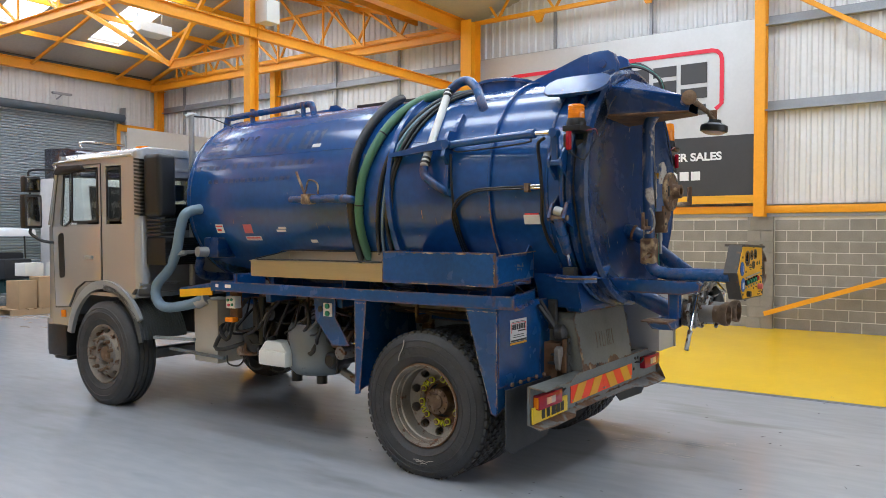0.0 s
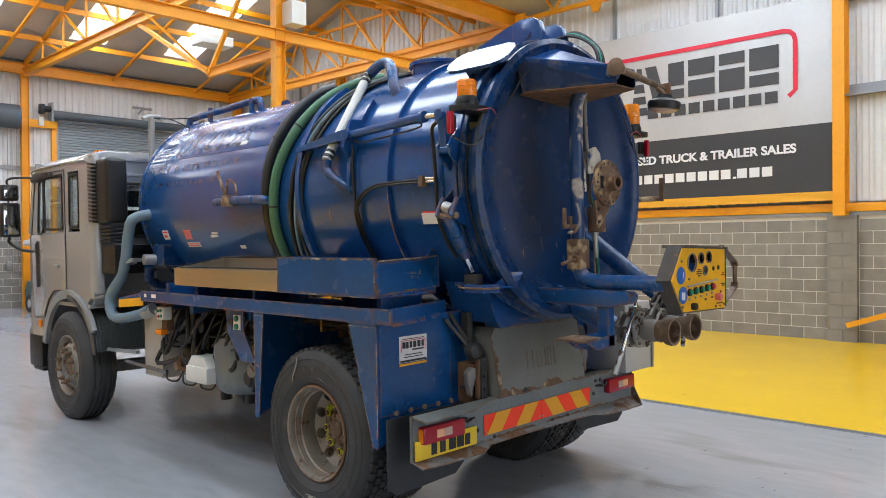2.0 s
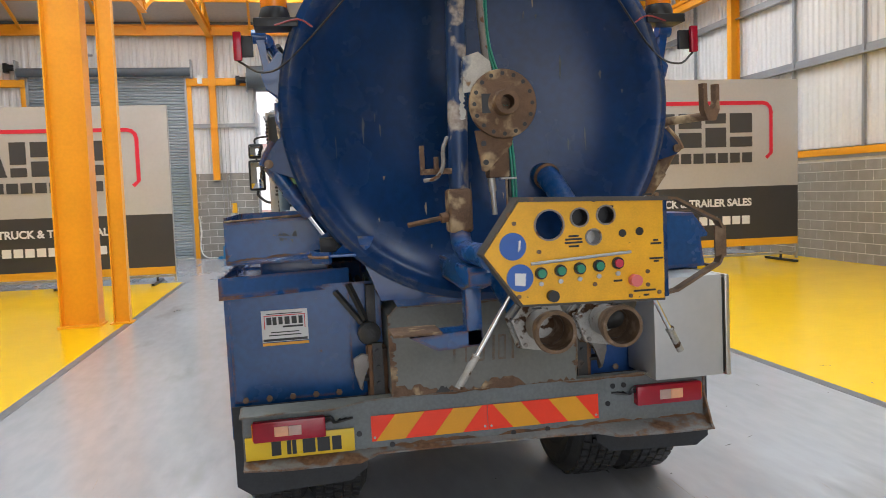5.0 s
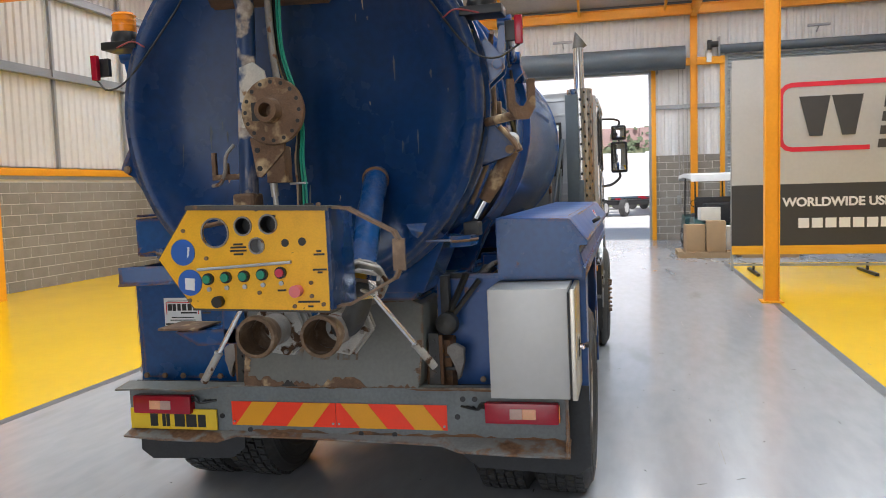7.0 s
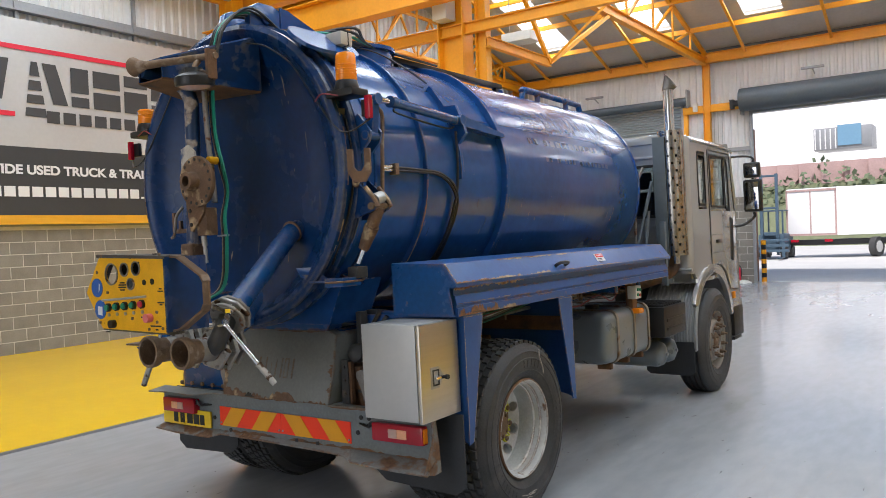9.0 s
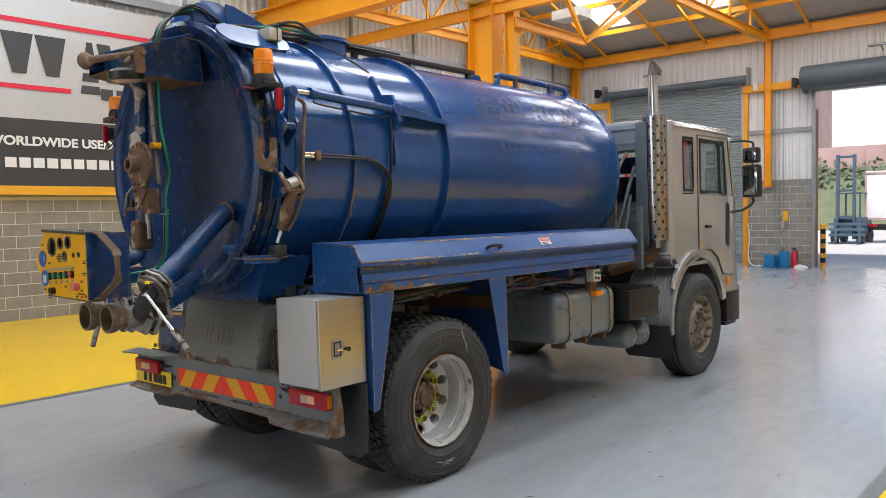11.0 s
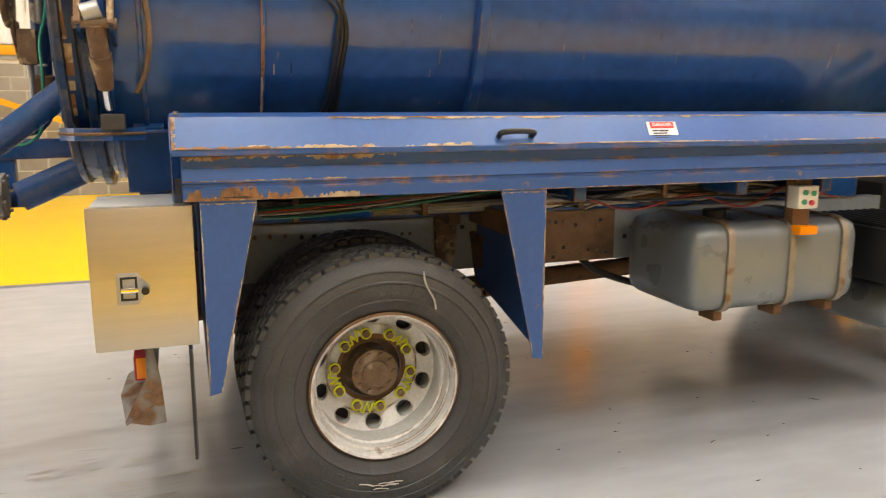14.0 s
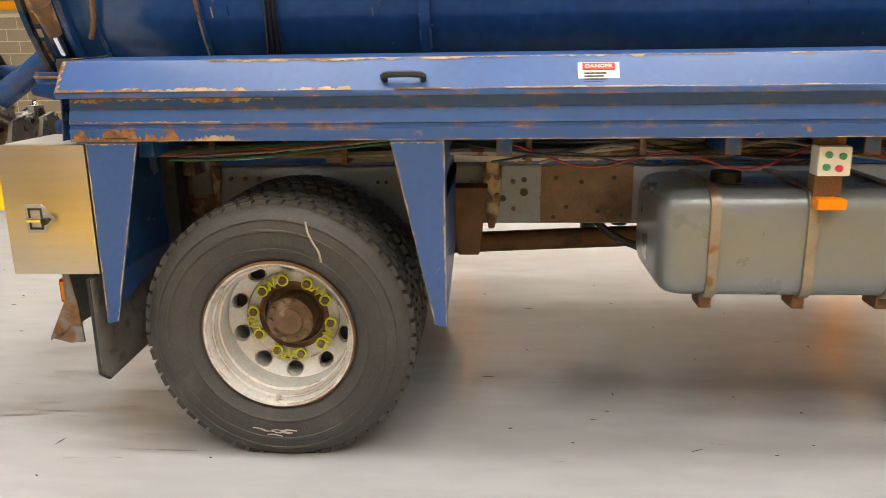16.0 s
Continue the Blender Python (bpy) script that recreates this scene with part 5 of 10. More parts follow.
for y in (-0.5, 0.9, 1.75, 2.25):
    for x0, x1, dy, z0, z1 in ((-1.15, -0.45, 0.03, 1.2, 1.285), (0.45, 1.15, 0.03, 1.2, 1.276), (-1.1, -0.75, 0.02, 1.29, 1.432)):
        bm = B()
        box(bm, x0, x1, y - dy, y + dy, z0, z1, 0.003)
        tp("outrigger", bm, body_blue, label="blue outrigger bracket")
for y in (-0.85, 0.55, 2.4):
    bm = B()
    prism(bm, [(-0.44, 1.2), (0.44, 1.2), (0.6, 1.52)] + arc(AX, AZ, R - 0.01, 315, 225, 10) + [(-0.6, 1.52)], "y", y - 0.06, y + 0.06)
    tp("tank_saddle", bm, body_blue, label="blue saddle carrying the tank")

# torn paint and rust along the edges
N_LID, UP_LID = Vector((0.86, 0, 0.52)), Vector((-0.54, 0, 0.84))
WEAR_LID = ((lid, (1.2855, -0.76, 1.459), (1.2855, 0.35, 1.459), UP_LID, 0.004, 0.028, N_LID * 0.002, 1), (lid, (1.2855, 0.5, 1.459), (1.2855, 2.65, 1.459), UP_LID, 0.0, 0.012, N_LID * 0.002, 2),
        (lid, (1.203, -0.2, 1.57), (1.203, 1.4, 1.57), -UP_LID, 0.0, 0.022, N_LID * 0.002, 3), (lid, (1.203, 1.4, 1.57), (1.203, 2.68, 1.57), -UP_LID, 0.0, 0.01, N_LID * 0.002, 4),
        (lid, (1.2855, -0.762, 1.46), (1.203, -0.762, 1.57), (0, 1, 0), 0.004, 0.03, N_LID * 0.002, 5), (lid, (0.9, -0.75, 1.586), (1.2, -0.75, 1.576), (0, 1, 0), 0.004, 0.04, (0, 0, 0.003), 6),
        (lid, (1.195, -0.7, 1.577), (1.195, 2.6, 1.577), (-1, 0, 0), 0.0, 0.02, (0, 0, 0.003), 7),
        )
WEAR_BOX = ((lockr, (1.269, -0.73, 1.277), (1.269, -0.1, 1.277), (0, 0, 1), 0.004, 0.038, (0.0015, 0, 0), 8), (lockr, (1.266, -0.73, 1.345), (1.262, -0.15, 1.345), (0, 0, 1), 0.0, 0.012, (0.002, 0, 0), 9),
        (lockr, (1.244, -0.73, 1.432), (1.244, 0.05, 1.432), (0, 0, -1), 0.002, 0.03, (0.0015, 0, 0), 10), (lockr, (1.269, 0.3, 1.277), (1.269, 2.6, 1.277), (0, 0, 1), 0.0, 0.008, (0.0015, 0, 0), 11))
for own, p, q, ac, w0, w1, lf, sd in WEAR_LID + WEAR_BOX:
    bm = B()
    ragged(bm, p, q, ac, 0.0, w1 * 0.55, lf, sd, 190)
    tp("worn_edge", bm, bare_tan, own, "bare weathered edge", smooth=0)
    bm = B()
    ragged(bm, p, Vector(p).lerp(Vector(q), 1.0 if abs(q[1] - p[1]) < 0.5 else 0.3), ac, 0.0, w1 * 0.4, Vector(lf) * 1.6, sd + 50, 120)
    tp("rust_edge", bm, rust_orange, own, "orange rust along the edge", smooth=0)
bm = B()
ragged(bm, (1.269, -0.72, 1.284), (1.269, -0.3, 1.28), (0, 0, 1), 0.0, 0.042, (0.003, 0, 0), 70, 90)
ragged(bm, (1.269, -0.72, 1.284), (1.269, -0.36, 1.28), (0, 0, -1), 0.0, 0.006, (0.003, 0, 0), 71, 90)
tp("rust_scab", bm, rust_orange, lockr, "flaking rust patch by the corner", smooth=0)
bm = B()
ragged(bm, (1.269, -0.6, 1.287), (1.269, -0.48, 1.285), (0, 0, 1), 0.0, 0.006, (0.0045, 0, 0), 72, 24)
tp("rust_hole", bm, ink_black, lockr, "hole rusted through", smooth=0)
for s, y0, y1, yb, xo in ((1, -0.68, -0.48, -0.635, 1.265), (1, 0.68, 0.48, 0.635, 1.265), (-1, -0.68, -0.42, -0.635, 1.282), (-1, 0.62, 0.5, 0.575, 1.282)):
    d = 1 if y1 > y0 else -1
    for p, q, ac, sd in (((s * xo, y0, 1.27), (s * xo, y0, 0.555), (0, d, 0), 80), ((s * xo, y1, 1.27), (s * xo, yb, 0.56), (0, -d, 0), 81), ((s * xo, min(y0, y1), 1.268), (s * xo, max(y0, y1), 1.268), (0, 0, -1), 82)):
        bm = B()
        ragged(bm, p, q, ac, 0.0, 0.006, (s * 0.0015, 0, 0), sd + int(10 * y0), 120)
        tp("worn_edge", bm, bare_tan, None, "", smooth=0)
for p, q, ac, w1, sd in (((-1.2575, -0.65, 1.668), (-1.2575, 0.355, 1.668), (0, 0, -1), 0.026, 90), ((-1.2575, 0.355, 1.67), (-1.2575, 0.355, 1.44), (0, -1, 0), 0.02, 91), ((-1.2575, -0.65, 1.66), (-1.2575, -0.65, 1.44), (0, 1, 0), 0.03, 92), ((-1.2575, -0.64, 1.434), (-1.2575, 0.35, 1.434), (0, 0, 1), 0.016, 95), ((-1.2875, -0.8, 1.378), (-1.2875, 2.3, 1.374), (0, 0, -1), 0.008, 93), ((-1.2875, -0.8, 1.288), (-1.2875, 2.3, 1.286), (0, 0, 1), 0.007, 94)):
    bm = B()
    ragged(bm, p, q, ac, 0.0, w1 * 0.5, (-0.0015, 0, 0), sd, 130)
    tp("worn_edge", bm, flange_rust, None, "", smooth=0)

# control cabinet at the rear
bm = B()
box(bm, 0.83, 1.2, -1.05, -0.71, 0.748, 1.263, 0.006)
cabinet = tp("control_cabinet", bm, brushed_grey, label="brushed pale steel control cabinet")
bm = B()
box(bm, 1.211, 1.236, -1.06, -0.705, 0.745, 1.262, 0.006)
cdoor = tp("cabinet_door", bm, stainless, cabinet, "brushed stainless cabinet door")
bm = B()
box(bm, 1.196, 1.213, -1.04, -0.725, 0.76, 1.245)
tp("door_seal", bm, rubber_seal, cabinet, "dark gap round the door")
bm = B()
prism(bm, [(-0.975, 1.03), (-0.905, 1.03), (-0.88, 1.0), (-0.862, 0.975), (-0.88, 0.95), (-0.905, 0.915), (-0.975, 0.915)], "x", 1.236, 1.24, 0.001)
latch = tp("latch_plate", bm, galv, cdoor, "pale steel latch plate")
bm = B()
for y0_, y1_, z0_, z1_ in ((-0.962, -0.905, 1.008, 1.016), (-0.962, -0.905, 0.93, 0.938), (-0.962, -0.954, 0.938, 1.008), (-0.913, -0.905, 0.938, 1.008)):
    box(bm, 1.24, 1.243, y0_, y1_, z0_, z1_)
tp("recess_frame", bm, rubber_seal, latch, "dark square recess", smooth=0)
bm = B()
cyl(bm, (1.24, -0.933, 0.972), (1.262, -0.933, 0.972), 0.011, 12)
box(bm, 1.256, 1.266, -0.96, -0.9, 0.963, 0.981, 0.003)
tp("latch_handle", bm, chrome, latch, "small worn T handle")
bm = B()
cyl(bm, (1.24, -0.882, 0.97), (1.268, -0.882, 0.97), 0.009, 10)
lathe(bm, [(0, 0.0), (0.014, 0.0), (0.014, 0.014), (0, 0.014)], (1.268, -0.878, 0.97), (1, 0, 0), 12)
tp("lock_barrel", bm, plastic_black, latch, "dark lock barrel with key")
# thin end plate added in darker blue, standing in for shade on the end
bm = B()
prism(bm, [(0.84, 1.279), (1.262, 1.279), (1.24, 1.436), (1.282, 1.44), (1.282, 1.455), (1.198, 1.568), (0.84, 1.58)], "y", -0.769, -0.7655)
tp("locker_end", bm, body_blue, lockr, "end plate in darker blue, shade put into its colour", smooth=0)
# ---- rear bumper, lamps, plates ----
bm = B()
box(bm, -1.215, 1.165, -0.895, -0.875, 0.5, 0.765)
prism(bm, [(-0.875, 0.755), (-0.895, 0.765), (-0.895, 0.755)], "x", -1.2, 1.165)
bumper = tp("rear_bumper", bm, bumper_grey, label="bent grey steel rear bumper with rusty lips", smooth=0)


def lip(pts_back, z_in, name, mat, label, thick=0.008):
    """A bent flange from the bumper face out to a ragged rear edge."""
    bm = B()
    xs = [p[0] for p in pts_back]
    top_in = [bm.verts.new((x, -0.885, z_in)) for x in xs]
    top_out = [bm.verts.new(p) for p in pts_back]
    low_in = [bm.verts.new((x, -0.885, z_in - thick)) for x in xs]
    low_out = [bm.verts.new((p[0], p[1], p[2] - thick)) for p in pts_back]
    for i in range(len(xs) - 1):
        bm.faces.new((top_in[i], top_in[i + 1], top_out[i + 1], top_out[i]))
        bm.faces.new((low_in[i], low_out[i], low_out[i + 1], low_in[i + 1]))
        bm.faces.new((top_out[i], top_out[i + 1], low_out[i + 1], low_out[i]))
    bm.faces.new((top_in[0], top_out[0], low_out[0], low_in[0]))
    bm.faces.new((top_in[-1], low_in[-1], low_out[-1], top_out[-1]))
    return tp(name, bm, mat, bumper, label, smooth=0)


lip([(-1.215, -1.02, 0.752), (-1.0, -1.015, 0.758), (-0.8, -1.0, 0.748), (-0.6, -0.95, 0.765), (-0.4, -0.925, 0.76), (0.1, -0.92, 0.77), (0.5, -0.93, 0.762), (0.8, -0.95, 0.772), (1.165, -0.93, 0.77)], 0.768, "top_lip", hatch_grey, "buckled grey upper lip")
lip([(-1.215, -0.975, 0.485), (-1.0, -0.97, 0.47), (-0.66, -0.965, 0.468), (-0.57, -0.93, 0.49), (-0.2, -0.925, 0.488), (0.3, -0.93, 0.482), (0.55, -0.94, 0.478), (0.65, -1.0, 0.468), (0.9, -1.015, 0.465), (1.185, -0.98, 0.45)], 0.512, "lower_lip", lip_steel, "bent grey lower lip, rusty at its edges")
bm = B()
prism(bm, [(-0.875, 0.76), (-0.897, 0.76), (-0.9, 0.62), (-0.985, 0.452), (-0.9, 0.43), (-0.84, 0.435), (-0.85, 0.6)], "x", 1.166, 1.176)
tp("end_plate", bm, lip_steel, bumper, "grey end plate with rusty edges", smooth=0)
for x0, x1, z0, z1, mirror in ((-1.165, -0.82, 0.6, 0.7, 1), (0.775, 1.135, 0.592, 0.695, -1)):
    bm = B()
    box(bm, x0, x1, -0.945, -0.885, z0, z1, 0.012)
    lamp = tp("rear_lamp", bm, red_lens, bumper, "red rear lamp cluster with amber and clear centre")
    xm = (x0 + x1) / 2 - 0.005 * mirror
    bm = B()
    box(bm, min(xm, xm - 0.066 * mirror), max(xm, xm - 0.066 * mirror), -0.949, -0.94, z0 + 0.026, z1 - 0.026, 0.003)
    tp("indicator_lens", bm, peach_lens, lamp, "faded amber indicator lens")
    bm = B()
    box(bm, min(xm + 0.001 * mirror, xm + 0.062 * mirror), max(xm + 0.001 * mirror, xm + 0.062 * mirror), -0.949, -0.94, z0 + 0.026, z1 - 0.026, 0.003)
    tp("reversing_lens", bm, clear_lens, lamp, "clear reversing lens")
    bm = B()
    e = x0 if mirror > 0 else x1
    box(bm, min(e, e - 0.004 * mirror), max(e, e - 0.004 * mirror), -0.935, -0.9, z0 + 0.012, z1 - 0.012)
    tp("side_lens", bm, amber_lens, lamp, "amber side lens")
    for k in range(3):
        bm = B()
        tube(bm, [(xm + mirror * 0.14, -0.905, z1 - 0.02 - 0.015 * k), (xm + mirror * 0.2, -0.93, z1 - 0.005 - 0.01 * k), (xm + mirror * 0.225, -0.92, z1 - 0.04), (xm + mirror * (0.25 + 0.03 * k), -0.9, z1 - 0.03)], 0.006, 6, 4)
        tp("lamp_cable", bm, plastic_black, bumper)
bm = B()
box(bm, -1.205, -0.685, -0.915, -0.902, 0.51, 0.622, 0.003)
plate = tp("number_plate", bm, plate_yellow, bumper, "yellow number plate partly behind the lamp")
for k, (x, w) in enumerate(((-1.06, 0.045), (-1.0, 0.02), (-0.975, 0.02), (-0.905, 0.06), (-0.835, 0.06), (-0.772, 0.045))):
    bm = B()
    box(bm, x - w / 2, x + w / 2, -0.918, -0.914, 0.526, 0.594)
    tp("plate_bar", bm, ink_black, plate, smooth=0)


def chevron_board(x0, x1, lean_dir):
    z0, z1 = 0.54, 0.667
    bm = B()
    box(bm, x0, x1, -0.901, -0.896, z0, z1)
    board = tp("chevron_board", bm, chev_red, bumper, "red and amber striped reflective board", smooth=0)
    w, h = 0.146, z1 - z0
    for k in range(-1, 3):
        a = 0.02 + 2 * w * k
        quad = [(a, z0), (a + w, z0), (a + w + 0.8 * h, z1), (a + 0.8 * h, z1)]
        quad = [(x0 + u if lean_dir > 0 else x1 - u, v) for u, v in quad]
        quad = clip_x(quad if lean_dir > 0 else quad[::-1], x0, x1)
        if quad:
            bm = B()
            prism(bm, quad, "y", -0.9035, -0.9005)
            tp("stripe", bm, chev_yellow, board, smooth=0)
    for e in (x0 + 0.015, x1 - 0.015):
        bm = B()
        cyl(bm, (e, -0.907, z0 + 0.02), (e, -0.9, z0 + 0.02), 0.006, 8)
        tp("screw", bm, galv, board)
    return board


def clip_x(poly, a, b):
    for s, lim in ((1, a), (-1, b)):
        out = []
        for i, p in enumerate(poly):
            q = poly[(i + 1) % len(poly)]
            ip, iq = s * (p[0] - lim) >= 0, s * (q[0] - lim) >= 0
            if ip:
                out.append(p)
            if ip != iq:
                t = (lim - p[0]) / (q[0] - p[0])
                out.append((lim, p[1] + t * (q[1] - p[1])))
        poly = out
        if len(poly) < 3:
            return None
    return poly


chevron_board(-0.6, -0.013, 1)
chevron_board(-0.01, 0.577, -1)
for x, z in ((-0.66, 0.585), (0.63, 0.61), (0.66, 0.7), (0.72, 0.7), (-0.5, 0.515), (0.12, 0.51), (0.3, 0.51)):
    bm = B()
    cyl(bm, (x, -0.9, z), (x, -0.893, z), 0.014, 10)
    tp("bolt_hole", bm, plastic_black, bumper)

# hatch box between the rails


def hatch_y(z):
    return -0.865 - 0.085 * (1.19 - z) / 0.43


bm = B()
prism(bm, [(-0.495, 0.762), (0.45, 0.762), (0.475, 0.95), (0.47, 1.17), (0.4, 1.2), (-0.44, 1.2), (-0.49, 1.15)], "y", -0.865, -0.5, 0.01)
for v in bm.verts:
    if v.co.y < -0.7:
        v.co.y += hatch_y(v.co.z) + 0.865
hatch = tp("rear_hatch_box", bm, hatch_grey, label="smooth grey steel box, rusty along its lower seams")
for x, w in ((-0.18, 0.012), (-0.12, 0.01), (-0.07, 0.05), (0.02, 0.012), (0.05, 0.04), (0.12, 0.012)):
    bm = B()
    prism(bm, [(x, 0.9), (x + w, 0.9), (x + w + 0.012, 1.02), (x + 0.012, 1.02)], "y", -1, -0.9)
    for v in bm.verts:
        v.co.y = hatch_y(v.co.z) + (-0.0018 if v.co.y < -0.95 else 0.01)
    tp("embossed_patch", bm, hatch_grey, hatch, "faint embossed marks")
for x in (-0.545, 0.515):
    bm = B()
    prism(bm, [(x - 0.028, 0.75), (x + 0.028, 0.75), (x + 0.024, 1.02), (x - 0.024, 1.02)], "y", -0.86, -0.83)
    e = tp("hatch_post", bm, grease, hatch, "grimy upright beside the box", smooth=0)
    for z in (0.82, 0.9, 0.98):
        bm = B()
        cyl(bm, (x, -0.872, z), (x, -0.858, z), 0.011, 6)
        tp("bolt", bm, grease, e)
    bm = B()
    box(bm, x * 1.06 - 0.012, x * 1.06 + 0.012, -0.85, -0.82, 0.76, 1.01, 0.003)
    tp("rusty_strip", bm, rusty, hatch, "rusty upright strip")
for s in (-1, 1):
    # cast shackle, diagonal strut and greasy joint in the gap beside the box
    bm = B()
    prism(bm, [(s * 0.575, 0.95), (s * 0.62, 0.965), (s * 0.665, 0.94), (s * 0.66, 0.87), (s * 0.64, 0.79), (s * 0.622, 0.775), (s * 0.618, 0.86), (s * 0.6, 0.9), (s * 0.572, 0.91)], "y", -0.83, -0.79, 0.01)
    bracket_ = tp("towing_bracket", bm, hub_grey, label="grimy grey cast shackle bracket beside the chassis")
    bm = B()
    box(bm, min(s * 0.555, s * 0.62), max(s * 0.555, s * 0.62), -0.8, -0.74, 0.885, 0.9, 0.005)
    tp("bracket_rib", bm, grease, bracket_, "greasy cross rib")
    bm = B()
    box(bm, min(s * 0.555, s * 0.63), max(s * 0.555, s * 0.63), -0.8, -0.72, 0.82, 0.838, 0.005)
    tp("bracket_rib", bm, grease, bracket_, "greasy cross rib")
    bm = B()
    bar(bm, Vector((s * 0.73, -0.7, 1.27)), Vector((s * 0.6, -0.76, 1.1)), 0.035, 0.02)
    bar(bm, Vector((s * 0.66, -0.68, 1.3)), Vector((s * 0.585, -0.76, 1.12)), 0.03, 0.02)
    box(bm, min(s * 0.535, s * 0.58), max(s * 0.535, s * 0.58), -0.76, -0.7, 1.08, 1.3, 0.006)
    strut_ = tp("diagonal_strut", bm, grease, label="grimy grey strut down to the chassis")
    bm = B()
    lathe(bm, [(0, -0.03), (0.045, -0.03), (0.06, -0.01), (0.055, 0.04), (0.03, 0.06), (0, 0.06)], (s * 0.575, -0.79, 1.06), (0, -1, 0.1), 12)
    tp("greasy_joint", bm, grease, strut_, "black greasy joint")
    # dark plate added across the gap in place of its shade
    bm = B()
    box(bm, min(s * 0.53, s * 0.66), max(s * 0.53, s * 0.66), -0.66, -0.6, 0.7, 1.3)
    tp("back_plate", bm, grease, strut_, "dark plate added to shade the gap", smooth=0)
bm = B()
prism(bm, [(-0.52, 1.24), (0.5, 1.24), (0.62, 1.5), (0.4, 1.42), (0.0, 1.36), (-0.4, 1.42), (-0.62, 1.5)], "y", -0.95, -0.6)
tp("apron_plate", bm, tank_blue, label="navy apron plate under the tank end", smooth=0)

# ---- fittings on the rear door ----
bm = B()
tube(bm, [(-0.2, -1.345, 1.56), (-0.185, -1.335, 2.0), (-0.17, -1.325, 2.5), (-0.168, -1.335, 2.62), (-0.176, -1.4, 2.7), (-0.19, -1.52, 2.735), (-0.2, -1.63, 2.745)], 0.043, 20, 8)
post = tp("jib_post", bm, worn_blue, label="blue upright tube with worn white patches")
bm = B()
box(bm, -0.25, -0.146, -1.4, -1.29, 1.57, 1.76, 0.018, 3)
sleeve = tp("worn_sleeve", bm, flange_rust, post, "pale and rusty square sleeve")
bm = B()
cyl(bm, (-0.43, -1.39, 1.615), (-0.2, -1.37, 1.65), 0.011, 8)
cyl(bm, (-0.285, -1.38, 1.637), (-0.255, -1.377, 1.642), 0.022, 12)
tp("pin", bm, rusty, sleeve, "rusty pin")
bm = B()
tube(bm, [(-0.2, -1.345, 1.6), (-0.2, -1.38, 1.53), (-0.2, -1.48, 1.5), (-0.2, -1.7, 1.5), (-0.2, -1.93, 1.5)], 0.045, 16, 6)
tp("panel_arm", bm, body_blue, post, "blue arm tube carrying the control panel")
# gusset arm: a tapering hood with side plates
bm = B()
sheet(bm, [(-0.5, -1.12, 2.87), (-0.21, -1.64, 2.775), (0.0, -1.64, 2.775), (0.2, -1.12, 2.95), (-0.15, -1.12, 2.99)], 0.01, (0, 0, 1))
hood = tp("jib_bracket", bm, tank_blue, label="navy gusset arm over the rear door", smooth=0)
for pts in ([(-0.5, -1.12, 2.87), (-0.21, -1.64, 2.775), (-0.21, -1.64, 2.675), (-0.44, -1.12, 2.665)], [(0.2, -1.12, 2.95), (0.0, -1.64, 2.775), (0.0, -1.64, 2.675), (0.13, -1.05, 2.65)]):
    bm = B()
    sheet(bm, pts, 0.01, (1, 0, 0))
    # darker door_blue stands in for the shade on these side plates
    tp("side_plate", bm, door_blue, hood, "side plate in darker navy for its shade, with a rusty lower edge", smooth=0)
    bm = B()
    tube(bm, [pts[3], pts[2]], 0.007, 6, 0)
    tp("rusty_lip", bm, rusty, hood, "rusty lower edge")
bm = B()
sheet(bm, [(-0.44, -1.1, 2.66), (-0.21, -1.64, 2.672), (0.0, -1.64, 2.672), (0.13, -1.05, 2.65)], 0.008, (0, 0, -1))
tp("floor_plate", bm, rusty, hood, "rusty underside of the arm", smooth=0)
bm = B()
cyl(bm, (-0.19, -1.647, 2.765), (0.43, -1.612, 2.722), 0.023, 14, 0.017)
spig = tp("spigot_bar", bm, hub_rust, label="rusty brown cross bar above the door")
bm = B()
lathe(bm, [(0.0, -0.03), (0.042, -0.03), (0.055, -0.02), (0.045, 0.0), (0.03, 0.05), (0.024, 0.07)], (-0.215, -1.648, 2.767), (1, 0.05, -0.06), 18)
tp("spigot_flange", bm, hub_rust, spig, "flared rusty bar end")
bm = B()
box(bm, 0.395, 0.42, -1.66, -1.6, 2.6, 2.755, 0.006)
bracket = tp("lamp_bracket", bm, rusty, label="rusty lamp bracket")
bm = B()
tube(bm, [(0.4, -1.64, 2.62), (0.37, -1.66, 2.64), (0.33, -1.668, 2.645)], 0.012, 8, 4)
tp("lamp_stay", bm, rusty, bracket, "bent rusty stay")
LX, LY, LZ = 0.315, -1.669, 2.63
bm = B()
lathe(bm, [(0, 0.035), (0.045, 0.035), (0.05, 0.012), (0.075, 0.004), (0.1, -0.01), (0.104, -0.03), (0.1, -0.055), (0.09, -0.058), (0, -0.058)], (LX, LY, LZ), (0.05, -0.1, 1), 28)
work = tp("work_lamp", bm, plastic_black, label="round black work lamp")
bm = B()
lathe(bm, [(0.088, -0.06), (0.06, -0.075), (0, -0.08)], (LX, LY, LZ), (0.05, -0.1, 1), 20)
tp("lens", bm, clear_lens, work, "yellowed lamp lens")
bm = B()
tube(bm, [(0.3, -1.625, 2.71), (0.31, -1.65, 2.69), (0.315, -1.665, 2.665)], 0.015, 8, 4)
tp("lamp_arm", bm, hub_rust, work, "short rusty arm")

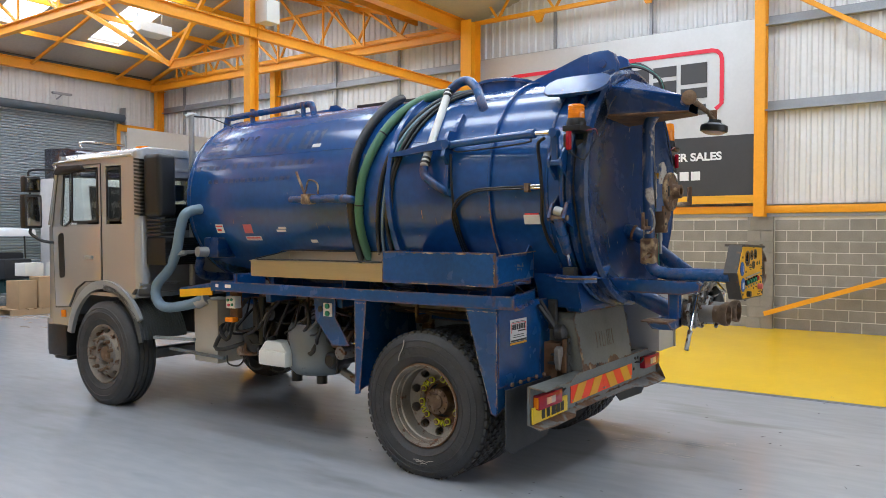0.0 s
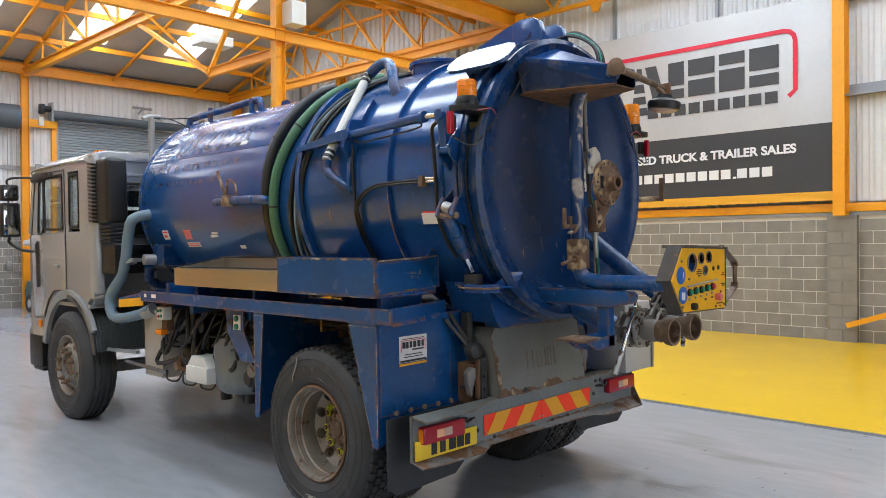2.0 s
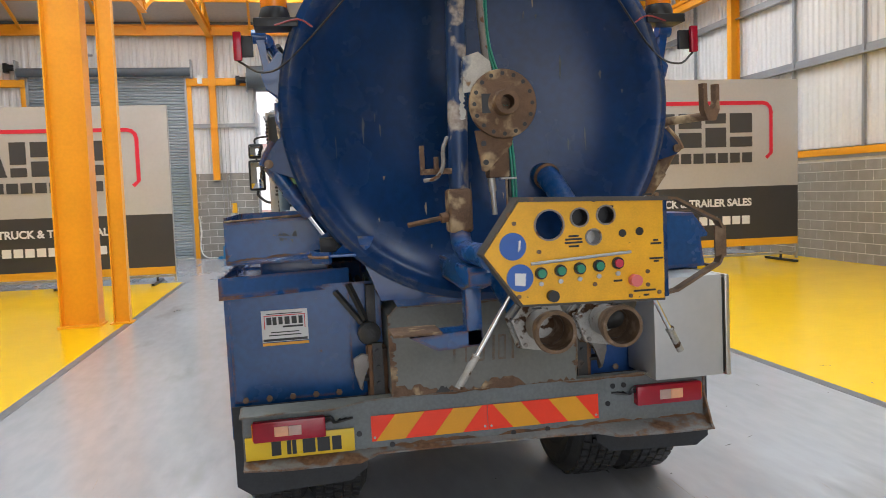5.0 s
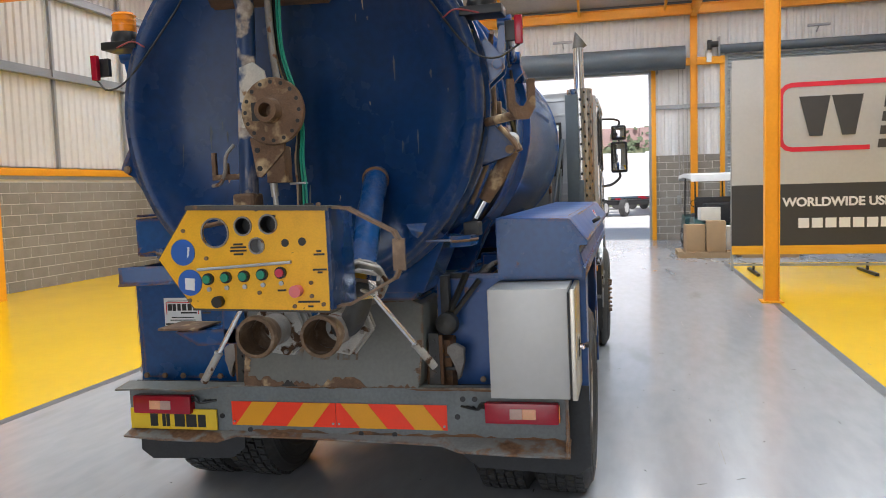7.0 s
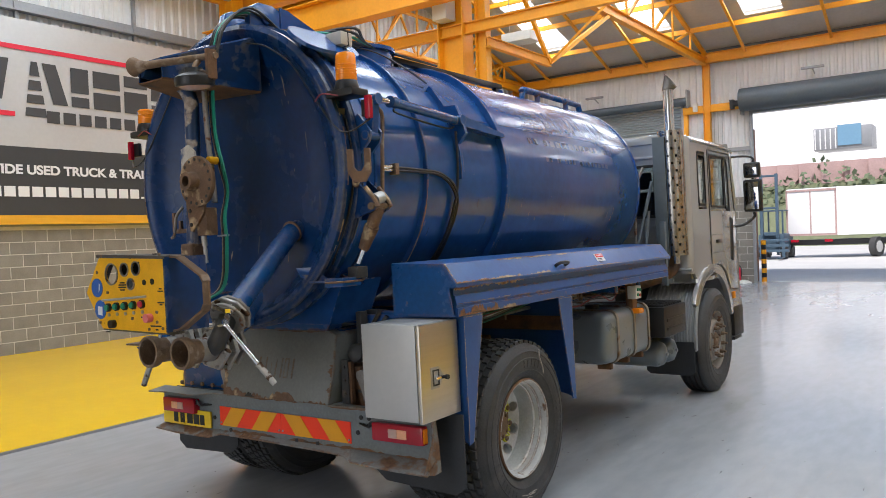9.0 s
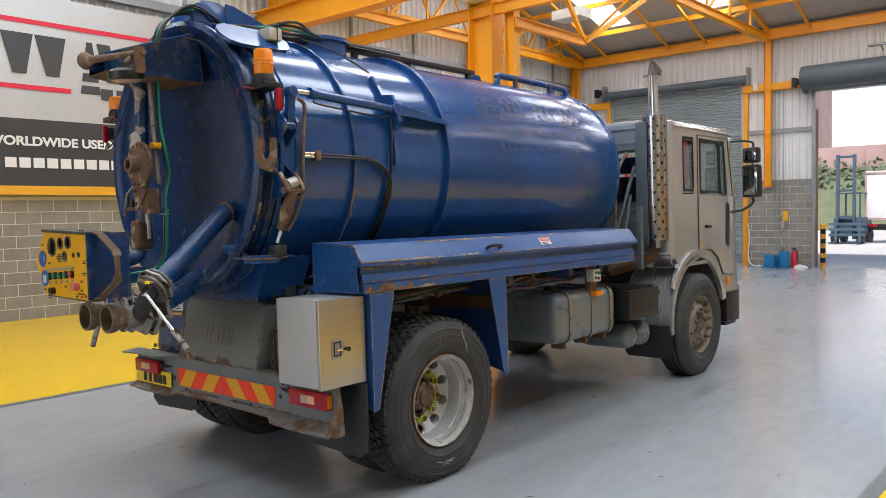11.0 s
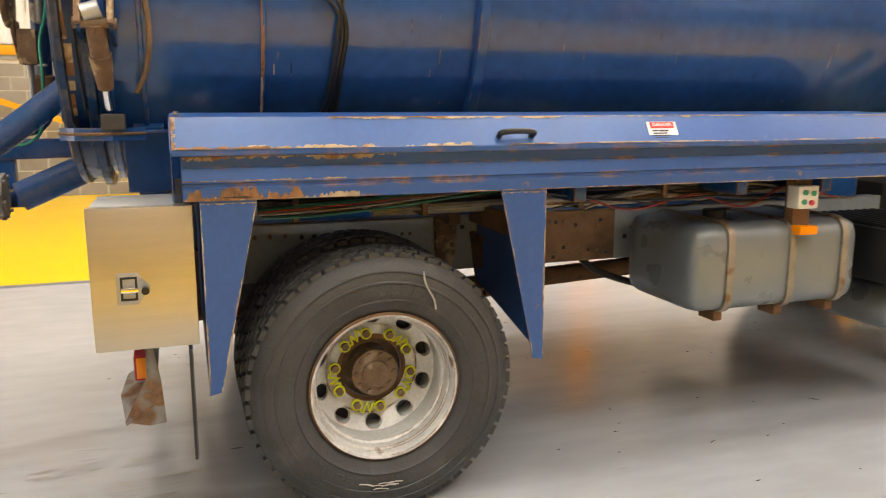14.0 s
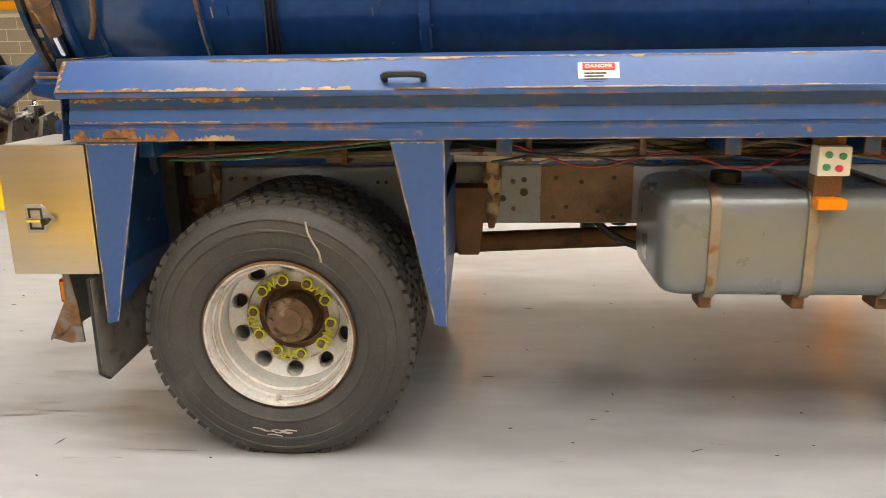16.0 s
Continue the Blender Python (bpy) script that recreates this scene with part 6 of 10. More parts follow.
# slewing flange
bm = B()
lathe(bm, [(0, 0.0), (0.143, 0.0), (0.146, 0.006), (0.146, 0.02), (0.143, 0.026), (0.075, 0.026), (0.055, 0.04), (0.05, 0.095), (0.03, 0.095), (0.03, 0.02), (0, 0.02)], (-0.006, -1.425, 2.108), (0, -1, 0), 48)
flange = tp("pipe_flange", bm, flange_rust, label="rusty bolted pipe flange with a stub")
for k in range(16):
    a = k * math.tau / 16
    bm = B()
    cyl(bm, (-0.006 + 0.126 * math.cos(a), -1.453, 2.108 + 0.126 * math.sin(a)), (-0.006 + 0.126 * math.cos(a), -1.449, 2.108 + 0.126 * math.sin(a)), 0.009, 10)
    tp("bolt_hole", bm, plastic_black, flange)
bm = B()
box(bm, -0.1, -0.06, -1.456, -1.448, 2.07, 2.15)
tp("slot", bm, plastic_black, flange, smooth=0)
bm = B()
prism(bm, [(-0.17, 2.16), (-0.165, 2.31), (-0.1, 2.33), (-0.05, 2.29), (-0.03, 2.18)], "y", -1.42, -1.405)
tp("worn_plate", bm, scraped_white, flange, "pale scraped backing plate", smooth=0)
bm = B()
cyl(bm, (0.0, -1.3, 2.235), (0.0, -1.36, 2.235), 0.022, 14)
tp("yellow_cap", bm, panel_yellow, flange, "small yellow cap")
bm = B()
prism(bm, [(-0.13, 2.0), (-0.105, 1.83), (-0.085, 1.825), (0.03, 1.935), (0.04, 2.0)], "y", -1.43, -1.415, 0.003)
lowbr = tp("lower_bracket", bm, flange_rust, flange, "rusty triangular gusset under the flange")
for x_, z_ in ((-0.095, 1.945), (-0.088, 1.865)):
    bm = B()
    cyl(bm, (x_, -1.435, z_), (x_, -1.429, z_), 0.012, 10)
    tp("bolt_hole", bm, plastic_black, lowbr)
bm = B()
box(bm, -0.07, 0.02, -1.41, -1.33, 1.8, 1.96, 0.008)
tp("hinge_block", bm, flange_rust, flange, "rusty block behind the gusset")
for k in range(3):
    bm = B()
    tube(bm, [(-0.03 + 0.012 * k, -1.43, 2.14), (0.0 + 0.012 * k, -1.44, 2.1), (0.02, -1.42, 2.06)], 0.006, 6, 3)
    tp("inner_wire", bm, (line_green, line_green, bare_tan)[k], flange)
bm = B()
cyl(bm, (-0.055, -1.375, 1.8), (-0.05, -1.375, 1.74), 0.017, 12)
cyl(bm, (-0.05, -1.375, 1.74), (-0.045, -1.375, 1.64), 0.012, 12)
tp("grease_nipple", bm, galv, post, "short pale pipe below the gusset")
for k, (m, r_) in enumerate(((bare_tan, 0.005), (plastic_black, 0.008), (line_green, 0.006), (line_green, 0.006))):
    bm = B()
    o = 0.014 * k
    tube(bm, [(-0.03 + o, -1.3, 2.88), (-0.06 + o, -1.28, 2.65), (-0.05 + o * 0.8, -1.28, 2.4), (-0.005 + o, -1.28, 2.2), (0.03 + o * 0.7, -1.275, 2.05), (0.028 + o * 0.9, -1.31, 1.9), (0.03 + o, -1.31, 1.75), (0.02 + o, -1.33, 1.52), (-0.03 + o, -1.4, 1.44), (-0.12, -1.5, 1.42)], r_, 6, 5)
    tp("hydraulic_line", bm, m, post)
bm = B()
tube(bm, [(-0.045, -1.32, 2.88), (-0.06, -1.315, 2.65), (-0.05, -1.315, 2.4), (-0.03, -1.315, 2.2), (-0.012, -1.315, 1.99)], 0.016, 10, 5)
tp("steel_pipe", bm, hub_grey, post, "thin grey steel pipe down the door post")
bm = B()
box(bm, 0.0, 0.075, -1.325, -1.295, 1.79, 1.8, 0.002)
tp("cable_tie", bm, galv, post, "pale tie round the lines")
bm = B()
tube(bm, [(-0.24, -1.37, 1.98), (-0.265, -1.4, 1.93), (-0.27, -1.41, 1.86), (-0.3, -1.4, 1.81), (-0.35, -1.38, 1.8)], 0.009, 8, 5)
tp("looped_hose", bm, hub_grey, post, "grey looped hose end")
bm = B()
box(bm, -0.36, -0.2, -1.365, -1.345, 1.825, 1.85, 0.003)
box(bm, -0.36, -0.34, -1.365, -1.345, 1.84, 1.95, 0.003)
box(bm, -0.3, -0.28, -1.365, -1.345, 1.84, 1.9, 0.003)
tp("hose_fork", bm, flange_rust, post, "rusty two-pronged hose fork")
for p_, q_, ac_, w_, sd_ in (((-0.165, -1.379, 2.3), (-0.175, -1.387, 2.05), (1, 0, 0), 0.018, 161), ((-0.165, -1.379, 2.3), (-0.175, -1.387, 2.05), (-1, 0, 0), 0.012, 162)):
    bm = B()
    ragged(bm, p_, q_, ac_, 0.0, w_, (0, -0.003, 0), sd_, 50)
    tp("bare_patch", bm, scraped_white, post, "paint scraped to pale metal", smooth=0)

# discharge tubes and valves
bm = B()
tube(bm, [(0.3, -0.93, 1.805), (0.306, -1.0, 1.805), (0.318, -1.07, 1.77), (0.338, -1.22, 1.65), (0.372, -1.42, 1.495), (0.405, -1.57, 1.385)], 0.058, 20, 6)
dtube = tp("discharge_tube", bm, body_blue, label="thick blue tube slanting down from the door")
bm = B()
lathe(bm, [(0.057, -0.012), (0.066, -0.004), (0.066, 0.004), (0.057, 0.012)], (0.308, -1.025, 1.798), (0.1, -1, -0.35), 24, closed=True)
tp("weld_bead", bm, rusty, dtube, "rusty weld at the elbow")
DD = Vector((0.038, -0.16, -0.115)).normalized()
for k, rr in enumerate((0.1, 0.118, 0.1)):
    c = Vector((0.402, -1.56, 1.392)) + DD * (0.03 * k)
    bm = B()
    lathe(bm, [(0, 0), (rr - 0.004, 0), (rr, 0.004), (rr, 0.014), (rr - 0.004, 0.018), (0, 0.018)], c, DD, 8 if k == 1 else 28)
    fl = tp("tube_flange", bm, valve_alloy if k == 1 else hub_grey, dtube, "dull metal flange on the tube")
    if k != 1:
        d_, u_, v_ = frame_of(DD)
        for q in range(8):
            a_ = q * math.tau / 8
            bm = B()
            e_ = c + (u_ * math.cos(a_) + v_ * math.sin(a_)) * (rr - 0.016)
            cyl(bm, e_ - DD * 0.012, e_ + DD * 0.028, 0.009, 6)
            tp("bolt", bm, hub_grey, fl)
bm = B()
tube(bm, [Vector((0.402, -1.56, 1.392)) + DD * 0.07, (0.42, -1.66, 1.29), (0.385, -1.68, 1.22), (0.33, -1.66, 1.2)], 0.048, 18, 6)
tp("valve_elbow", bm, grease, dtube, "grimy elbow down to the coupling")
bm = B()
bar(bm, Vector((0.46, -1.63, 1.43)), Vector((0.5, -1.7, 1.33)), 0.03, 0.012)
bar(bm, Vector((0.4, -1.68, 1.42)), Vector((0.52, -1.7, 1.4)), 0.03, 0.02)
tp("valve_yoke", bm, chrome, dtube, "bright valve yoke")
bm = B()
tube(bm, [(0.02, -0.95, 1.42), (0.04, -1.2, 1.3), (0.057, -1.45, 1.19)], 0.07, 18, 6)
tp("suction_tube", bm, body_blue, label="thick blue tube below the tank")
bm = B()
prism(bm, [(-1.0, 1.36), (-1.0, 1.455), (-1.71, 1.45), (-1.74, 1.43), (-1.73, 1.38), (-1.6, 1.35)], "x", -0.25, -0.16, 0.004)
tp("support_beam", bm, body_blue, label="blue beam under the door with rusty end")
bm = B()
box(bm, -0.235, -0.17, -1.58, -1.5, 1.115, 1.36, 0.004)
step = tp("step_post", bm, body_blue, label="blue upright carrying a step", smooth=30)
bm = B()
prism(bm, [(-0.17, 1.115), (-0.17, 1.18), (-0.36, 1.172), (-0.47, 1.165), (-0.36, 1.105)], "y", -1.58, -1.43)
tp("step_bracket", bm, body_blue, step, "worn blue bracket", smooth=0)
bm = B()
prism(bm, [(-0.54, 1.175), (-0.34, 1.176), (-0.34, 1.186), (-0.54, 1.186)], "y", -1.6, -1.41, 0.002)
tp("step_tread", bm, flange_rust, step, "bare rusty tread")


def gate_valve(x, z, r, lever_start, lever_end, name_label):
    """A gate valve with lobed flanges, a hose coupling and a slim lever."""
    bm = B()
    lathe(bm, [(r * 0.7, 0.05), (r * 0.7, 0.26), (r * 0.78, 0.27), (r * 0.8, 0.33), (r * 0.98, 0.35), (r * 1.04, 0.375), (r * 1.0, 0.395), (r * 0.84, 0.395), (r * 0.8, 0.36), (r * 0.76, 0.15), (0, 0.15)], (x, -1.46, z), (0, -1, 0), 36)
    v = tp("valve_outlet", bm, hub_rust, label="rusty hose coupling " + name_label)
    bm = B()
    lathe(bm, [(r * 0.74, 0.19), (r * 0.8, 0.2), (r * 0.8, 0.29), (r * 0.74, 0.3)], (x, -1.46, z), (0, -1, 0), 28)
    tp("neck", bm, hub_grey, v, "grimy grey neck")
    for y, f in ((-1.52, 1.4), (-1.59, 1.62), (-1.64, 1.5)):
        bm = B()
        prism(bm, [(x + r * f * (1 if q % 2 else 0.86) * math.cos(radians(20 + 30 * q)), z + r * f * (1 if q % 2 else 0.86) * math.sin(radians(20 + 30 * q))) for q in range(12)], "y", y - 0.011, y + 0.011, 0.003)
        fl = tp("valve_flange", bm, valve_alloy if f > 1.4 else hub_grey, v, "dull metal valve flange")
        for q in range(6):
            a = radians(50 + 60 * q)
            bm = B()
            c, d = x + r * f * 0.84 * math.cos(a), z + r * f * 0.84 * math.sin(a)
            cyl(bm, (c, y - 0.024, d), (c, y + 0.024, d), 0.009, 6)
            tp("bolt", bm, hub_grey, fl)
    bm = B()
    box(bm, x - r * 0.6, x + r * 0.6, -1.61, -1.57, z + r * 0.9, z + r * 1.75, 0.008)
    tp("gate_housing", bm, valve_alloy, v, "alloy gate housing")
    p, q = Vector(lever_start), Vector(lever_end)
    m = p.lerp(q, 0.68)
    bm = B()
    tube(bm, [(x, -1.6, z + r * 1.6), (Vector((x, -1.6, z + r * 1.6)) + p) / 2 + Vector((0, 0, 0.02)), p], 0.013, 8, 4)
    bar(bm, Vector((x, -1.66, z + r * 1.3)), p, 0.022, 0.012)
    tp("lever_link", bm, chrome, v, "bright lever linkage")
    bm = B()
    cyl(bm, p, m, 0.0105, 12)
    lv = tp("lever", bm, chrome, v, "slim bright lever")
    bm = B()
    cyl(bm, m, q, 0.016, 12)
    cyl(bm, m - (q - m) * 0.06, m, 0.019, 12)
    tp("grip", bm, valve_alloy, lv, "worn grip")
    return v


gate_valve(0.055, 1.195, 0.082, (-0.06, -1.66, 1.34), (-0.297, -1.657, 0.965), "with a lever hanging down")
gate_valve(0.325, 1.197, 0.081, (0.5, -1.7, 1.33), (0.7, -1.575, 1.02), "on a quarter-turn valve")
# control panel
bm = B()
OUT = [(-0.107, 1.707), (0.438, 1.685), (0.43, 1.321), (-0.11, 1.334), (-0.245, 1.52)]
GAUGES = ((300, 152, 55), (421, 131, 33), (526, 127, 34), (474, 203, 28))
PU = lambda pu: -0.245 + (pu - 45) * (0.683 / 722)
PV = lambda pv: 1.707 - (pv - 60) * (0.385 / 380)
rim_out = [(x * 1.02 - 0.002, 1.515 + (z - 1.515) * 1.05) for x, z in OUT]
for k in range(5):
    a, b = rim_out[k], rim_out[(k + 1) % 5]
    c, d = OUT[(k + 1) % 5], OUT[k]
    prism(bm, [a, b, c, d], "y", -1.99, -1.9)
panel = tp("control_panel", bm, dark_rim, label="yellow control panel with gauges, buttons and warning signs", smooth=0)
bm = B()
edges = []
for loop in [OUT] + [[(PU(pu) + r_ * 0.683 / 722 * math.cos(k * math.tau / 28), PV(pv) + r_ * 0.683 / 722 * math.sin(k * math.tau / 28)) for k in range(28)] for pu, pv, r_ in GAUGES]:
    vs = [bm.verts.new((x, -1.998, z)) for x, z in loop]
    edges += [bm.edges.new((vs[k], vs[(k + 1) % len(vs)])) for k in range(len(vs))]
bmesh.ops.triangle_fill(bm, use_beauty=True, edges=edges)
geom = bmesh.ops.extrude_face_region(bm, geom=list(bm.faces))["geom"]
bmesh.ops.translate(bm, verts=[g for g in geom if isinstance(g, bmesh.types.BMVert)], vec=(0, 0.006, 0))
face = tp("panel_face", bm, panel_yellow, panel, "chipped yellow panel face", smooth=0)
bm = B()
prism(bm, [(x * 1.025 - 0.002, 1.515 + (z - 1.515) * 1.06) for x, z in OUT][:2] + [(0.446, 1.68), (-0.115, 1.702)], "y", -2.012, -1.87)
tp("panel_hood", bm, dark_rim, panel, "dark rusty hood edge", smooth=0)
bm = B()
box(bm, 0.432, 0.447, -2.0, -1.76, 1.325, 1.69, 0.002)
tp("panel_side", bm, door_blue, panel, "blue side plate of the panel")
bm = B()
loop = [Vector(p) for p in ((0.44, -1.95, 1.69), (0.5, -1.95, 1.685), (0.67, -1.95, 1.595), (0.685, -1.95, 1.57), (0.685, -1.95, 1.46), (0.67, -1.95, 1.43), (0.5, -1.95, 1.34), (0.44, -1.95, 1.33))]
for p, q in zip(loop, loop[1:]):
    bar(bm, p, q + (q - p).normalized() * 0.004, 0.045, 0.01)
tp("guard_rail", bm, rail_brown, panel, "bent flat rusty steel guard rail")


def disc(pu, pv, r_u, mat, name, label="", y=-2.0, h=0.006, parent=None):
    bm = B()
    r = r_u * 0.683 / 722
    cyl(bm, (PU(pu), y + 0.004, PV(pv)), (PU(pu), y - h, PV(pv)), r, 28)
    return tp(name, bm, mat, parent or face, label)


for k, (pu, pv, r_) in enumerate(GAUGES):
    bm = B()
    rr = r_ * 0.683 / 722
    lathe(bm, [(rr, -0.004), (rr + 0.004, -0.004), (rr + 0.005, 0.006), (rr - 0.001, 0.006)], (PU(pu), -1.998, PV(pv)), (0, -1, 0), 32, closed=True)
    tp("gauge_ring", bm, hub_grey, face, "bare metal rim of a gauge opening")
    if k:
        bm = B()
        lathe(bm, [(rr, 0), (rr, -0.05), (0, -0.05)], (PU(pu), -1.996, PV(pv)), (0, -1, 0), 28)
        tp("gauge_cup", bm, plastic_black if k < 3 else galv, face, "dark empty gauge cup")
disc(592, 196, 15, plastic_black, "hole", "", -1.999, 0.002)
disc(662, 193, 16, plastic_black, "hole", "", -1.999, 0.002)
for pu, pv in ((155, 220), (178, 332)):
    sgn = disc(pu, pv, 52, blue_sign, "safety_sign", "round blue mandatory safety sign", -2.0, 0.002)
    bm = B()
    cx, cz = PU(pu), PV(pv)
    prism(bm, [(cx - 0.02, cz - 0.025), (cx + 0.018, cz - 0.03), (cx + 0.022, cz + 0.015), (cx - 0.018, cz + 0.018)] if pv > 300 else [(cx + 0.018, cz - 0.022), (cx + 0.026, cz - 0.01), (cx + 0.03, cz + 0.02), (cx + 0.022, cz + 0.02)], "y", -2.0035, -2.0015)
    tp("sign_mark", bm, white_label, sgn, smooth=0)
for pu, pv, mt in ((260, 320, green_knob), (337, 315, green_knob), (414, 312, green_knob), (491, 307, green_knob), (568, 302, red_knob)):
    disc(pu, pv, 23, plastic_black, "button_bezel", "black button bezel", -2.0, 0.01)
    disc(pu, pv, 16, mt, "push_button", "green push button" if mt is green_knob else "red push button", -2.008, 0.012)
    disc(pu, pv + 38, 9, galv, "small_cap", "", -2.0, 0.005)
disc(633, 368, 23, pink_knob, "stop_button", "faded red stop button", -2.0, 0.03)
disc(301, 403, 22, plastic_black, "selector_switch", "black selector switch", -2.0, 0.025)
for pu, pv in ((163, 140), (480, 72), (736, 64), (172, 398), (618, 424), (736, 418), (256, 244), (474, 373), (690, 340), (690, 388)):
    disc(pu, pv, 8, hub_rust, "screw", "", -2.0, 0.004)
bm = B()
cyl(bm, (PU(220), -2.012, PV(284)), (PU(618), -2.012, PV(264)), 0.006, 10)
tp("grab_bar", bm, galv, face, "bare metal strip across the panel")
for pu, pv, w in ((395, 196, 40), (395, 207, 66), (395, 219, 70), (395, 232, 40), (728, 240, 44), (728, 294, 56), (676, 408, 90), (728, 228, 20), (728, 304, 20), (683, 425, 22), (240, 444, 36), (500, 105, 10), (548, 98, 20), (698, 62, 36), (568, 366, 34)):
    bm = B()
    hw = w * 0.5 * 0.683 / 722
    box(bm, PU(pu) - hw, PU(pu) + hw, -2.0005, -1.9975, PV(pv) - 0.0035, PV(pv) + 0.0035)
    tp("print_bar", bm, ink_black, face, smooth=0)

# ring brackets, clamps, beacons
for s in (-1, 1):
    def ring_pt(a, r):
        return AX + s * r * math.cos(radians(a)), AZ + r * math.sin(radians(a))
    def rp(ang, r, y):
        x_, z_ = ring_pt(ang, r)
        return Vector((x_, y, z_))
    # door clamp: two arms, cylinder, rod and shoe on a curved ledge
    piv = rp(-13.5, R + (0.14 if s < 0 else 0.165), -1.0)
    for y_ in (-1.055, -0.945):
        bm = B()
        prism(bm, [ring_pt(-5, R + 0.01), ring_pt(-8, R + 0.08), (piv.x + s * 0.012, piv.z + 0.03), (piv.x + s * 0.028, piv.z), (piv.x, piv.z - 0.028), ring_pt(-20, R + 0.04), ring_pt(-21, R)], "y", y_ - 0.007, y_ + 0.007)
        arm_ = tp("clamp_arm", bm, door_blue, door, "navy clamp lug with a worn edge", smooth=0)
        bm = B()
        tube(bm, [rp(-8, R + 0.1, y_), Vector((piv.x + s * 0.016, y_, piv.z + 0.034)), Vector((piv.x + s * 0.032, y_, piv.z - 0.004))], 0.013, 8, 2)
        tp("worn_edge", bm, flange_rust if s > 0 else body_blue, arm_, "rubbed outer edge")
    bm = B()
    cyl(bm, piv + Vector((0, -0.075, 0)), piv + Vector((0, 0.075, 0)), 0.02, 14)
    tp("clamp_pin", bm, hub_rust, door, "bright clamp pivot pin")
    bm = B()
    cyl(bm, piv + Vector((0, -0.04, 0.032)), piv + Vector((0, 0.02, 0.05)), 0.034, 18)
    tp("cylinder_cap", bm, galv, door, "bright worn cap of the clamp cylinder")
    rod = rp(-37.2, R + 0.073, -0.98) if s < 0 else rp(-34, R + 0.115, -0.985)
    bm = B()
    cyl(bm, piv, piv.lerp(rod, 0.35), 0.035, 16)
    cyl(bm, piv.lerp(rod, 0.35), piv.lerp(rod, 0.74), 0.042, 16, 0.03)
    cl = tp("clamp_cylinder", bm, body_blue if s < 0 else flange_rust, door, "hydraulic door clamp cylinder, " + ("blue" if s < 0 else "rusty"))
    bm = B()
    cyl(bm, piv.lerp(rod, 0.72), rod, 0.017, 12)
    tp("piston_rod", bm, chrome, cl, "bright piston rod")
    bm = B()
    sx, sz = rod.x - s * 0.015, rod.z - 0.015
    box(bm, sx - 0.038, sx + 0.038, -1.02, -0.93, sz - 0.07, sz - 0.005, 0.008)
    tp("clamp_block", bm, grease, door, "worn block taking the clamp rod")
    bm = B()
    ex_, ez_ = ring_pt(-44, R - 0.01)
    out = [(ex_, -1.18), (ex_ + s * 0.12, -1.18), (ex_ + s * 0.19, -1.12), (ex_ + s * 0.2, -0.98), (ex_ + s * 0.12, -0.86), (ex_ + s * 0.05, -0.74), (ex_, -0.74)]
    prism(bm, out, "z", sz - 0.085, sz - 0.072, 0.004)
    prism(bm, [(p[0] + (s * 0.006 if i in (2, 3) else 0), p[1]) for i, p in enumerate(out)][1:5] + [(ex_ + s * 0.11, -0.88), (ex_ + s * 0.185, -0.99), (ex_ + s * 0.175, -1.11), (ex_ + s * 0.11, -1.165)], "z", sz - 0.11, sz - 0.06)
    ledge = tp("clamp_ledge", bm, tank_blue, door, "blue curved ledge under the clamp, edge worn bare", smooth=30)
    bm = B()
    tube(bm, [(p[0] + s * 0.004, p[1], sz - 0.083) for p in out[1:5]], 0.007, 6, 3)
    tp("worn_rim", bm, flange_rust, ledge, "rubbed rusty rim")
    bm = B()
    curl = [Vector((AX + s * 0.7, -1.1, sz - 0.085)), Vector((AX + s * 0.65, -1.165, sz - 0.08)), Vector((AX + s * 0.61, -1.195, sz - 0.045)), Vector((AX + s * 0.59, -1.2, sz - 0.005))]
    for p, q in zip(curl, curl[1:]):
        sheet(bm, [p + Vector((-s * 0.06, 0.01, 0)), p + Vector((s * 0.06, 0.06, 0)), q + Vector((s * 0.06, 0.06, 0)), q + Vector((-s * 0.06, 0.01, 0))], 0.01, (0, -0.5, 1))
    tp("curled_end", bm, tank_blue, ledge, "upturned end of the ledge", smooth=60)
    # beacon, its dark box and the red marker lamp
    bxc = 0.87 if s > 0 else -0.935
    bm = B()
    box(bm, min(bxc - 0.09, bxc + 0.1), max(bxc - 0.09, bxc + 0.1), -1.18, -1.045, 2.495, 2.535, 0.006)
    shelf = tp("beacon_shelf", bm, plastic_black, label="dark open box carrying a beacon")
    bm = B()
    bar(bm, (bxc - s * 0.06, -1.1, 2.45), (bxc - s * 0.1, -1.08, 2.36), 0.05, 0.012)
    tp("shelf_stay", bm, plastic_black, shelf)
    top = 0.2 if s > 0 else 0.147
    bm = B()
    lathe(bm, [(0, 0), (0.066, 0), (0.068, 0.02), (0.06, 0.045), (0.058, 0.052), (0, 0.062)], (bxc, -1.106, 2.535), (0, 0, 1), 28)
    beacon = tp("beacon", bm, plastic_black, label="amber flashing beacon on a dark base")
    bm = B()
    lathe(bm, [(0.055, 0.05), (0.058, 0.058), (0.055, top - 0.012), (0.048, top), (0, top + 0.004)], (bxc, -1.106, 2.535), (0, 0, 1), 28)
    tp("beacon_lens", bm, amber_lens, beacon, "amber lens")
    for z in (2.62, 2.645, 2.67):
        bm = B()
        lathe(bm, [(0.0565, -0.003), (0.059, 0), (0.0565, 0.003)], (bxc, -1.106, z), (0, 0, 1), 24)
        tp("lens_ring", bm, amber_lens, beacon)
    mxx = bxc + s * 0.165
    bm = B()
    box(bm, mxx - 0.018, mxx + 0.018, -1.145, -1.115, 2.36, 2.485, 0.008)
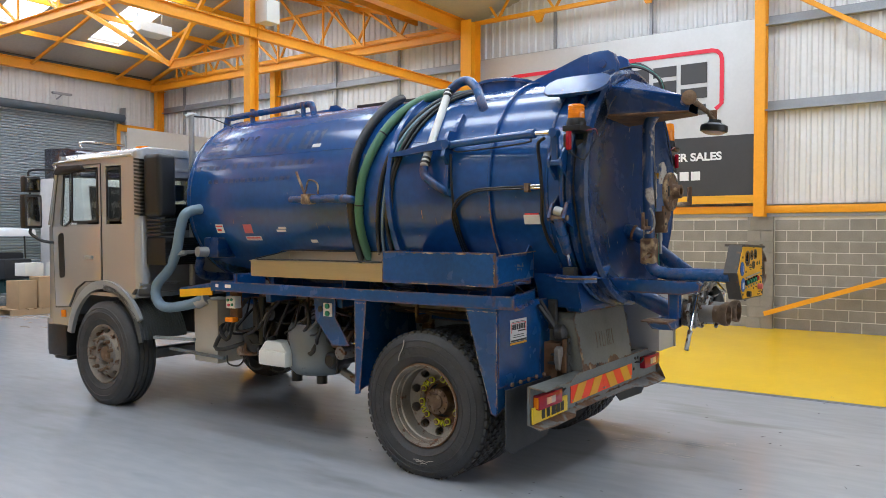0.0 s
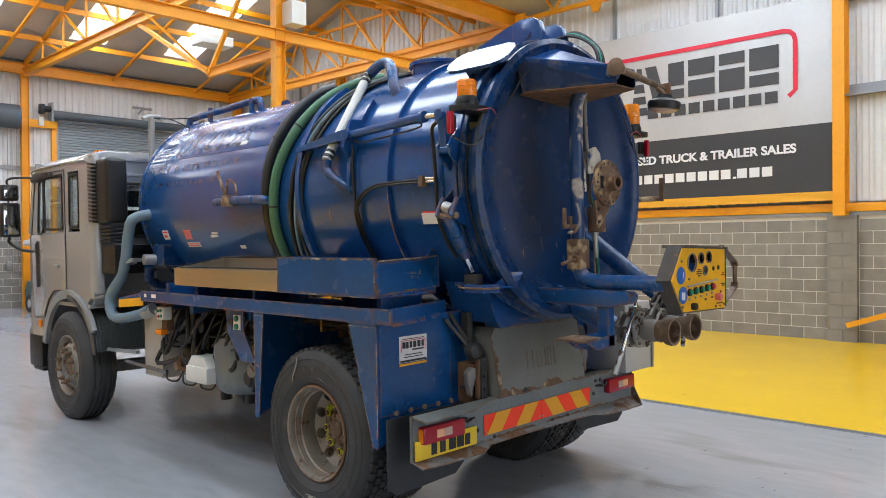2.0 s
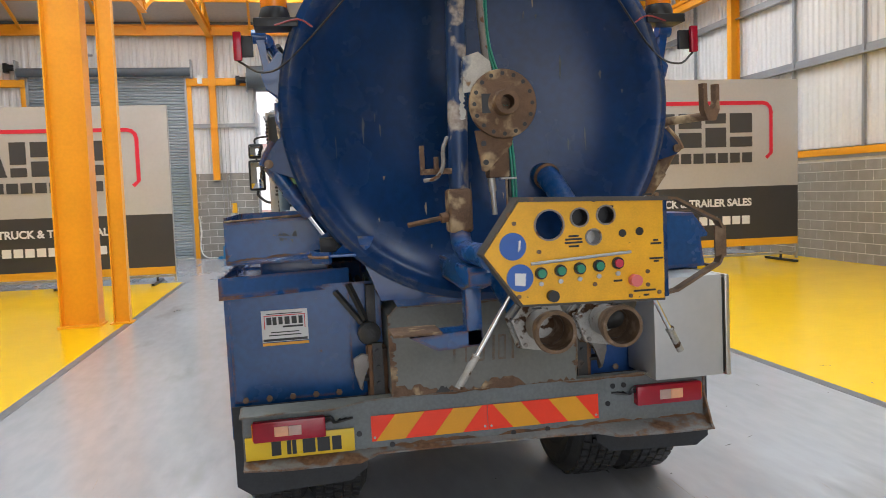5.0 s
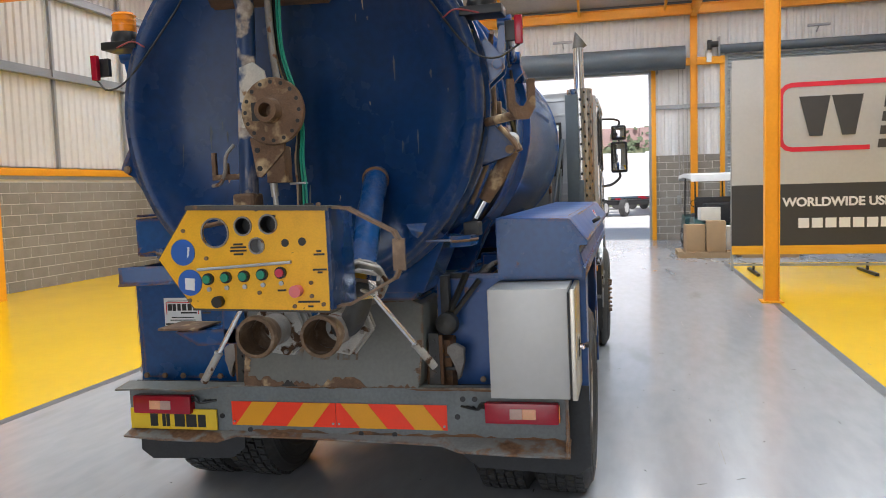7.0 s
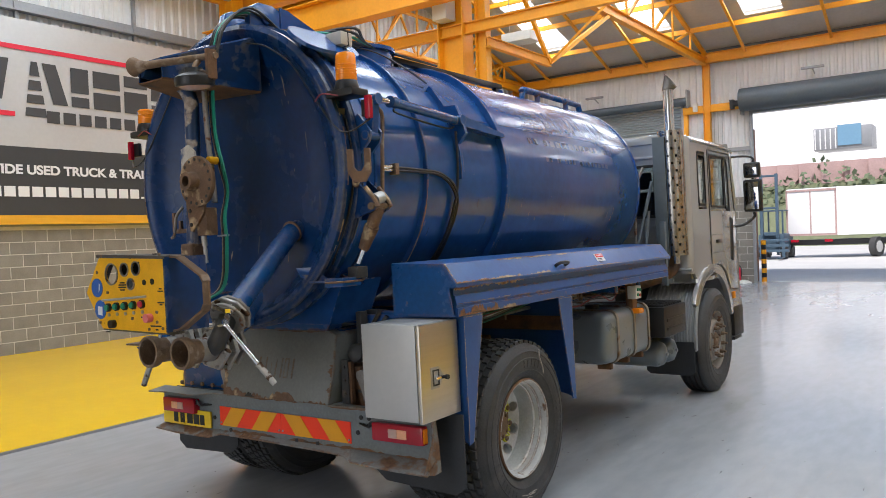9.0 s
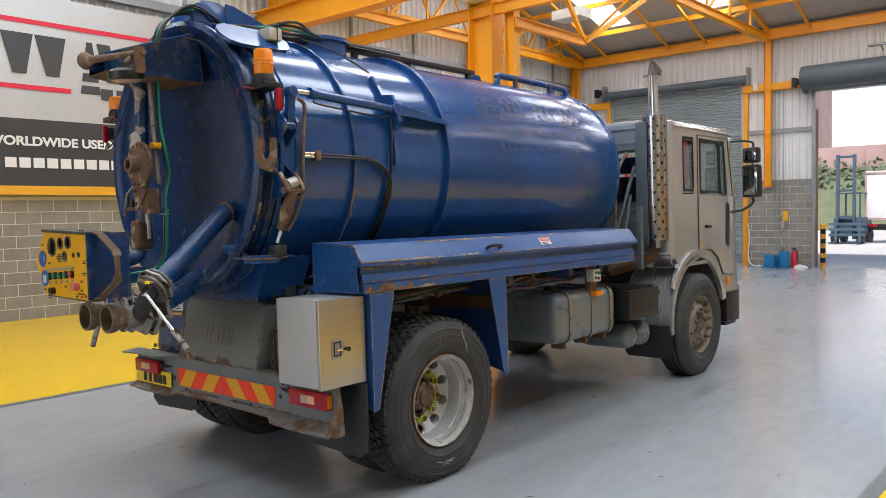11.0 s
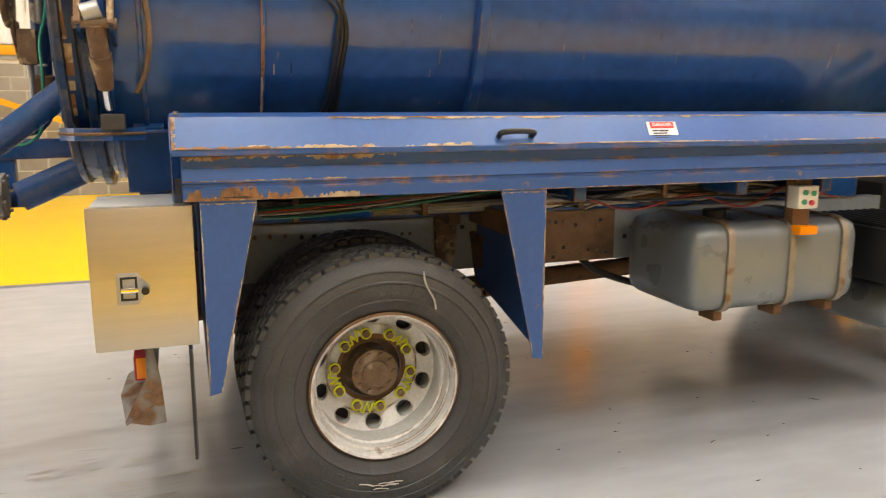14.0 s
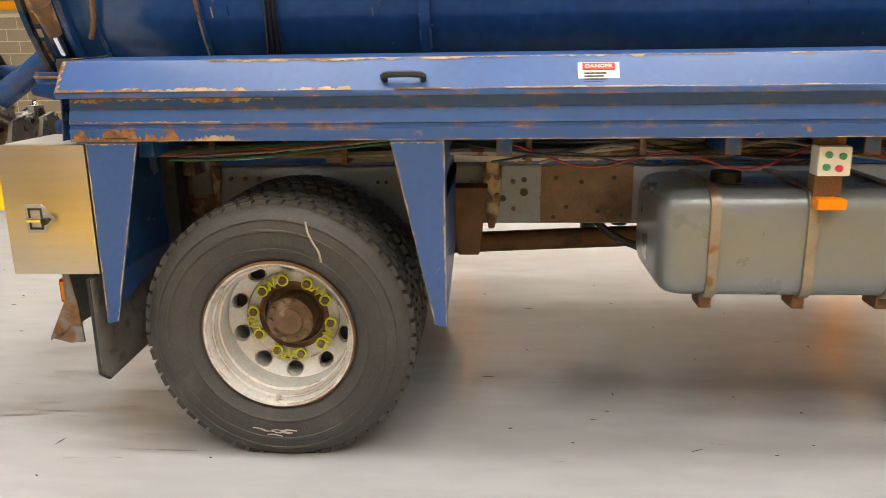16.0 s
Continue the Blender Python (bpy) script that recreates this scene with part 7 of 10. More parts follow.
    mk = tp("marker_lamp", bm, red_lens, shelf, "red marker lamp")
    bm = B()
    box(bm, min(bxc + s * 0.1, mxx), max(bxc + s * 0.1, mxx), -1.115, -1.09, 2.38, 2.47, 0.005)
    tp("lamp_back", bm, plastic_black, mk)
    bm = B()
    tube(bm, [(mxx, -1.12, 2.36), (bxc + s * 0.06, -1.18, 2.3), (bxc - s * 0.06, -1.17, 2.36), (s * 0.62, -1.185, 2.62), (s * 0.52, -1.185, 2.74), (s * 0.34, -1.19, 2.86), (s * 0.2, -1.2, 2.9)], 0.005, 6, 5)
    tp("lamp_wire", bm, plastic_black, shelf)
    bm = B()
    tube(bm, [(bxc, -1.18, 2.5), (bxc - s * 0.1, -1.2, 2.52), (bxc - s * 0.16, -1.19, 2.49)], 0.004, 5, 4)
    tp("lamp_wire", bm, wire_red, shelf)
    # hinge lug below the lamp, lifting cylinder
    hinge = rp(9, R + 0.1, -0.97)
    for y in (-1.02, -0.93):
        bm = B()
        prism(bm, [ring_pt(15, R + 0.01), ring_pt(17, R + 0.08), (hinge.x + s * 0.035, hinge.z + 0.02), (hinge.x + s * 0.02, hinge.z - 0.035), ring_pt(2, R + 0.01)], "y", y - 0.008, y + 0.008)
        tp("hinge_lug", bm, tank_blue, door, "navy hinge lug", smooth=0)
    bm = B()
    cyl(bm, hinge + Vector((0, -0.065, 0)), hinge + Vector((0, 0.055, 0)), 0.026, 14)
    tp("hinge_pin", bm, tank_blue, door, "dull hinge pin")
    a0, a1 = rp(20.5, R + 0.16, -0.8), rp(21, R + 0.08, -0.04)
    end = rp(19.5, R + 0.18, -0.98)
    bm = B()
    cyl(bm, a0, a1, 0.029, 20)
    cyl(bm, a0 - (a1 - a0) * 0.02, a0 + (a1 - a0) * 0.05, 0.034, 16)
    cyl(bm, a1 + Vector((s * 0.05, 0.02, 0)), a1 + Vector((-s * 0.05, 0.02, 0)), 0.035, 16)
    ram = tp("lift_cylinder", bm, tank_blue, label="navy hydraulic lifting cylinder along the tank")
    bm = B()
    cyl(bm, end, a0, 0.018, 14)
    tp("piston_rod", bm, chrome, ram, "bright piston rod")
    bm = B()
    cyl(bm, end + Vector((-s * 0.03, 0, 0)), end + Vector((s * 0.035, 0, 0)), 0.032, 14)
    bar(bm, end, hinge, 0.035, 0.05)
    tp("rod_eye", bm, tank_blue, ram, "navy rod eye and link")
    bm = B()
    tube(bm, [a0 + Vector((0, 0.03, -0.03)), a0 + Vector((0, 0.06, -0.06)), a1 + Vector((0, -0.12, -0.06)), a1 + Vector((0, -0.02, -0.045))], 0.006, 6, 4)
    tp("feed_pipe", bm, plastic_black, ram)
    bm = B()
    gx = ring_pt(21, R + 0.07)[0]
    prism(bm, [(0.0, a1.z + 0.035), (0.06, a1.z + 0.03), (0.545, 2.44), (0.545, 2.41), (0.06, a1.z - 0.035), (0.0, a1.z - 0.04)], "x", gx - 0.05, gx + 0.03)
    tp("ram_gusset", bm, tank_blue, tank, "navy gusset between cylinder and rib", smooth=0)
    bm = B()
    mid = [ring_pt(a, R + (0.035 if not 12 < a < 30 else 0.11)) for a in range(42, -4, -3)] + [ring_pt(a, R - 0.005) for a in range(-3, 43, 5)]
    prism(bm, mid, "y", -0.02, 0.01)
    tp("mount_plate", bm, tank_blue, tank, "navy curved mounting plate", smooth=0)
    # hydraulic hoses down the side
    for k in range(3):
        o = 0.018 * k
        pts = [rp(-0.2 - 1.2 * (k % 2), R + 0.03, -0.84), rp(-0.3 - 1.2 * (k % 2), R + 0.03, -0.72), rp(-0.4 - 0.9 * k, R + 0.025, -0.45), rp(-1.3 - 0.9 * k, R + 0.025, -0.25), rp(-6 - k, R + 0.03, -0.1 - o), rp(-14, R + 0.03, -0.045 - o), rp(-26, R + 0.03, -0.06 - o), rp(-40, R + 0.03, -0.075 - 1.5 * o), rp(-55, R + 0.02, -0.13 - 2 * o)]
        bm = B()
        tube(bm, pts if k < 2 else [rp(17, R + 0.05, -0.035), rp(5, R + 0.03, -0.05), rp(-8, R + 0.03, -0.065)] + pts[5:], 0.009, 6, 5)
        tp("hydraulic_hose", bm, plastic_black, tank, "black hydraulic hose")
    for k in (0, 1):
        bm = B()
        cyl(bm, rp(-0.2 - 1.2 * k, R + 0.03, -0.84), rp(-0.2 - 1.2 * k, R + 0.03, -0.745), 0.011, 10)
        tp("hose_fitting", bm, chrome, tank, "bright hose fitting")
    bm = B()
    cx_, cz_ = ring_pt(-0.8, R + 0.03)
    box(bm, cx_ - 0.025, cx_ + 0.022, -0.735, -0.7, cz_ - 0.035, cz_ + 0.03, 0.004)
    tp("hose_clip", bm, hub_rust, tank, "rusty hose clip")
    bm = B()
    tube(bm, [rp(20, R + 0.1, -0.86), rp(18, R + 0.07, -0.8), rp(8, R + 0.04, -0.82), rp(-3, R + 0.035, -0.835), rp(-16, R + 0.035, -0.82), rp(-26, R + 0.035, -0.84), rp(-32, R + 0.05, -0.88)], 0.012, 8, 5)
    tp("clamp_hose", bm, plastic_black if s < 0 else hub_rust, door, "hose beside the ring")
    bm = B()
    tube(bm, [rp(16, R + 0.03, -1.08), rp(0, R + 0.03, -1.075), rp(-16, R + 0.03, -1.085), rp(-38, R + 0.03, -1.08)], 0.006, 6, 5)
    tp("sensor_cable", bm, plastic_black, door)
# hook on the offside of the ring
h_in, h_out = Vector((0.84, -1.04, 2.032)), Vector((1.03, -1.25, 2.042))
h_dir = Vector((0.9, 0.42, 0)).normalized()
bm = B()
cyl(bm, h_in, h_out, 0.02, 12)
flat = [(-0.06, 0.15), (-0.032, 0.15), (-0.03, 0.06), (-0.012, 0.035), (0.012, 0.035), (0.03, 0.06), (0.032, 0.15), (0.06, 0.15), (0.06, 0.03), (0.03, -0.02), (-0.03, -0.02), (-0.06, 0.03)]
side = Vector((-h_dir.y, h_dir.x, 0)) * 0.014
rows_h = [[bm.verts.new(h_out + h_dir * (u + 0.02) + Vector((0, 0, v)) + side * k) for u, v in flat] for k in (-1, 1)]
bm.faces.new(rows_h[0])
bm.faces.new(rows_h[1][::-1])
for k in range(len(flat)):
    m_ = (k + 1) % len(flat)
    bm.faces.new((rows_h[0][k], rows_h[1][k], rows_h[1][m_], rows_h[0][m_]))
tp("hose_hook", bm, flange_rust, label="rusty forked hose hook")

# ---- top of the tank ----
bm = B()
prism(bm, [(-0.13, AZ + R - 0.03), (-0.78, 3.195), (-0.84, 3.2), (-0.84, 2.97), (-0.2, AZ + R - 0.03)], "x", -0.14, -0.125)
prism(bm, [(-0.13, AZ + R - 0.03), (-0.78, 3.195), (-0.84, 3.2), (-0.84, 2.97), (-0.2, AZ + R - 0.03)], "x", 0.1, 0.115)
tp("hinge_fin", bm, tank_blue, label="navy triangular hinge fins on the tank top", smooth=0)
bm = B()
for x in (-0.19, 0.06):
    prism(bm, [(-0.845, 2.95), (-0.845, 3.18), (-0.9, 3.2), (-1.01, 3.2), (-1.06, 3.17), (-1.085, 3.1), (-1.09, 2.95)], "x", x, x + 0.05, 0.006)
cyl(bm, (-0.2, -0.97, 3.1), (0.13, -0.97, 3.1), 0.03, 12)
tp("hinge_cheek", bm, tank_blue, label="rounded navy hinge cheeks")
for s in (-1, 1):
    # a long tongue plate on the shoulder of the ring, with a web below
    bm = B()
    nrm = Vector((s * math.cos(radians(49)), 0, math.sin(radians(49))))
    tan = Vector((-nrm.z * s, 0, abs(nrm.x)))
    cen = Vector((AX, -0.97, AZ)) + nrm * (R + 0.085)
    half = [(-0.26, 0.0), (-0.25, 0.05), (-0.22, 0.09), (-0.16, 0.115), (0.1, 0.115), (0.19, 0.1), (0.235, 0.06), (0.25, 0.0)]
    loop_ = half + [(u, -v) for u, v in half[-2:0:-1]]
    rows_ = [[bm.verts.new(cen + Vector((0, u, 0)) + tan * v + nrm * (k * 0.022)) for u, v in loop_] for k in (0, 1)]
    bm.faces.new(rows_[0])
    bm.faces.new(rows_[1][::-1])
    for k in range(len(loop_)):
        m_ = (k + 1) % len(loop_)
        bm.faces.new((rows_[0][k], rows_[1][k], rows_[1][m_], rows_[0][m_]))
    bmesh.ops.recalc_face_normals(bm, faces=bm.faces)
    shoulder = tp("door_bracket", bm, tank_blue, label="navy tongue plate on the ring shoulder", smooth=30)
    bm = B()
    p, q = cen + Vector((0, -0.16, 0)), cen + Vector((0, 0.16, 0))
    sheet(bm, [p, q, q - nrm * 0.09, p - nrm * 0.09], 0.02, tan)
    tp("web", bm, tank_blue, shoulder, "navy web under the tongue", smooth=0)
    if s > 0:
        bm = B()
        box(bm, 0.54, 0.66, -0.9, -0.8, 2.865, 2.945, 0.012)
        jb = tp("junction_box", bm, cream_plastic, shoulder, "cream junction box with a dark lid gap")
        bm = B()
        box(bm, 0.536, 0.664, -0.842, -0.836, 2.862, 2.948, 0.002)
        tp("lid_gap", bm, rubber_seal, jb)
bm = B()
lathe(bm, [(0.22, -0.1), (0.22, 0.06), (0.245, 0.06), (0.245, 0.085), (0.2, 0.1), (0, 0.11)], (0.02, 0.02, AZ + R), (0, 0, 1), 32)
tp("manhole", bm, tank_blue, label="round navy manhole with lid")
bm = B()
tube(bm, [(-0.28, 3.35, 2.9), (-0.28, 3.33, 3.0), (-0.27, 3.25, 3.035), (-0.25, 2.6, 3.06), (-0.24, 2.16, 3.08), (-0.24, 2.09, 3.05), (-0.24, 2.07, 2.94)], 0.032, 12, 4)
for y in (2.95, 2.2):
    cyl(bm, (-0.26, y, 2.95), (-0.26, y, 3.1), 0.025, 10)
tp("hand_rail", bm, body_blue, label="blue tubular rail on the tank top")
bm = B()
tube(bm, [(0.2, 3.25, 2.91), (0.2, 3.23, 3.02), (0.19, 3.13, 3.05), (0.19, 2.15, 3.06), (0.19, 2.07, 3.03), (0.19, 2.05, 2.92)], 0.03, 12, 4)
for y in (2.95, 2.35):
    cyl(bm, (0.19, y, 2.93), (0.19, y, 3.06), 0.025, 10)
tp("hand_rail", bm, body_blue, label="blue tubular rail on the tank top")
bm = B()
box(bm, 0.08, 0.14, -0.5, 1.79, 3.035, 3.075, 0.006)
for y in (0.3, 0.9, 1.7):
    box(bm, 0.09, 0.13, y, y + 0.04, 2.98, 3.04)
tp("cable_tray", bm, plastic_black, label="dark cable tray along the tank top")
for k, m in enumerate((plastic_black, plastic_black, line_green, plastic_black, grease)):
    bm = B()
    tube(bm, [(0.12 + 0.02 * k, -1.1, 2.98), (0.2, -0.8 + 0.03 * k, 3.05), (0.3 + 0.03 * k, -0.5, 3.0 + 0.02 * k), (0.22, -0.1, 3.07), (0.13, 0.4 + 0.1 * k, 3.09)], 0.01, 6, 5)
    tp("roof_cable", bm, m, label="")
    bm = B()
    tube(bm, [(0.05 + 0.018 * k, -1.36, 2.82), (0.07 + 0.018 * k, -1.3, 3.0), (0.06 + 0.02 * k, -1.1, 3.1 + 0.01 * k), (0.05 + 0.02 * k, -0.85, 3.04)], 0.009, 6, 5)
    tp("hose_loop", bm, m)
bm = B()
prism(bm, [(1.78, 2.97), (1.96, 3.08), (2.05, 3.08), (2.1, 2.97)], "x", -0.03, -0.01)
tp("lifting_lug", bm, tank_blue, label="navy lifting lug")
def far_pt(ang, r, y):
    return Vector((AX + r * math.cos(radians(ang)), y, AZ + r * math.sin(radians(ang))))


for k in (0, 1):
    bm = B()
    tube(bm, [far_pt(68, R + 0.06, -0.42), far_pt(60, R + 0.07, -0.3), far_pt(52, R + 0.05, -0.15 + 0.02 * k), far_pt(45.5, R + 0.02, 0.01 + 0.012 * k)], 0.005, 6, 4)
    tp("sensor_wire", bm, plastic_black, tank, "thin black wire")
for sgn in (-1, 1):
    bm = B()
    tube(bm, [(AX + sgn * (R + 0.0005) * math.cos(radians(26.8)), y, AZ + (R + 0.0005) * math.sin(radians(26.8))) for y in (0.0, 1.5, 3.15)], 0.0028, 6, 0)
    tp("weld_seam", bm, tank_blue, tank, "thin weld seam along the tank")
# clear sight pipe and elbows on the nearside


def near_pt(ang, r, y):
    return Vector((AX - r * math.cos(radians(ang)), y, AZ + r * math.sin(radians(ang))))


bm = B()
tube(bm, [near_pt(61, R + 0.1, 0.245), near_pt(63, R + 0.14, 0.16), near_pt(64, R + 0.14, 0.08), near_pt(58, R + 0.1, -0.04), near_pt(50, R + 0.03, -0.13), near_pt(46, R - 0.04, -0.17)], 0.038, 14, 5)
tp("vent_elbow", bm, body_blue, label="blue vent elbow on the tank shoulder")
c_top, c_low = near_pt(60, R + 0.1, 0.25), near_pt(11, R + 0.09, 0.175)
bm = B()
cyl(bm, c_top, c_low, 0.033, 16)
clear = tp("clear_hose", bm, white_plastic, label="translucent white hose between elbows")
for fr in (0.03, 0.08, 0.92, 0.97):
    p = c_top.lerp(c_low, fr)
    d = (c_low - c_top).normalized()
    bm = B()
    cyl(bm, p - d * 0.01, p + d * 0.01, 0.038, 14)
    tp("hose_clamp", bm, plastic_black, clear, "dark hose clamp")
bm = B()
tube(bm, [c_low, near_pt(7, R + 0.08, 0.17), near_pt(4, R + 0.07, 0.12), near_pt(0, R + 0.03, 0.03), near_pt(-3, R - 0.03, -0.03)], 0.033, 12, 5)
tp("return_elbow", bm, body_blue, label="blue return pipe")
# hoses hung over the tank, nearside: station at the top, middle and foot
HUNG = (("thick black ribbed suction hose over the tank", plastic_black, 0.04, 0.05, 72, (0.9, 0.95, 1.0)),
        ("green hose over the tank", hose_green, 0.037, 0.03, 80, (0.55, 0.85, 0.92)),
        ("black hose over the tank", plastic_black, 0.018, 0.0, 80, (0.36, 0.64, 0.78)),
        ("grey hose over the tank", hose_blue, 0.014, 0.0, 78, (0.3, 0.6, 0.72)),
        ("black hose over the tank", plastic_black, 0.018, 0.0, 80, (0.25, 0.56, 0.64)),
        ("green line over the tank", line_green, 0.007, 0.0, 76, (0.3, 0.585, 0.63)),
        ("black hose over the tank", plastic_black, 0.012, 0.0, 76, (0.2, 0.535, 0.56)))
for lab, mt, r, rb, a0, (ya, yb, yc) in HUNG:
    pts = []
    for k in range(19):
        a = a0 - (a0 + 62) * k / 18
        y = yb + (ya - yb) * max(0, (a - 5) / 60) ** 1.3 if a > 5 else yb + (yc - yb) * min(1.4, (5 - a) / 33)
        pts.append(near_pt(a, R + r + 0.002, y + 0.01 * math.sin(a / 11 + yb * 40)))
    bm = B()
    tube(bm, pts, r, 10, 5, rb)
    hung = tp("draped_hose", bm, mt, label=lab)
    if r > 0.015:
        for k in (6, 11, 15):
            bm = B()
            d = (pts[k + 1] - pts[k - 1]).normalized()
            cyl(bm, pts[k] - d * 0.006, pts[k] + d * 0.006, r + 0.004, 12)
            tp("tie", bm, plastic_black, hung, "black tie")
# spray valve and pipe on the nearside
bm = B()
cyl(bm, (-0.975, 1.64, 2.1), (-0.975, 1.42, 2.1), 0.03, 12)
cyl(bm, (-0.975, 1.42, 2.1), (-0.975, 1.0, 2.095), 0.036, 14)
tube(bm, [(-0.975, 1.01, 2.095), (-0.97, 0.96, 2.09), (-0.93, 0.93, 2.08), (-0.86, 0.93, 2.06)], 0.036, 12, 4)
sv = tp("spray_pipe", bm, body_blue, label="short blue pipe with a brass valve")
bm = B()
box(bm, -1.025, -0.925, 1.37, 1.47, 2.055, 2.145, 0.015)
bar(bm, (-1.0, 1.44, 2.145), (-1.02, 1.52, 2.34), 0.022, 0.01)
tube(bm, [(-0.99, 1.44, 2.165), (-1.01, 1.38, 2.26), (-1.01, 1.28, 2.23), (-0.99, 1.29, 2.14)], 0.008, 6, 4)
tp("brass_valve", bm, flange_rust, sv, "worn brass valve with lever")
# labels and ghost lettering on the tank


def tank_patch(y0, y1, a0, a1, mat, name, parent, label="", lift=0.002, s=-1):
    bm = B()
    n = 4
    rows_ = []
    for rr in (R + 0.0002, R + lift):
        rows_.append([[bm.verts.new((AX + s * rr * math.cos(radians(a0 + (a1 - a0) * k / n)), y, AZ + rr * math.sin(radians(a0 + (a1 - a0) * k / n)))) for k in range(n + 1)] for y in (y0, y1)])
    lo, hi = rows_
    for k in range(n):
        bm.faces.new((hi[0][k], hi[0][k + 1], hi[1][k + 1], hi[1][k]))
        bm.faces.new((lo[0][k], hi[0][k], hi[0][k + 1], lo[0][k + 1]))
        bm.faces.new((lo[1][k], lo[1][k + 1], hi[1][k + 1], hi[1][k]))
    bm.faces.new((lo[0][0], lo[1][0], hi[1][0], hi[0][0]))
    bm.faces.new((lo[0][n], hi[0][n], hi[1][n], lo[1][n]))
    return tp(name, bm, mat, parent, label)


for s in (-1, 1):
    # a swoosh, five broad shapes and two rows of small ones, from the rear forwards on the offside
    rng = random.Random(40 + s)
    def along(y0, y1):
        return (y0, y1) if s > 0 else (4.17 - y1, 4.17 - y0)
    for k in range(5):
        y0, y1 = along(1.05 + 0.03 * k, 1.45 - 0.02 * k)
        tank_patch(y0, y1, 26 + 3.1 * k, 27.8 + 3.1 * k, ghost_ink, "ghost_mark", tank, "ghost of a removed emblem", 0.0008, s)
    for q0, wd in ((1.5, 0.28), (1.86, 0.06), (1.98, 0.28), (2.34, 0.06), (2.42, 0.26)):
        strokes = [(q0, q0 + wd, 29, 32.5)] + ([(q0 + wd * f, q0 + wd * (f + 0.2), 32.5, 44) for f in (0, 0.4, 0.8)] if wd > 0.1 else [])
        for u0, u1, a0, a1 in strokes:
            y0, y1 = along(u0, u1)
            tank_patch(y0, y1, a0, a1, ghost_ink, "ghost_mark", tank, "ghost of removed lettering", 0.0008, s)
    q = 1.05
    while q < 2.66:
        w_ = rng.uniform(0.05, 0.1)
        y0, y1 = along(q, min(2.7, q + w_))
        tank_patch(y0, y1, 18.5, 22, ghost_ink, "ghost_mark", tank, "", 0.0008, s)
        q += w_ + (0.03 if rng.random() < 0.8 else 0.1)
    q = 1.27
    while q < 2.42:
        w_ = rng.uniform(0.04, 0.07)
        y0, y1 = along(q, q + w_)
        tank_patch(y0, y1, 9.5, 12, ghost_ink, "ghost_mark", tank, "", 0.0008, s)
        q += w_ + (0.025 if rng.random() < 0.8 else 0.08)
for y, a, w_, h_, m in ((2.78, -20.3, 0.11, 6, white_label), (2.37, -20.5, 0.12, 6, pink_knob), (2.33, -27, 0.22, 3, white_label), (1.9, -20.0, 0.1, 1.4, white_label), (1.92, -21.8, 0.12, 1.4, white_label), (1.54, -28.7, 0.08, 2, white_label), (1.52, 31, 0.1, 2.4, white_label)):
    tank_patch(y - w_ / 2, y + w_ / 2, a - h_ / 2, a + h_ / 2, m, "sticker", tank, "small worn sticker", 0.002, -1)
for y, a, w_, h_ in ((2.78, -18.6, 0.09, 1.0), (2.79, -21.2, 0.06, 1.6), (2.33, -26.4, 0.19, 0.5), (2.33, -27.4, 0.19, 0.5)):
    tank_patch(y - w_ / 2, y + w_ / 2, a - h_ / 2, a + h_ / 2, red_print, "sticker_bar", tank, "", 0.0032, -1)
bm = B()
sheet(bm, [(AX - (R + 0.006) * math.cos(radians(-17)), -0.79, AZ + R * math.sin(radians(-17)) - 0.025), (AX - (R + 0.006) * math.cos(radians(-17)), -0.66, AZ + R * math.sin(radians(-17)) - 0.025), (AX - (R + 0.014) * math.cos(radians(-14)), -0.66, AZ + R * math.sin(radians(-14))), (AX - (R + 0.014) * math.cos(radians(-14)), -0.79, AZ + R * math.sin(radians(-14)))], 0.003, (-1, 0, 0))
stk = tp("sticker", bm, white_label, tank, "small white and red warning sticker", smooth=0)
tank_patch(-0.78, -0.67, -14.6, -13.2, red_print, "sticker_bar", stk, "", 0.014, -1)
# rust runs and scuffs on the tank
rng = random.Random(21)
for k in range(26):
    sd = 1 if k % 3 else -1
    y, a, ln = rng.uniform(-0.35, 2.6), rng.uniform(-26, -10), rng.uniform(0.8, 5)
    w_ = rng.uniform(0.003, 0.008)
    tank_patch(y, y + w_, a - ln, a, rng.choice((pale_scuff, ghost_ink, bare_tan)), "paint_run", tank, "", 0.0008, sd)
a = 27.0
while a > -44:
    step = rng.uniform(2, 6)
    w_ = rng.uniform(0.004, 0.03) * (1.0 if a > -30 else 0.6)
    tank_patch(-1.128, -1.128 + w_, a - step, a, rng.choice((flange_rust, rust_orange, bare_tan, rusty)), "ring_rust", door, "", 0.0212, 1)
    a -= step * rng.choice((1.0, 1.0, 1.4))
for sd in (1, -1):
    for a0, a1, wd in ((-4, -14, 0.006), (-14, -28, 0.012), (-28, -40, 0.008)):
        for k in range(4):
            b0, b1 = a0 + (a1 - a0) * k / 4, a0 + (a1 - a0) * (k + 1) / 4
            bm = B()
            p, q = [(AX + sd * (R + 0.0315) * math.cos(radians(b)), AZ + (R + 0.0315) * math.sin(radians(b))) for b in (b0, b1)]
            bm.faces.new([bm.verts.new(v) for v in ((p[0], -0.395, p[1]), (p[0], -0.395 + wd * (1 + 0.3 * (k % 2)), p[1]), (q[0], -0.395 + wd * (1.3 - 0.3 * (k % 2)), q[1]), (q[0], -0.395, q[1]))])
            tp("rib_rust", bm, rust_orange if a0 > -20 else bare_tan, tank, "", smooth=0)
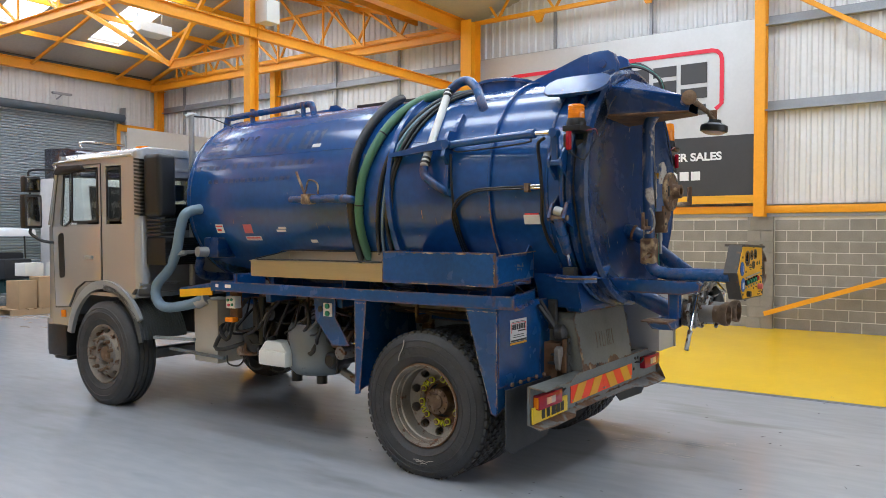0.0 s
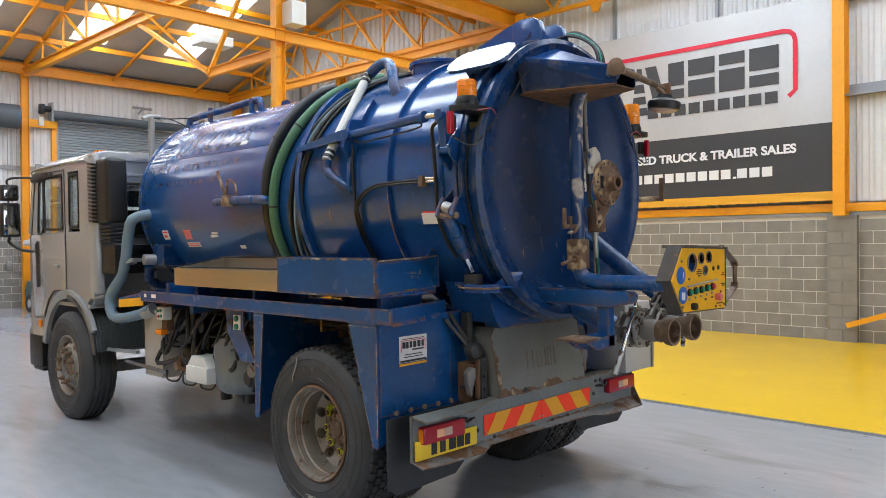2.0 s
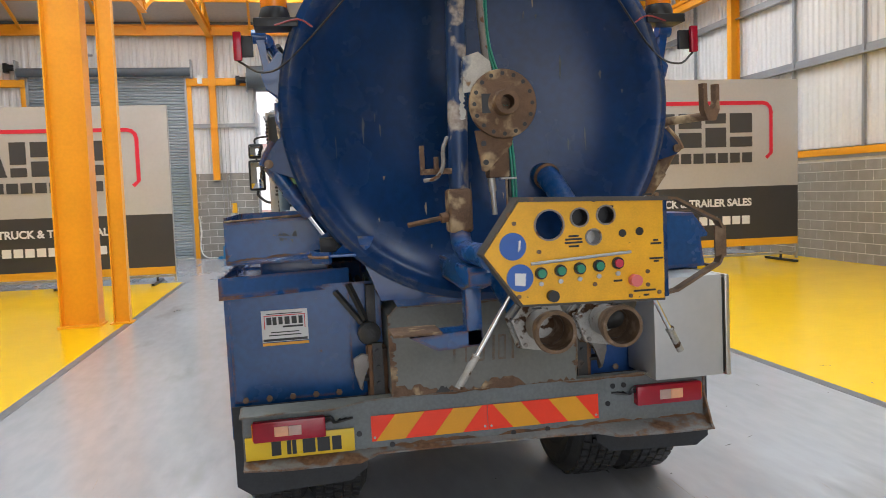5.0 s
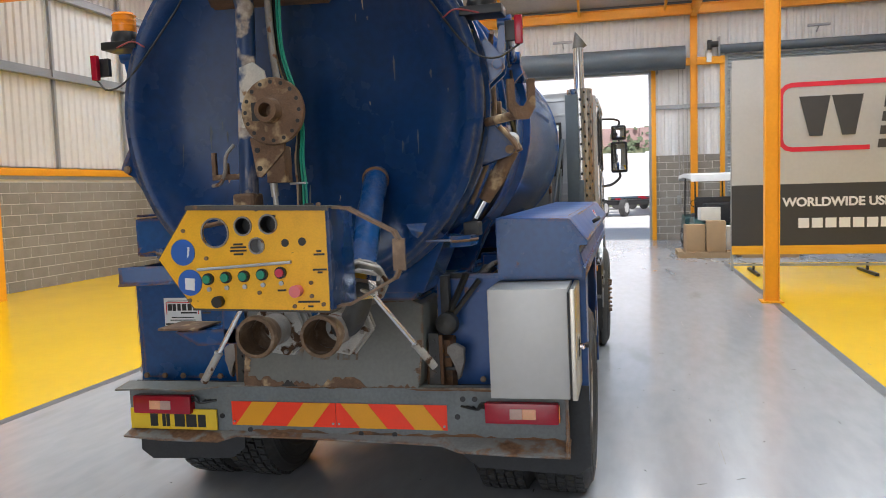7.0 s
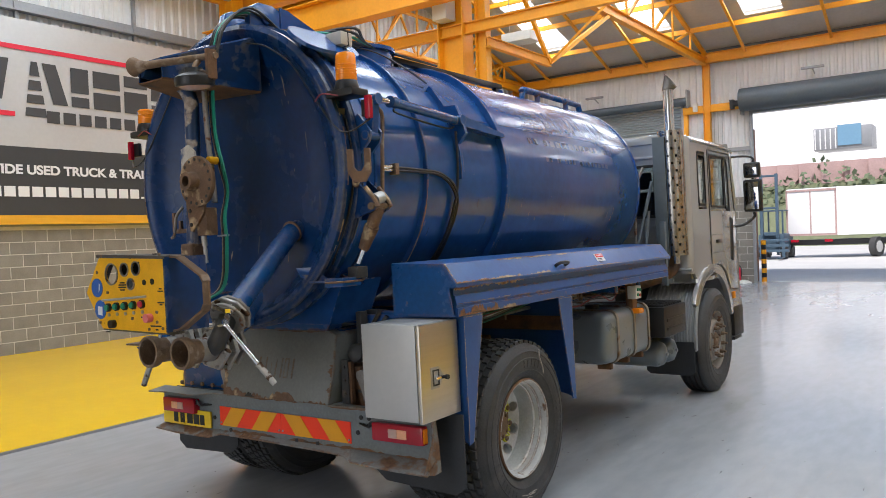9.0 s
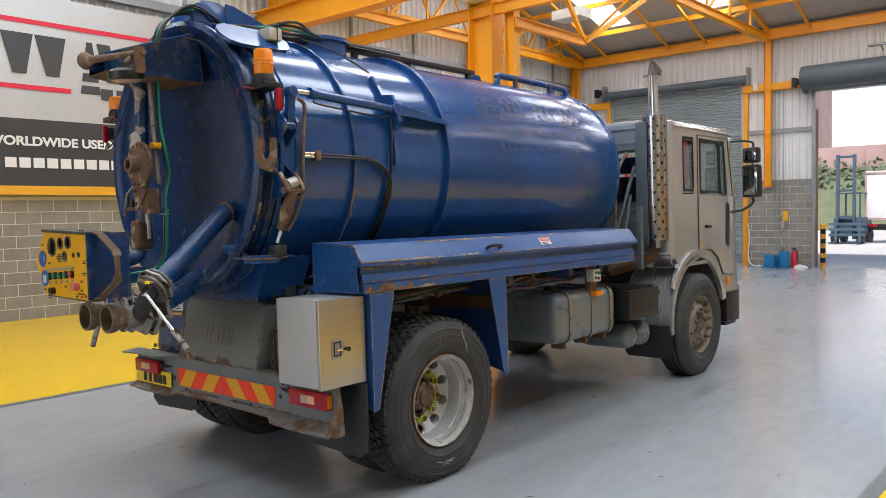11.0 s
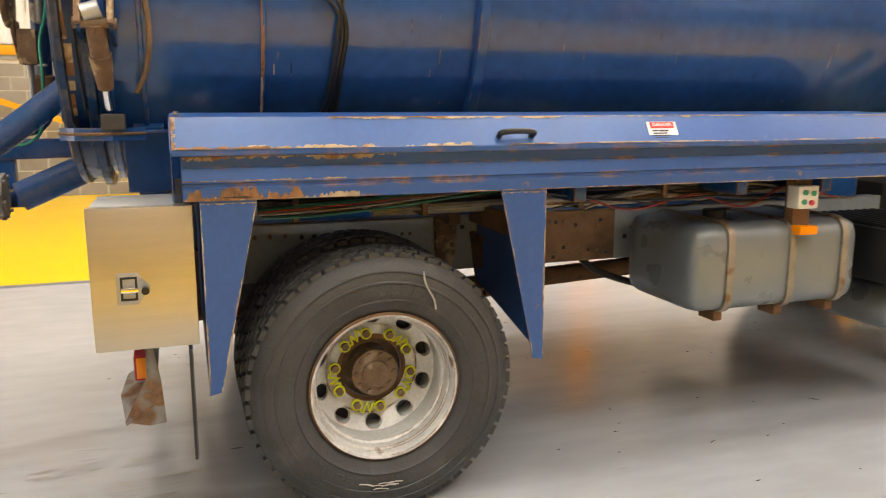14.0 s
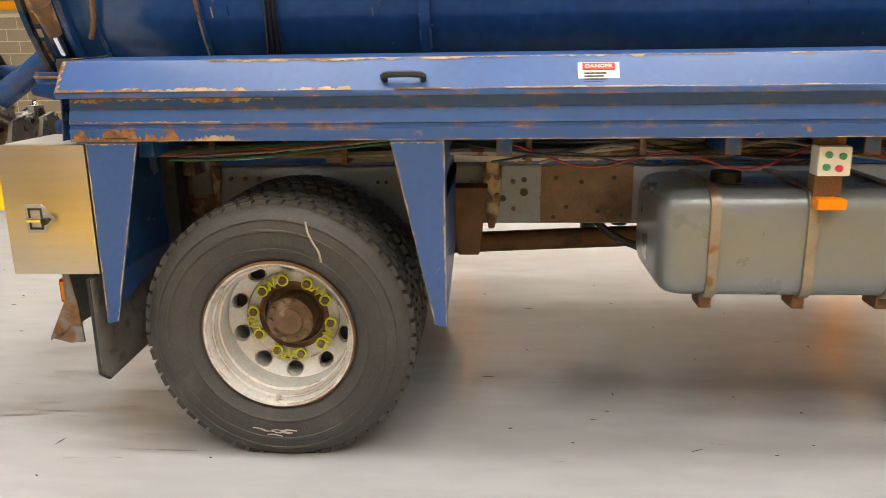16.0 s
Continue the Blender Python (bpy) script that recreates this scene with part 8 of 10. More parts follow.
# torn edges of the hatch box
for p, q, ac, w1, sd in (((-0.49, 0, 0.766), (0.44, 0, 0.766), (0, 0, 1), 0.05, 5), ((-0.493, 0, 0.78), (-0.49, 0, 1.12), (1, 0, 0), 0.035, 6), ((0.46, 0, 0.78), (0.468, 0, 1.0), (-1, 0, 0), 0.04, 7), ((-0.42, 0, 1.19), (0.38, 0, 1.19), (0, 0, -1), 0.01, 8)):
    bm = B()
    ragged(bm, p, q, ac, 0.001, w1, (0, 0, 0), sd, 60)
    for v in bm.verts:
        v.co.y = hatch_y(v.co.z) - 0.0035
    tp("rust_edge", bm, flange_rust, hatch, "rust creeping from the seam", smooth=0)
bm = B()
ragged(bm, (-0.3, 0, 0.768), (-0.19, 0, 0.768), (0, 0, 1), 0.0, 0.03, (0, 0, 0), 66, 16)
for v in bm.verts:
    v.co.y = hatch_y(v.co.z) - 0.005
tp("rust_hole", bm, ink_black, hatch, "hole rusted through the lower edge", smooth=0)
for x0, x1, z, ac, w1, sd in ((-1.19, 1.16, 0.502, (0, 0, 1), 0.022, 31), (-1.19, 1.16, 0.752, (0, 0, -1), 0.014, 32)):
    bm = B()
    ragged(bm, (x0, -0.8955, z), (x1, -0.8955, z), ac, 0.0, w1, (0, -0.0012, 0), sd, 90)
    tp("rust_edge", bm, rusty, bumper, "rusty bumper edge", smooth=0)
# sales label on the nearside wing
bm = B()
box(bm, -1.105, -0.875, -0.6815, -0.6785, 1.035, 1.195)
sale = tp("sales_label", bm, white_label, label="white sales label on the wing panel", smooth=0)
for x0, x1, z0, z1, m in ((-1.08, -1.055, 1.122, 1.16, ink_black), (-1.05, -1.03, 1.12, 1.16, ink_black), (-1.02, -1.0, 1.122, 1.16, ink_black), (-0.99, -0.965, 1.122, 1.16, ink_black), (-0.955, -0.93, 1.122, 1.16, ink_black), (-0.92, -0.9, 1.122, 1.16, ink_black), (-1.0, -0.9, 1.105, 1.114, ink_black), (-1.06, -0.92, 1.08, 1.085, ink_black), (-1.07, -0.91, 1.065, 1.07, ink_black), (-1.08, -0.9, 1.175, 1.179, ink_black), (-1.1, -0.88, 1.038, 1.05, ink_black)):
    bm = B()
    box(bm, x0, x1, -0.6835, -0.681, z0, z1)
    tp("print_bar", bm, m, sale, smooth=0)
bm = B()
box(bm, -1.105, -0.875, -0.6815, -0.6785, 1.016, 1.03)
tp("label_stripe", bm, chev_yellow, sale, smooth=0)
bm = B()
for x0, x1, z0, z1 in ((-1.092, -0.888, 1.166, 1.17), (-1.092, -1.088, 1.1, 1.17), (-0.892, -0.888, 1.1, 1.17)):
    box(bm, x0, x1, -0.6832, -0.681, z0, z1)
tp("label_frame", bm, red_print, sale, smooth=0)

# pale scrapes and drips on the dished door
rng = random.Random(77)
DISH = [(R * 0.25, -0.935), (R * 0.5, -0.96), (R * 0.75, -1.01), (R - 0.09, -1.09)]


def dish_y(r):
    for (ra, ya), (rb_, yb_) in zip(DISH, DISH[1:]):
        if r <= rb_:
            return ya + (yb_ - ya) * max(0, r - ra) / (rb_ - ra)
    return DISH[-1][1]


for k in range(24):
    a, r0 = rng.uniform(0, math.tau), R * math.sqrt(rng.uniform(0.03, 0.72))
    x, z = AX + r0 * math.cos(a), AZ + r0 * math.sin(a)
    ln, wd = rng.choice((0.02, 0.03, 0.04, 0.06, 0.12)), rng.uniform(0.0015, 0.006)
    bm = B()
    rows = []
    for q in range(5):
        zz, ww = z - ln * q / 4, wd * (0.3, 1.0, 0.8, 0.6, 0.2)[q] * rng.uniform(0.7, 1.3)
        xx = x + rng.uniform(-0.002, 0.002)
        rows.append([bm.verts.new((xx + e, dish_y(math.hypot(xx + e - AX, zz - AZ)) - 0.0025, zz)) for e in (-ww, ww)])
    for u, v in zip(rows, rows[1:]):
        bm.faces.new((u[0], u[1], v[1], v[0]))
    tp("scrape", bm, rng.choice((pale_scuff, pale_scuff, pale_scuff, bare_tan)), door, "", smooth=0)
# ---- cab ----
CX, CB, CF = 1.19, 3.68, 5.33            # half width, back and front
BELT, WTOP, ROOF, SILL = 1.9, 2.51, 2.66, 1.26
bm = B()
arch = arc(4.22, 0.56, 0.72, 8, 172, 18)
for s in (1, -1):
    x0, x1 = (CX - 0.035, CX) if s > 0 else (-CX, -CX + 0.035)
    low = [(CF + 0.02, 0.75)] + [p for p in arch if p[1] > 0.7 and p[0] > 4.0 or p[1] > 1.1] + [(CB, SILL - 0.02), (CB, BELT), (CF - 0.02, BELT)]
    prism(bm, low, "x", x0, x1)
    prism(bm, [(CB, BELT), (3.9, BELT), (3.9, WTOP), (CB, WTOP)], "x", x0, x1)
    prism(bm, [(4.18, BELT), (4.32, BELT), (4.32, WTOP), (4.18, WTOP)], "x", x0, x1)
    prism(bm, [(5.1, BELT), (CF - 0.02, BELT), (CF - 0.2, WTOP), (5.02, WTOP)], "x", x0, x1)
    prism(bm, [(CB, WTOP), (CF - 0.2, WTOP), (CF - 0.24, ROOF - 0.05), (CB, ROOF - 0.05)], "x", x0, x1)
# roof
prism(bm, [(-CX, ROOF - 0.06), (CX, ROOF - 0.06), (CX - 0.05, ROOF), (CX - 0.15, ROOF + 0.03), (-CX + 0.15, ROOF + 0.03), (-CX + 0.05, ROOF)], "y", CB - 0.02, CF - 0.24, 0.01)
# back wall with its window opening
CI = CX - 0.04
for s in (1, -1):
    prism(bm, [(s * (CX - 0.001), CB - 0.001), (s * (CX - 0.006), CB - 0.03), (s * (CX - 0.025), CB - 0.055), (s * (CX - 0.06), CB - 0.07), (s * (CX - 0.12), CB - 0.07), (s * (CX - 0.12), CB - 0.001)], "z", SILL - 0.02, ROOF - 0.02)
for x0, x1, z0, z1 in ((-CI, CI, SILL - 0.1, 1.86), (-CI, CI, 2.36, ROOF - 0.05), (-CI, -0.8, 1.86, 2.36), (0.8, CI, 1.86, 2.36)):
    box(bm, x0, x1, CB, CB + 0.04, z0, z1)
for z in (1.5, 1.62, 1.74, 2.45):
    box(bm, -CX + 0.05, CX - 0.05, CB - 0.012, CB, z, z + 0.03, 0.004)
# front
for z0, z1, y0_, y1_ in ((0.8, BELT - 0.02, CF + 0.02, CF),):
    sheet(bm, [(-CX, y0_, z0), (CX, y0_, z0), (CX, y1_, z1), (-CX, y1_, z1)], 0.04, (0, -1, 0))
sheet(bm, [(-CX, CF - 0.19, WTOP), (CX, CF - 0.19, WTOP), (CX, CF - 0.24, ROOF), (-CX, CF - 0.24, ROOF)], 0.04, (0, -1, 0))
box(bm, -CX, CX, CB, CF - 0.05, SILL - 0.12, SILL - 0.08)
cab = tp("cab", bm, cab_silver, label="silver champagne sleeperless lorry cab", smooth=30)
bm = B()
sheet(bm, [(-CX + 0.05, CF - 0.0, BELT - 0.02), (CX - 0.05, CF - 0.0, BELT - 0.02), (CX - 0.07, CF - 0.19, WTOP), (-CX + 0.07, CF - 0.19, WTOP)], 0.008, (0, -1, 0))
tp("windscreen", bm, glass, cab, "tinted windscreen", smooth=0)
bm = B()
box(bm, -0.8, 0.8, CB + 0.015, CB + 0.023, 1.86, 2.36)
tp("rear_window", bm, glass, cab, "tinted rear cab window", smooth=0)
bm = B()
for x0, x1, z0, z1 in ((-0.83, 0.83, 1.83, 1.86), (-0.83, 0.83, 2.36, 2.39), (-0.83, -0.8, 1.86, 2.36), (0.8, 0.83, 1.86, 2.36)):
    box(bm, x0, x1, CB - 0.012, CB + 0.03, z0, z1, 0.005)
tp("window_seal", bm, rubber_seal, cab, "black rubber window seal")


def outline_strip(bm, poly, s, x, w, d):
    """A seal round an outline in y and z on the cab's side."""
    c = Vector((sum(p[0] for p in poly) / len(poly), sum(p[1] for p in poly) / len(poly)))
    inn = [c + (Vector(p) - c) * (1 - w / max(0.05, (Vector(p) - c).length)) for p in poly]
    n = len(poly)
    for i in range(n):
        j = (i + 1) % n
        quad = [poly[i], poly[j], inn[j], inn[i]]
        prism(bm, [tuple(q) for q in quad], "x", x, x + s * d)


def rounded(poly, r=0.04, n=4):
    out = []
    m = len(poly)
    for i in range(m):
        p, a, b = Vector(poly[i]), Vector(poly[i - 1]), Vector(poly[(i + 1) % m])
        u, v = (a - p).normalized(), (b - p).normalized()
        for k in range(n + 1):
            t = k / n
            out.append(tuple((p + u * r) * (1 - t) ** 2 + p * 2 * t * (1 - t) + (p + v * r) * t * t))
    return out


for s in (1, -1):
    quarter = rounded([(3.91, 1.93), (4.17, 1.93), (4.16, 2.49), (3.9, 2.49)], 0.06)
    doorwin = rounded([(4.33, 1.92), (4.86, 1.92), (4.84, 2.49), (4.33, 2.49)], 0.04)
    vent = rounded([(4.88, 1.92), (5.05, 1.84), (5.0, 2.47), (4.87, 2.49)], 0.03)
    for poly, nm in ((quarter, "quarter_window"), (doorwin, "door_window"), (vent, "vent_window")):
        bm = B()
        outline_strip(bm, poly, s, s * (CX - 0.005), 0.028, 0.012)
        seal = tp(nm, bm, rubber_seal, cab, "black-framed cab side window")
        bm = B()
        prism(bm, poly, "x", s * (CX - 0.022), s * (CX - 0.016))
        tp("pane", bm, glass, seal, smooth=0)
    bm = B()
    prism(bm, [(4.28, BELT - 0.02), (4.28, 1.3), (4.45, 1.3), (4.6, 1.29), (4.78, 1.2), (4.92, 1.0), (5.2, 0.98), (5.24, BELT - 0.02)], "x", s * CX, s * (CX + 0.012), 0.004)
    dr = tp("cab_door", bm, cab_silver, cab, "silver cab door")
    bm = B()
    seam = [(4.27, WTOP + 0.03), (4.27, 1.29), (4.45, 1.29), (4.6, 1.28), (4.77, 1.19), (4.91, 0.99), (5.21, 0.97), (5.255, BELT - 0.02), (5.1, WTOP + 0.03)]
    for p_, q_ in zip(seam, seam[1:] + seam[:1]):
        bar(bm, (s * (CX + 0.002), *p_), (s * (CX + 0.002), *q_), 0.009)
    tp("door_seam", bm, rubber_seal, dr, "dark gap round the door")
    bm = B()
    prism(bm, rounded([(4.99, 1.32), (5.1, 1.3), (5.12, 1.79), (5.01, 1.82)], 0.04), "x", s * (CX + 0.01), s * (CX + 0.016))
    tp("lower_window", bm, plastic_black, dr, "dark lower kerb window")
    bm = B()
    box(bm, min(s * CX, s * (CX + 0.035)), max(s * CX, s * (CX + 0.035)), 4.42, 4.56, 1.53, 1.565, 0.008)
    tp("door_handle", bm, plastic_black if s > 0 else cab_grey, dr, "recessed door handle")
    for z in (1.42, 1.62):
        bm = B()
        box(bm, min(s * (CX + 0.008), s * (CX + 0.016)), max(s * (CX + 0.008), s * (CX + 0.016)), 4.3, 4.95, z, z + 0.008)
        tp("swage_line", bm, cab_silver, dr)
    # drip rail, wheel arch trim, steps
    bm = B()
    tube(bm, [(s * (CX + 0.01), CB, ROOF - 0.06), (s * (CX + 0.012), 4.5, ROOF - 0.06), (s * (CX + 0.01), 5.15, ROOF - 0.08), (s * (CX - 0.0), CF - 0.16, 2.47), (s * CX, CF - 0.0, BELT)], 0.014, 8, 4)
    tp("drip_rail", bm, cab_silver, cab)
    bm = B()
    a_in, a_out = arc(4.22, 0.56, 0.66, 12, 150, 16), arc(4.22, 0.56, 0.75, 12, 150, 16)
    prism(bm, a_out + a_in[::-1], "x", s * (CX - 0.02), s * (CX + 0.025), 0.008)
    tp("wheel_arch", bm, cab_silver if s > 0 else cab_grey, cab, "flared wheel arch trim")
    bm = B()
    box(bm, min(s * 0.85, s * (CX + 0.02)), max(s * 0.85, s * (CX + 0.02)), 4.98, CF + 0.05, 0.42, 0.78, 0.03)
    box(bm, min(s * 1.0, s * (CX + 0.035)), max(s * 1.0, s * (CX + 0.035)), 4.9, 5.2, 0.4, 0.44, 0.01)
    tp("step_box", bm, plastic_black, cab, "black step box and bumper end")
    bm = B()
    box(bm, min(s * CX, s * (CX + 0.02)), max(s * CX, s * (CX + 0.02)), 5.0, 5.08, 0.87, 0.95, 0.008)
    tp("side_repeater", bm, amber_lens, cab, "amber side indicator")
    # rear half of the front mudguard, ribbed
    bm = B()
    nrib = 18
    low_a = 186 if s > 0 else 166
    steps = [(0.66 + 0.03 * (k // 4) + (0.0, 0.003, 0.015, 0.018)[k % 4], (0.668, 0.682, 0.682, 0.668)[k % 4]) for k in range(4 * nrib)]
    angs = [radians(92 + (low_a - 92) * k / 14) for k in range(15)]
    outer = [[bm.verts.new((s * x, 4.22 + r_ * math.cos(a), 0.56 + r_ * math.sin(a))) for a in angs] for x, r_ in steps]
    inner = [[bm.verts.new((s * x, 4.22 + 0.655 * math.cos(a), 0.56 + 0.655 * math.sin(a))) for a in angs] for x in (steps[0][0], steps[-1][0])]
    for ra, rb_ in zip([inner[0]] + outer + [inner[1]], outer + [inner[1], inner[0]]):
        for k in range(14):
            bm.faces.new((ra[k], ra[k + 1], rb_[k + 1], rb_[k]))
    # the nearside mudguard is a darker grey than the offside one
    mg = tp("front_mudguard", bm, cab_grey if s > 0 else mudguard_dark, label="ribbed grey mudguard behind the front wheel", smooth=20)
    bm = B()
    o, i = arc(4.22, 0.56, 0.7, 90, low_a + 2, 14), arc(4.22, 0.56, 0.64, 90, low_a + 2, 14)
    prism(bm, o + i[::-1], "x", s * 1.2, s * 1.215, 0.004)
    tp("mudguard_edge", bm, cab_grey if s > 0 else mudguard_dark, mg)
    if s > 0:
        bm = B()
        prism(bm, [(0.7, 0.56), (1.2, 0.56), (1.2, 0.26), (1.17, 0.225), (0.74, 0.225), (0.7, 0.26)], "y", 3.5, 3.512)
        tp("front_mud_flap", bm, flap_rubber, mg, "black rubber flap")
    bm = B()
    tube(bm, [(s * 0.72, 3.6, 1.28), (s * 0.95, 3.62, 1.29), (s * 1.18, 3.62, 1.28)], 0.018, 8, 3)
    box(bm, min(s * 0.4, s * 1.0), max(s * 0.4, s * 1.0), 3.56, 3.6, 1.15, 1.2, 0.004)
    tp("mudguard_stay", bm, chassis_grey, mg)
    # mirrors
    mx = s * 1.395
    bm = B()
    tube(bm, [(s * 1.1, 5.15, 2.5), (s * 1.25, 5.26, 2.52), (mx, 5.345, 2.5), (mx, 5.345, 2.4)], 0.013, 8, 4)
    tube(bm, [(s * 1.19, 5.22, 1.7), (s * 1.3, 5.27, 1.72), (mx, 5.335, 1.8), (mx, 5.335, 1.86)], 0.017, 8, 4)
    cyl(bm, (mx, 5.335, 1.85), (mx, 5.345, 2.45), 0.011, 8)
    arm = tp("mirror_arm", bm, plastic_black, cab, "black mirror arms")
    for z0, z1, w_ in ((1.86, 2.24, 0.2), (2.26, 2.44, 0.18)):
        bm = B()
        box(bm, mx - w_ / 2, mx + w_ / 2, 5.265, 5.385, z0, z1, 0.03)
        hs = tp("mirror_housing", bm, plastic_black, arm, "black mirror housing")
        bm = B()
        box(bm, mx - w_ / 2 + 0.025, mx + w_ / 2 - 0.025, 5.2595, 5.265, z0 + 0.03, z1 - 0.03, 0.0015)
        tp("mirror_face", bm, dimmed_mirror_glass, hs, "mirror glass with a dark reflection put into its colour")
bm = B()
box(bm, -1.2, 1.2, 5.28, 5.43, 0.45, 0.85, 0.04)
tp("front_bumper", bm, cab_silver, cab, "silver front bumper")
bm = B()
box(bm, -0.9, 0.9, 5.03, 5.3, 1.8, 1.95, 0.05)
tp("dashboard", bm, plastic_black, cab, "black dashboard")
for x in (-0.55, 0.55):
    bm = B()
    box(bm, x - 0.25, x + 0.25, 4.0, 4.5, 1.45, 1.6, 0.05)
    box(bm, x - 0.23, x + 0.23, 3.9, 4.02, 1.55, 2.12, 0.05)
    box(bm, x - 0.14, x + 0.14, 3.9, 3.98, 2.15, 2.33, 0.04)
    tp("cab_seat", bm, seat_black, cab, "dark cab seat with headrest")
bm = B()
lathe(bm, [(0.2, -0.012), (0.215, 0), (0.2, 0.012), (0.188, 0)], (-0.0 + 0.55, 4.82, 1.95), (0, -0.5, 0.85), 28, closed=True)
tp("steering_wheel", bm, plastic_black, cab, "black steering wheel")
bm = B()
tube(bm, [(-0.9, 5.03, 2.68), (0.9, 5.03, 2.68)], 0.03, 8, 0)
tp("roof_trim", bm, plastic_black, cab, "dark roof trim")
for x in (-0.3, -0.05):
    bm = B()
    cyl(bm, (x, 4.9, 2.68), (x, 4.9, 2.74), 0.03, 10)
    tp("roof_lamp", bm, amber_lens, cab, "small amber roof lamp")

# air intake on the nearside behind the cab
bm = B()
box(bm, -1.16, -0.95, 3.3, 3.575, 1.97, 2.6, 0.05, 3)
intake = tp("air_intake", bm, plastic_black, label="tall black ribbed air intake behind the cab")
for k in range(16):
    bm = B()
    prism(bm, [(3.575, 1.98 + k * 0.037), (3.675, 1.995 + k * 0.037), (3.675, 2.015 + k * 0.037), (3.575, 2.0 + k * 0.037)], "x", -1.19, -0.96)
    tp("slat", bm, plastic_black, intake)
for k in range(5):
    bm = B()
    box(bm, -1.13 + 0.005 * (k % 2), -0.93, 3.33, 3.57, 1.78 + k * 0.036, 1.805 + k * 0.036, 0.012)
    tp("bellows_ring", bm, plastic_black, intake, "black bellows")
bm = B()
box(bm, -1.1, -0.7, 3.3, 3.62, 1.48, 1.76, 0.02)
filt = tp("air_filter_box", bm, plastic_black, label="black finned filter box")
for k in range(6):
    bm = B()
    box(bm, -1.105, -0.69, 3.285, 3.3, 1.5 + k * 0.042, 1.52 + k * 0.042, 0.003)
    tp("fin", bm, plastic_black, filt)
bm = B()
tube(bm, [(-0.55, 2.95, 2.02), (-0.75, 3.0, 2.05), (-1.01, 3.05, 2.01), (-1.04, 3.13, 1.85), (-1.04, 3.19, 1.65), (-1.035, 3.32, 1.45), (-1.06, 3.5, 1.28), (-1.07, 3.49, 1.13), (-1.07, 3.33, 1.06), (-1.0, 3.05, 1.1), (-0.95, 2.9, 1.16)], 0.05, 14, 6, 0.02)
tp("suction_hose", bm, hose_blue, label="grey-blue flexible hose behind the cab")
bm = B()
cyl(bm, (-1.0, 3.19, 1.58), (-1.0, 3.2, 1.62), 0.06, 16)
tp("hose_clamp", bm, galv, label="galvanised hose clamp")
bm = B()
cyl(bm, (-0.97, 2.98, 1.11), (-0.93, 2.88, 1.16), 0.06, 16)
tp("hose_clamp", bm, galv, label="galvanised hose clamp")
bm = B()
box(bm, -1.02, -0.6, 3.1, 3.2, 1.6, 1.63)
cyl(bm, (-0.98, 2.95, 1.62), (-0.6, 2.9, 1.62), 0.05, 14)
tp("hose_coupling", bm, galv, label="galvanised hose coupling")
bm = B()
box(bm, -0.88, -0.55, 2.76, 2.98, 1.56, 1.76, 0.02)
tube(bm, [(-0.9, 3.0, 1.56), (-0.86, 3.08, 1.42), (-0.7, 3.1, 1.36), (-0.5, 3.0, 1.35)], 0.045, 10, 4)
tp("vacuum_box", bm, door_blue, label="navy box below the tank front")
bm = B()
cyl(bm, (-0.62, 3.52, 1.25), (-0.6, 3.52, 3.05), 0.03, 12)
tube(bm, [(-0.7, 3.5, 3.02), (-0.6, 3.52, 3.06), (-0.5, 3.54, 3.05)], 0.022, 8, 3)
stand = tp("vent_pipe", bm, galv, label="pale vertical vent pipe behind the cab")
bm = B()
cyl(bm, (0.72, 3.3, 1.2), (0.74, 3.3, 2.3), 0.014, 8)
bar(bm, (0.6, 3.0, 1.6), (0.76, 3.5, 2.35), 0.02)
tp("stay_bar", bm, hub_grey, label="slim stay behind the cab")

# exhaust stack on the offside
bm = B()
ex, ey = 1.03, 3.59
cyl(bm, (ex, ey, 1.35), (ex, ey, 3.14), 0.052, 24)
stack = tp("exhaust_pipe", bm, chrome, label="polished exhaust stack with a sooty slant-cut tip")
bm = B()
low = [bm.verts.new((ex + 0.058 * math.cos(k * math.tau / 24), ey + 0.058 * math.sin(k * math.tau / 24), 3.12)) for k in range(24)]
rim_o = [bm.verts.new((ex + 0.03 + 0.058 * math.cos(k * math.tau / 24), ey + 0.012 + 0.058 * math.sin(k * math.tau / 24), 3.215 - 0.075 * math.cos(k * math.tau / 24))) for k in range(24)]
rim_i = [bm.verts.new((ex + 0.03 + 0.052 * math.cos(k * math.tau / 24), ey + 0.012 + 0.052 * math.sin(k * math.tau / 24), 3.212 - 0.068 * math.cos(k * math.tau / 24))) for k in range(24)]
deep = [bm.verts.new((ex + 0.05 * math.cos(k * math.tau / 24), ey + 0.05 * math.sin(k * math.tau / 24), 3.13)) for k in range(24)]
for ra, rb_ in ((low, rim_o), (rim_o, rim_i), (rim_i, deep)):
    for k in range(24):
        bm.faces.new((ra[k], ra[(k + 1) % 24], rb_[(k + 1) % 24], rb_[k]))
tp("exhaust_tip", bm, sooty_steel, stack, "sooty slant-cut tip")
bm = B()
cyl(bm, (ex, ey + 0.012, 3.144), (ex, ey + 0.016, 3.152), 0.05, 20)
tp("tip_bore", bm, plastic_black, stack, "sooty bore")
bm = B()
z = 1.435
r = 0.13
seg, rows_n = 40, 51
dz = 1.265 / rows_n
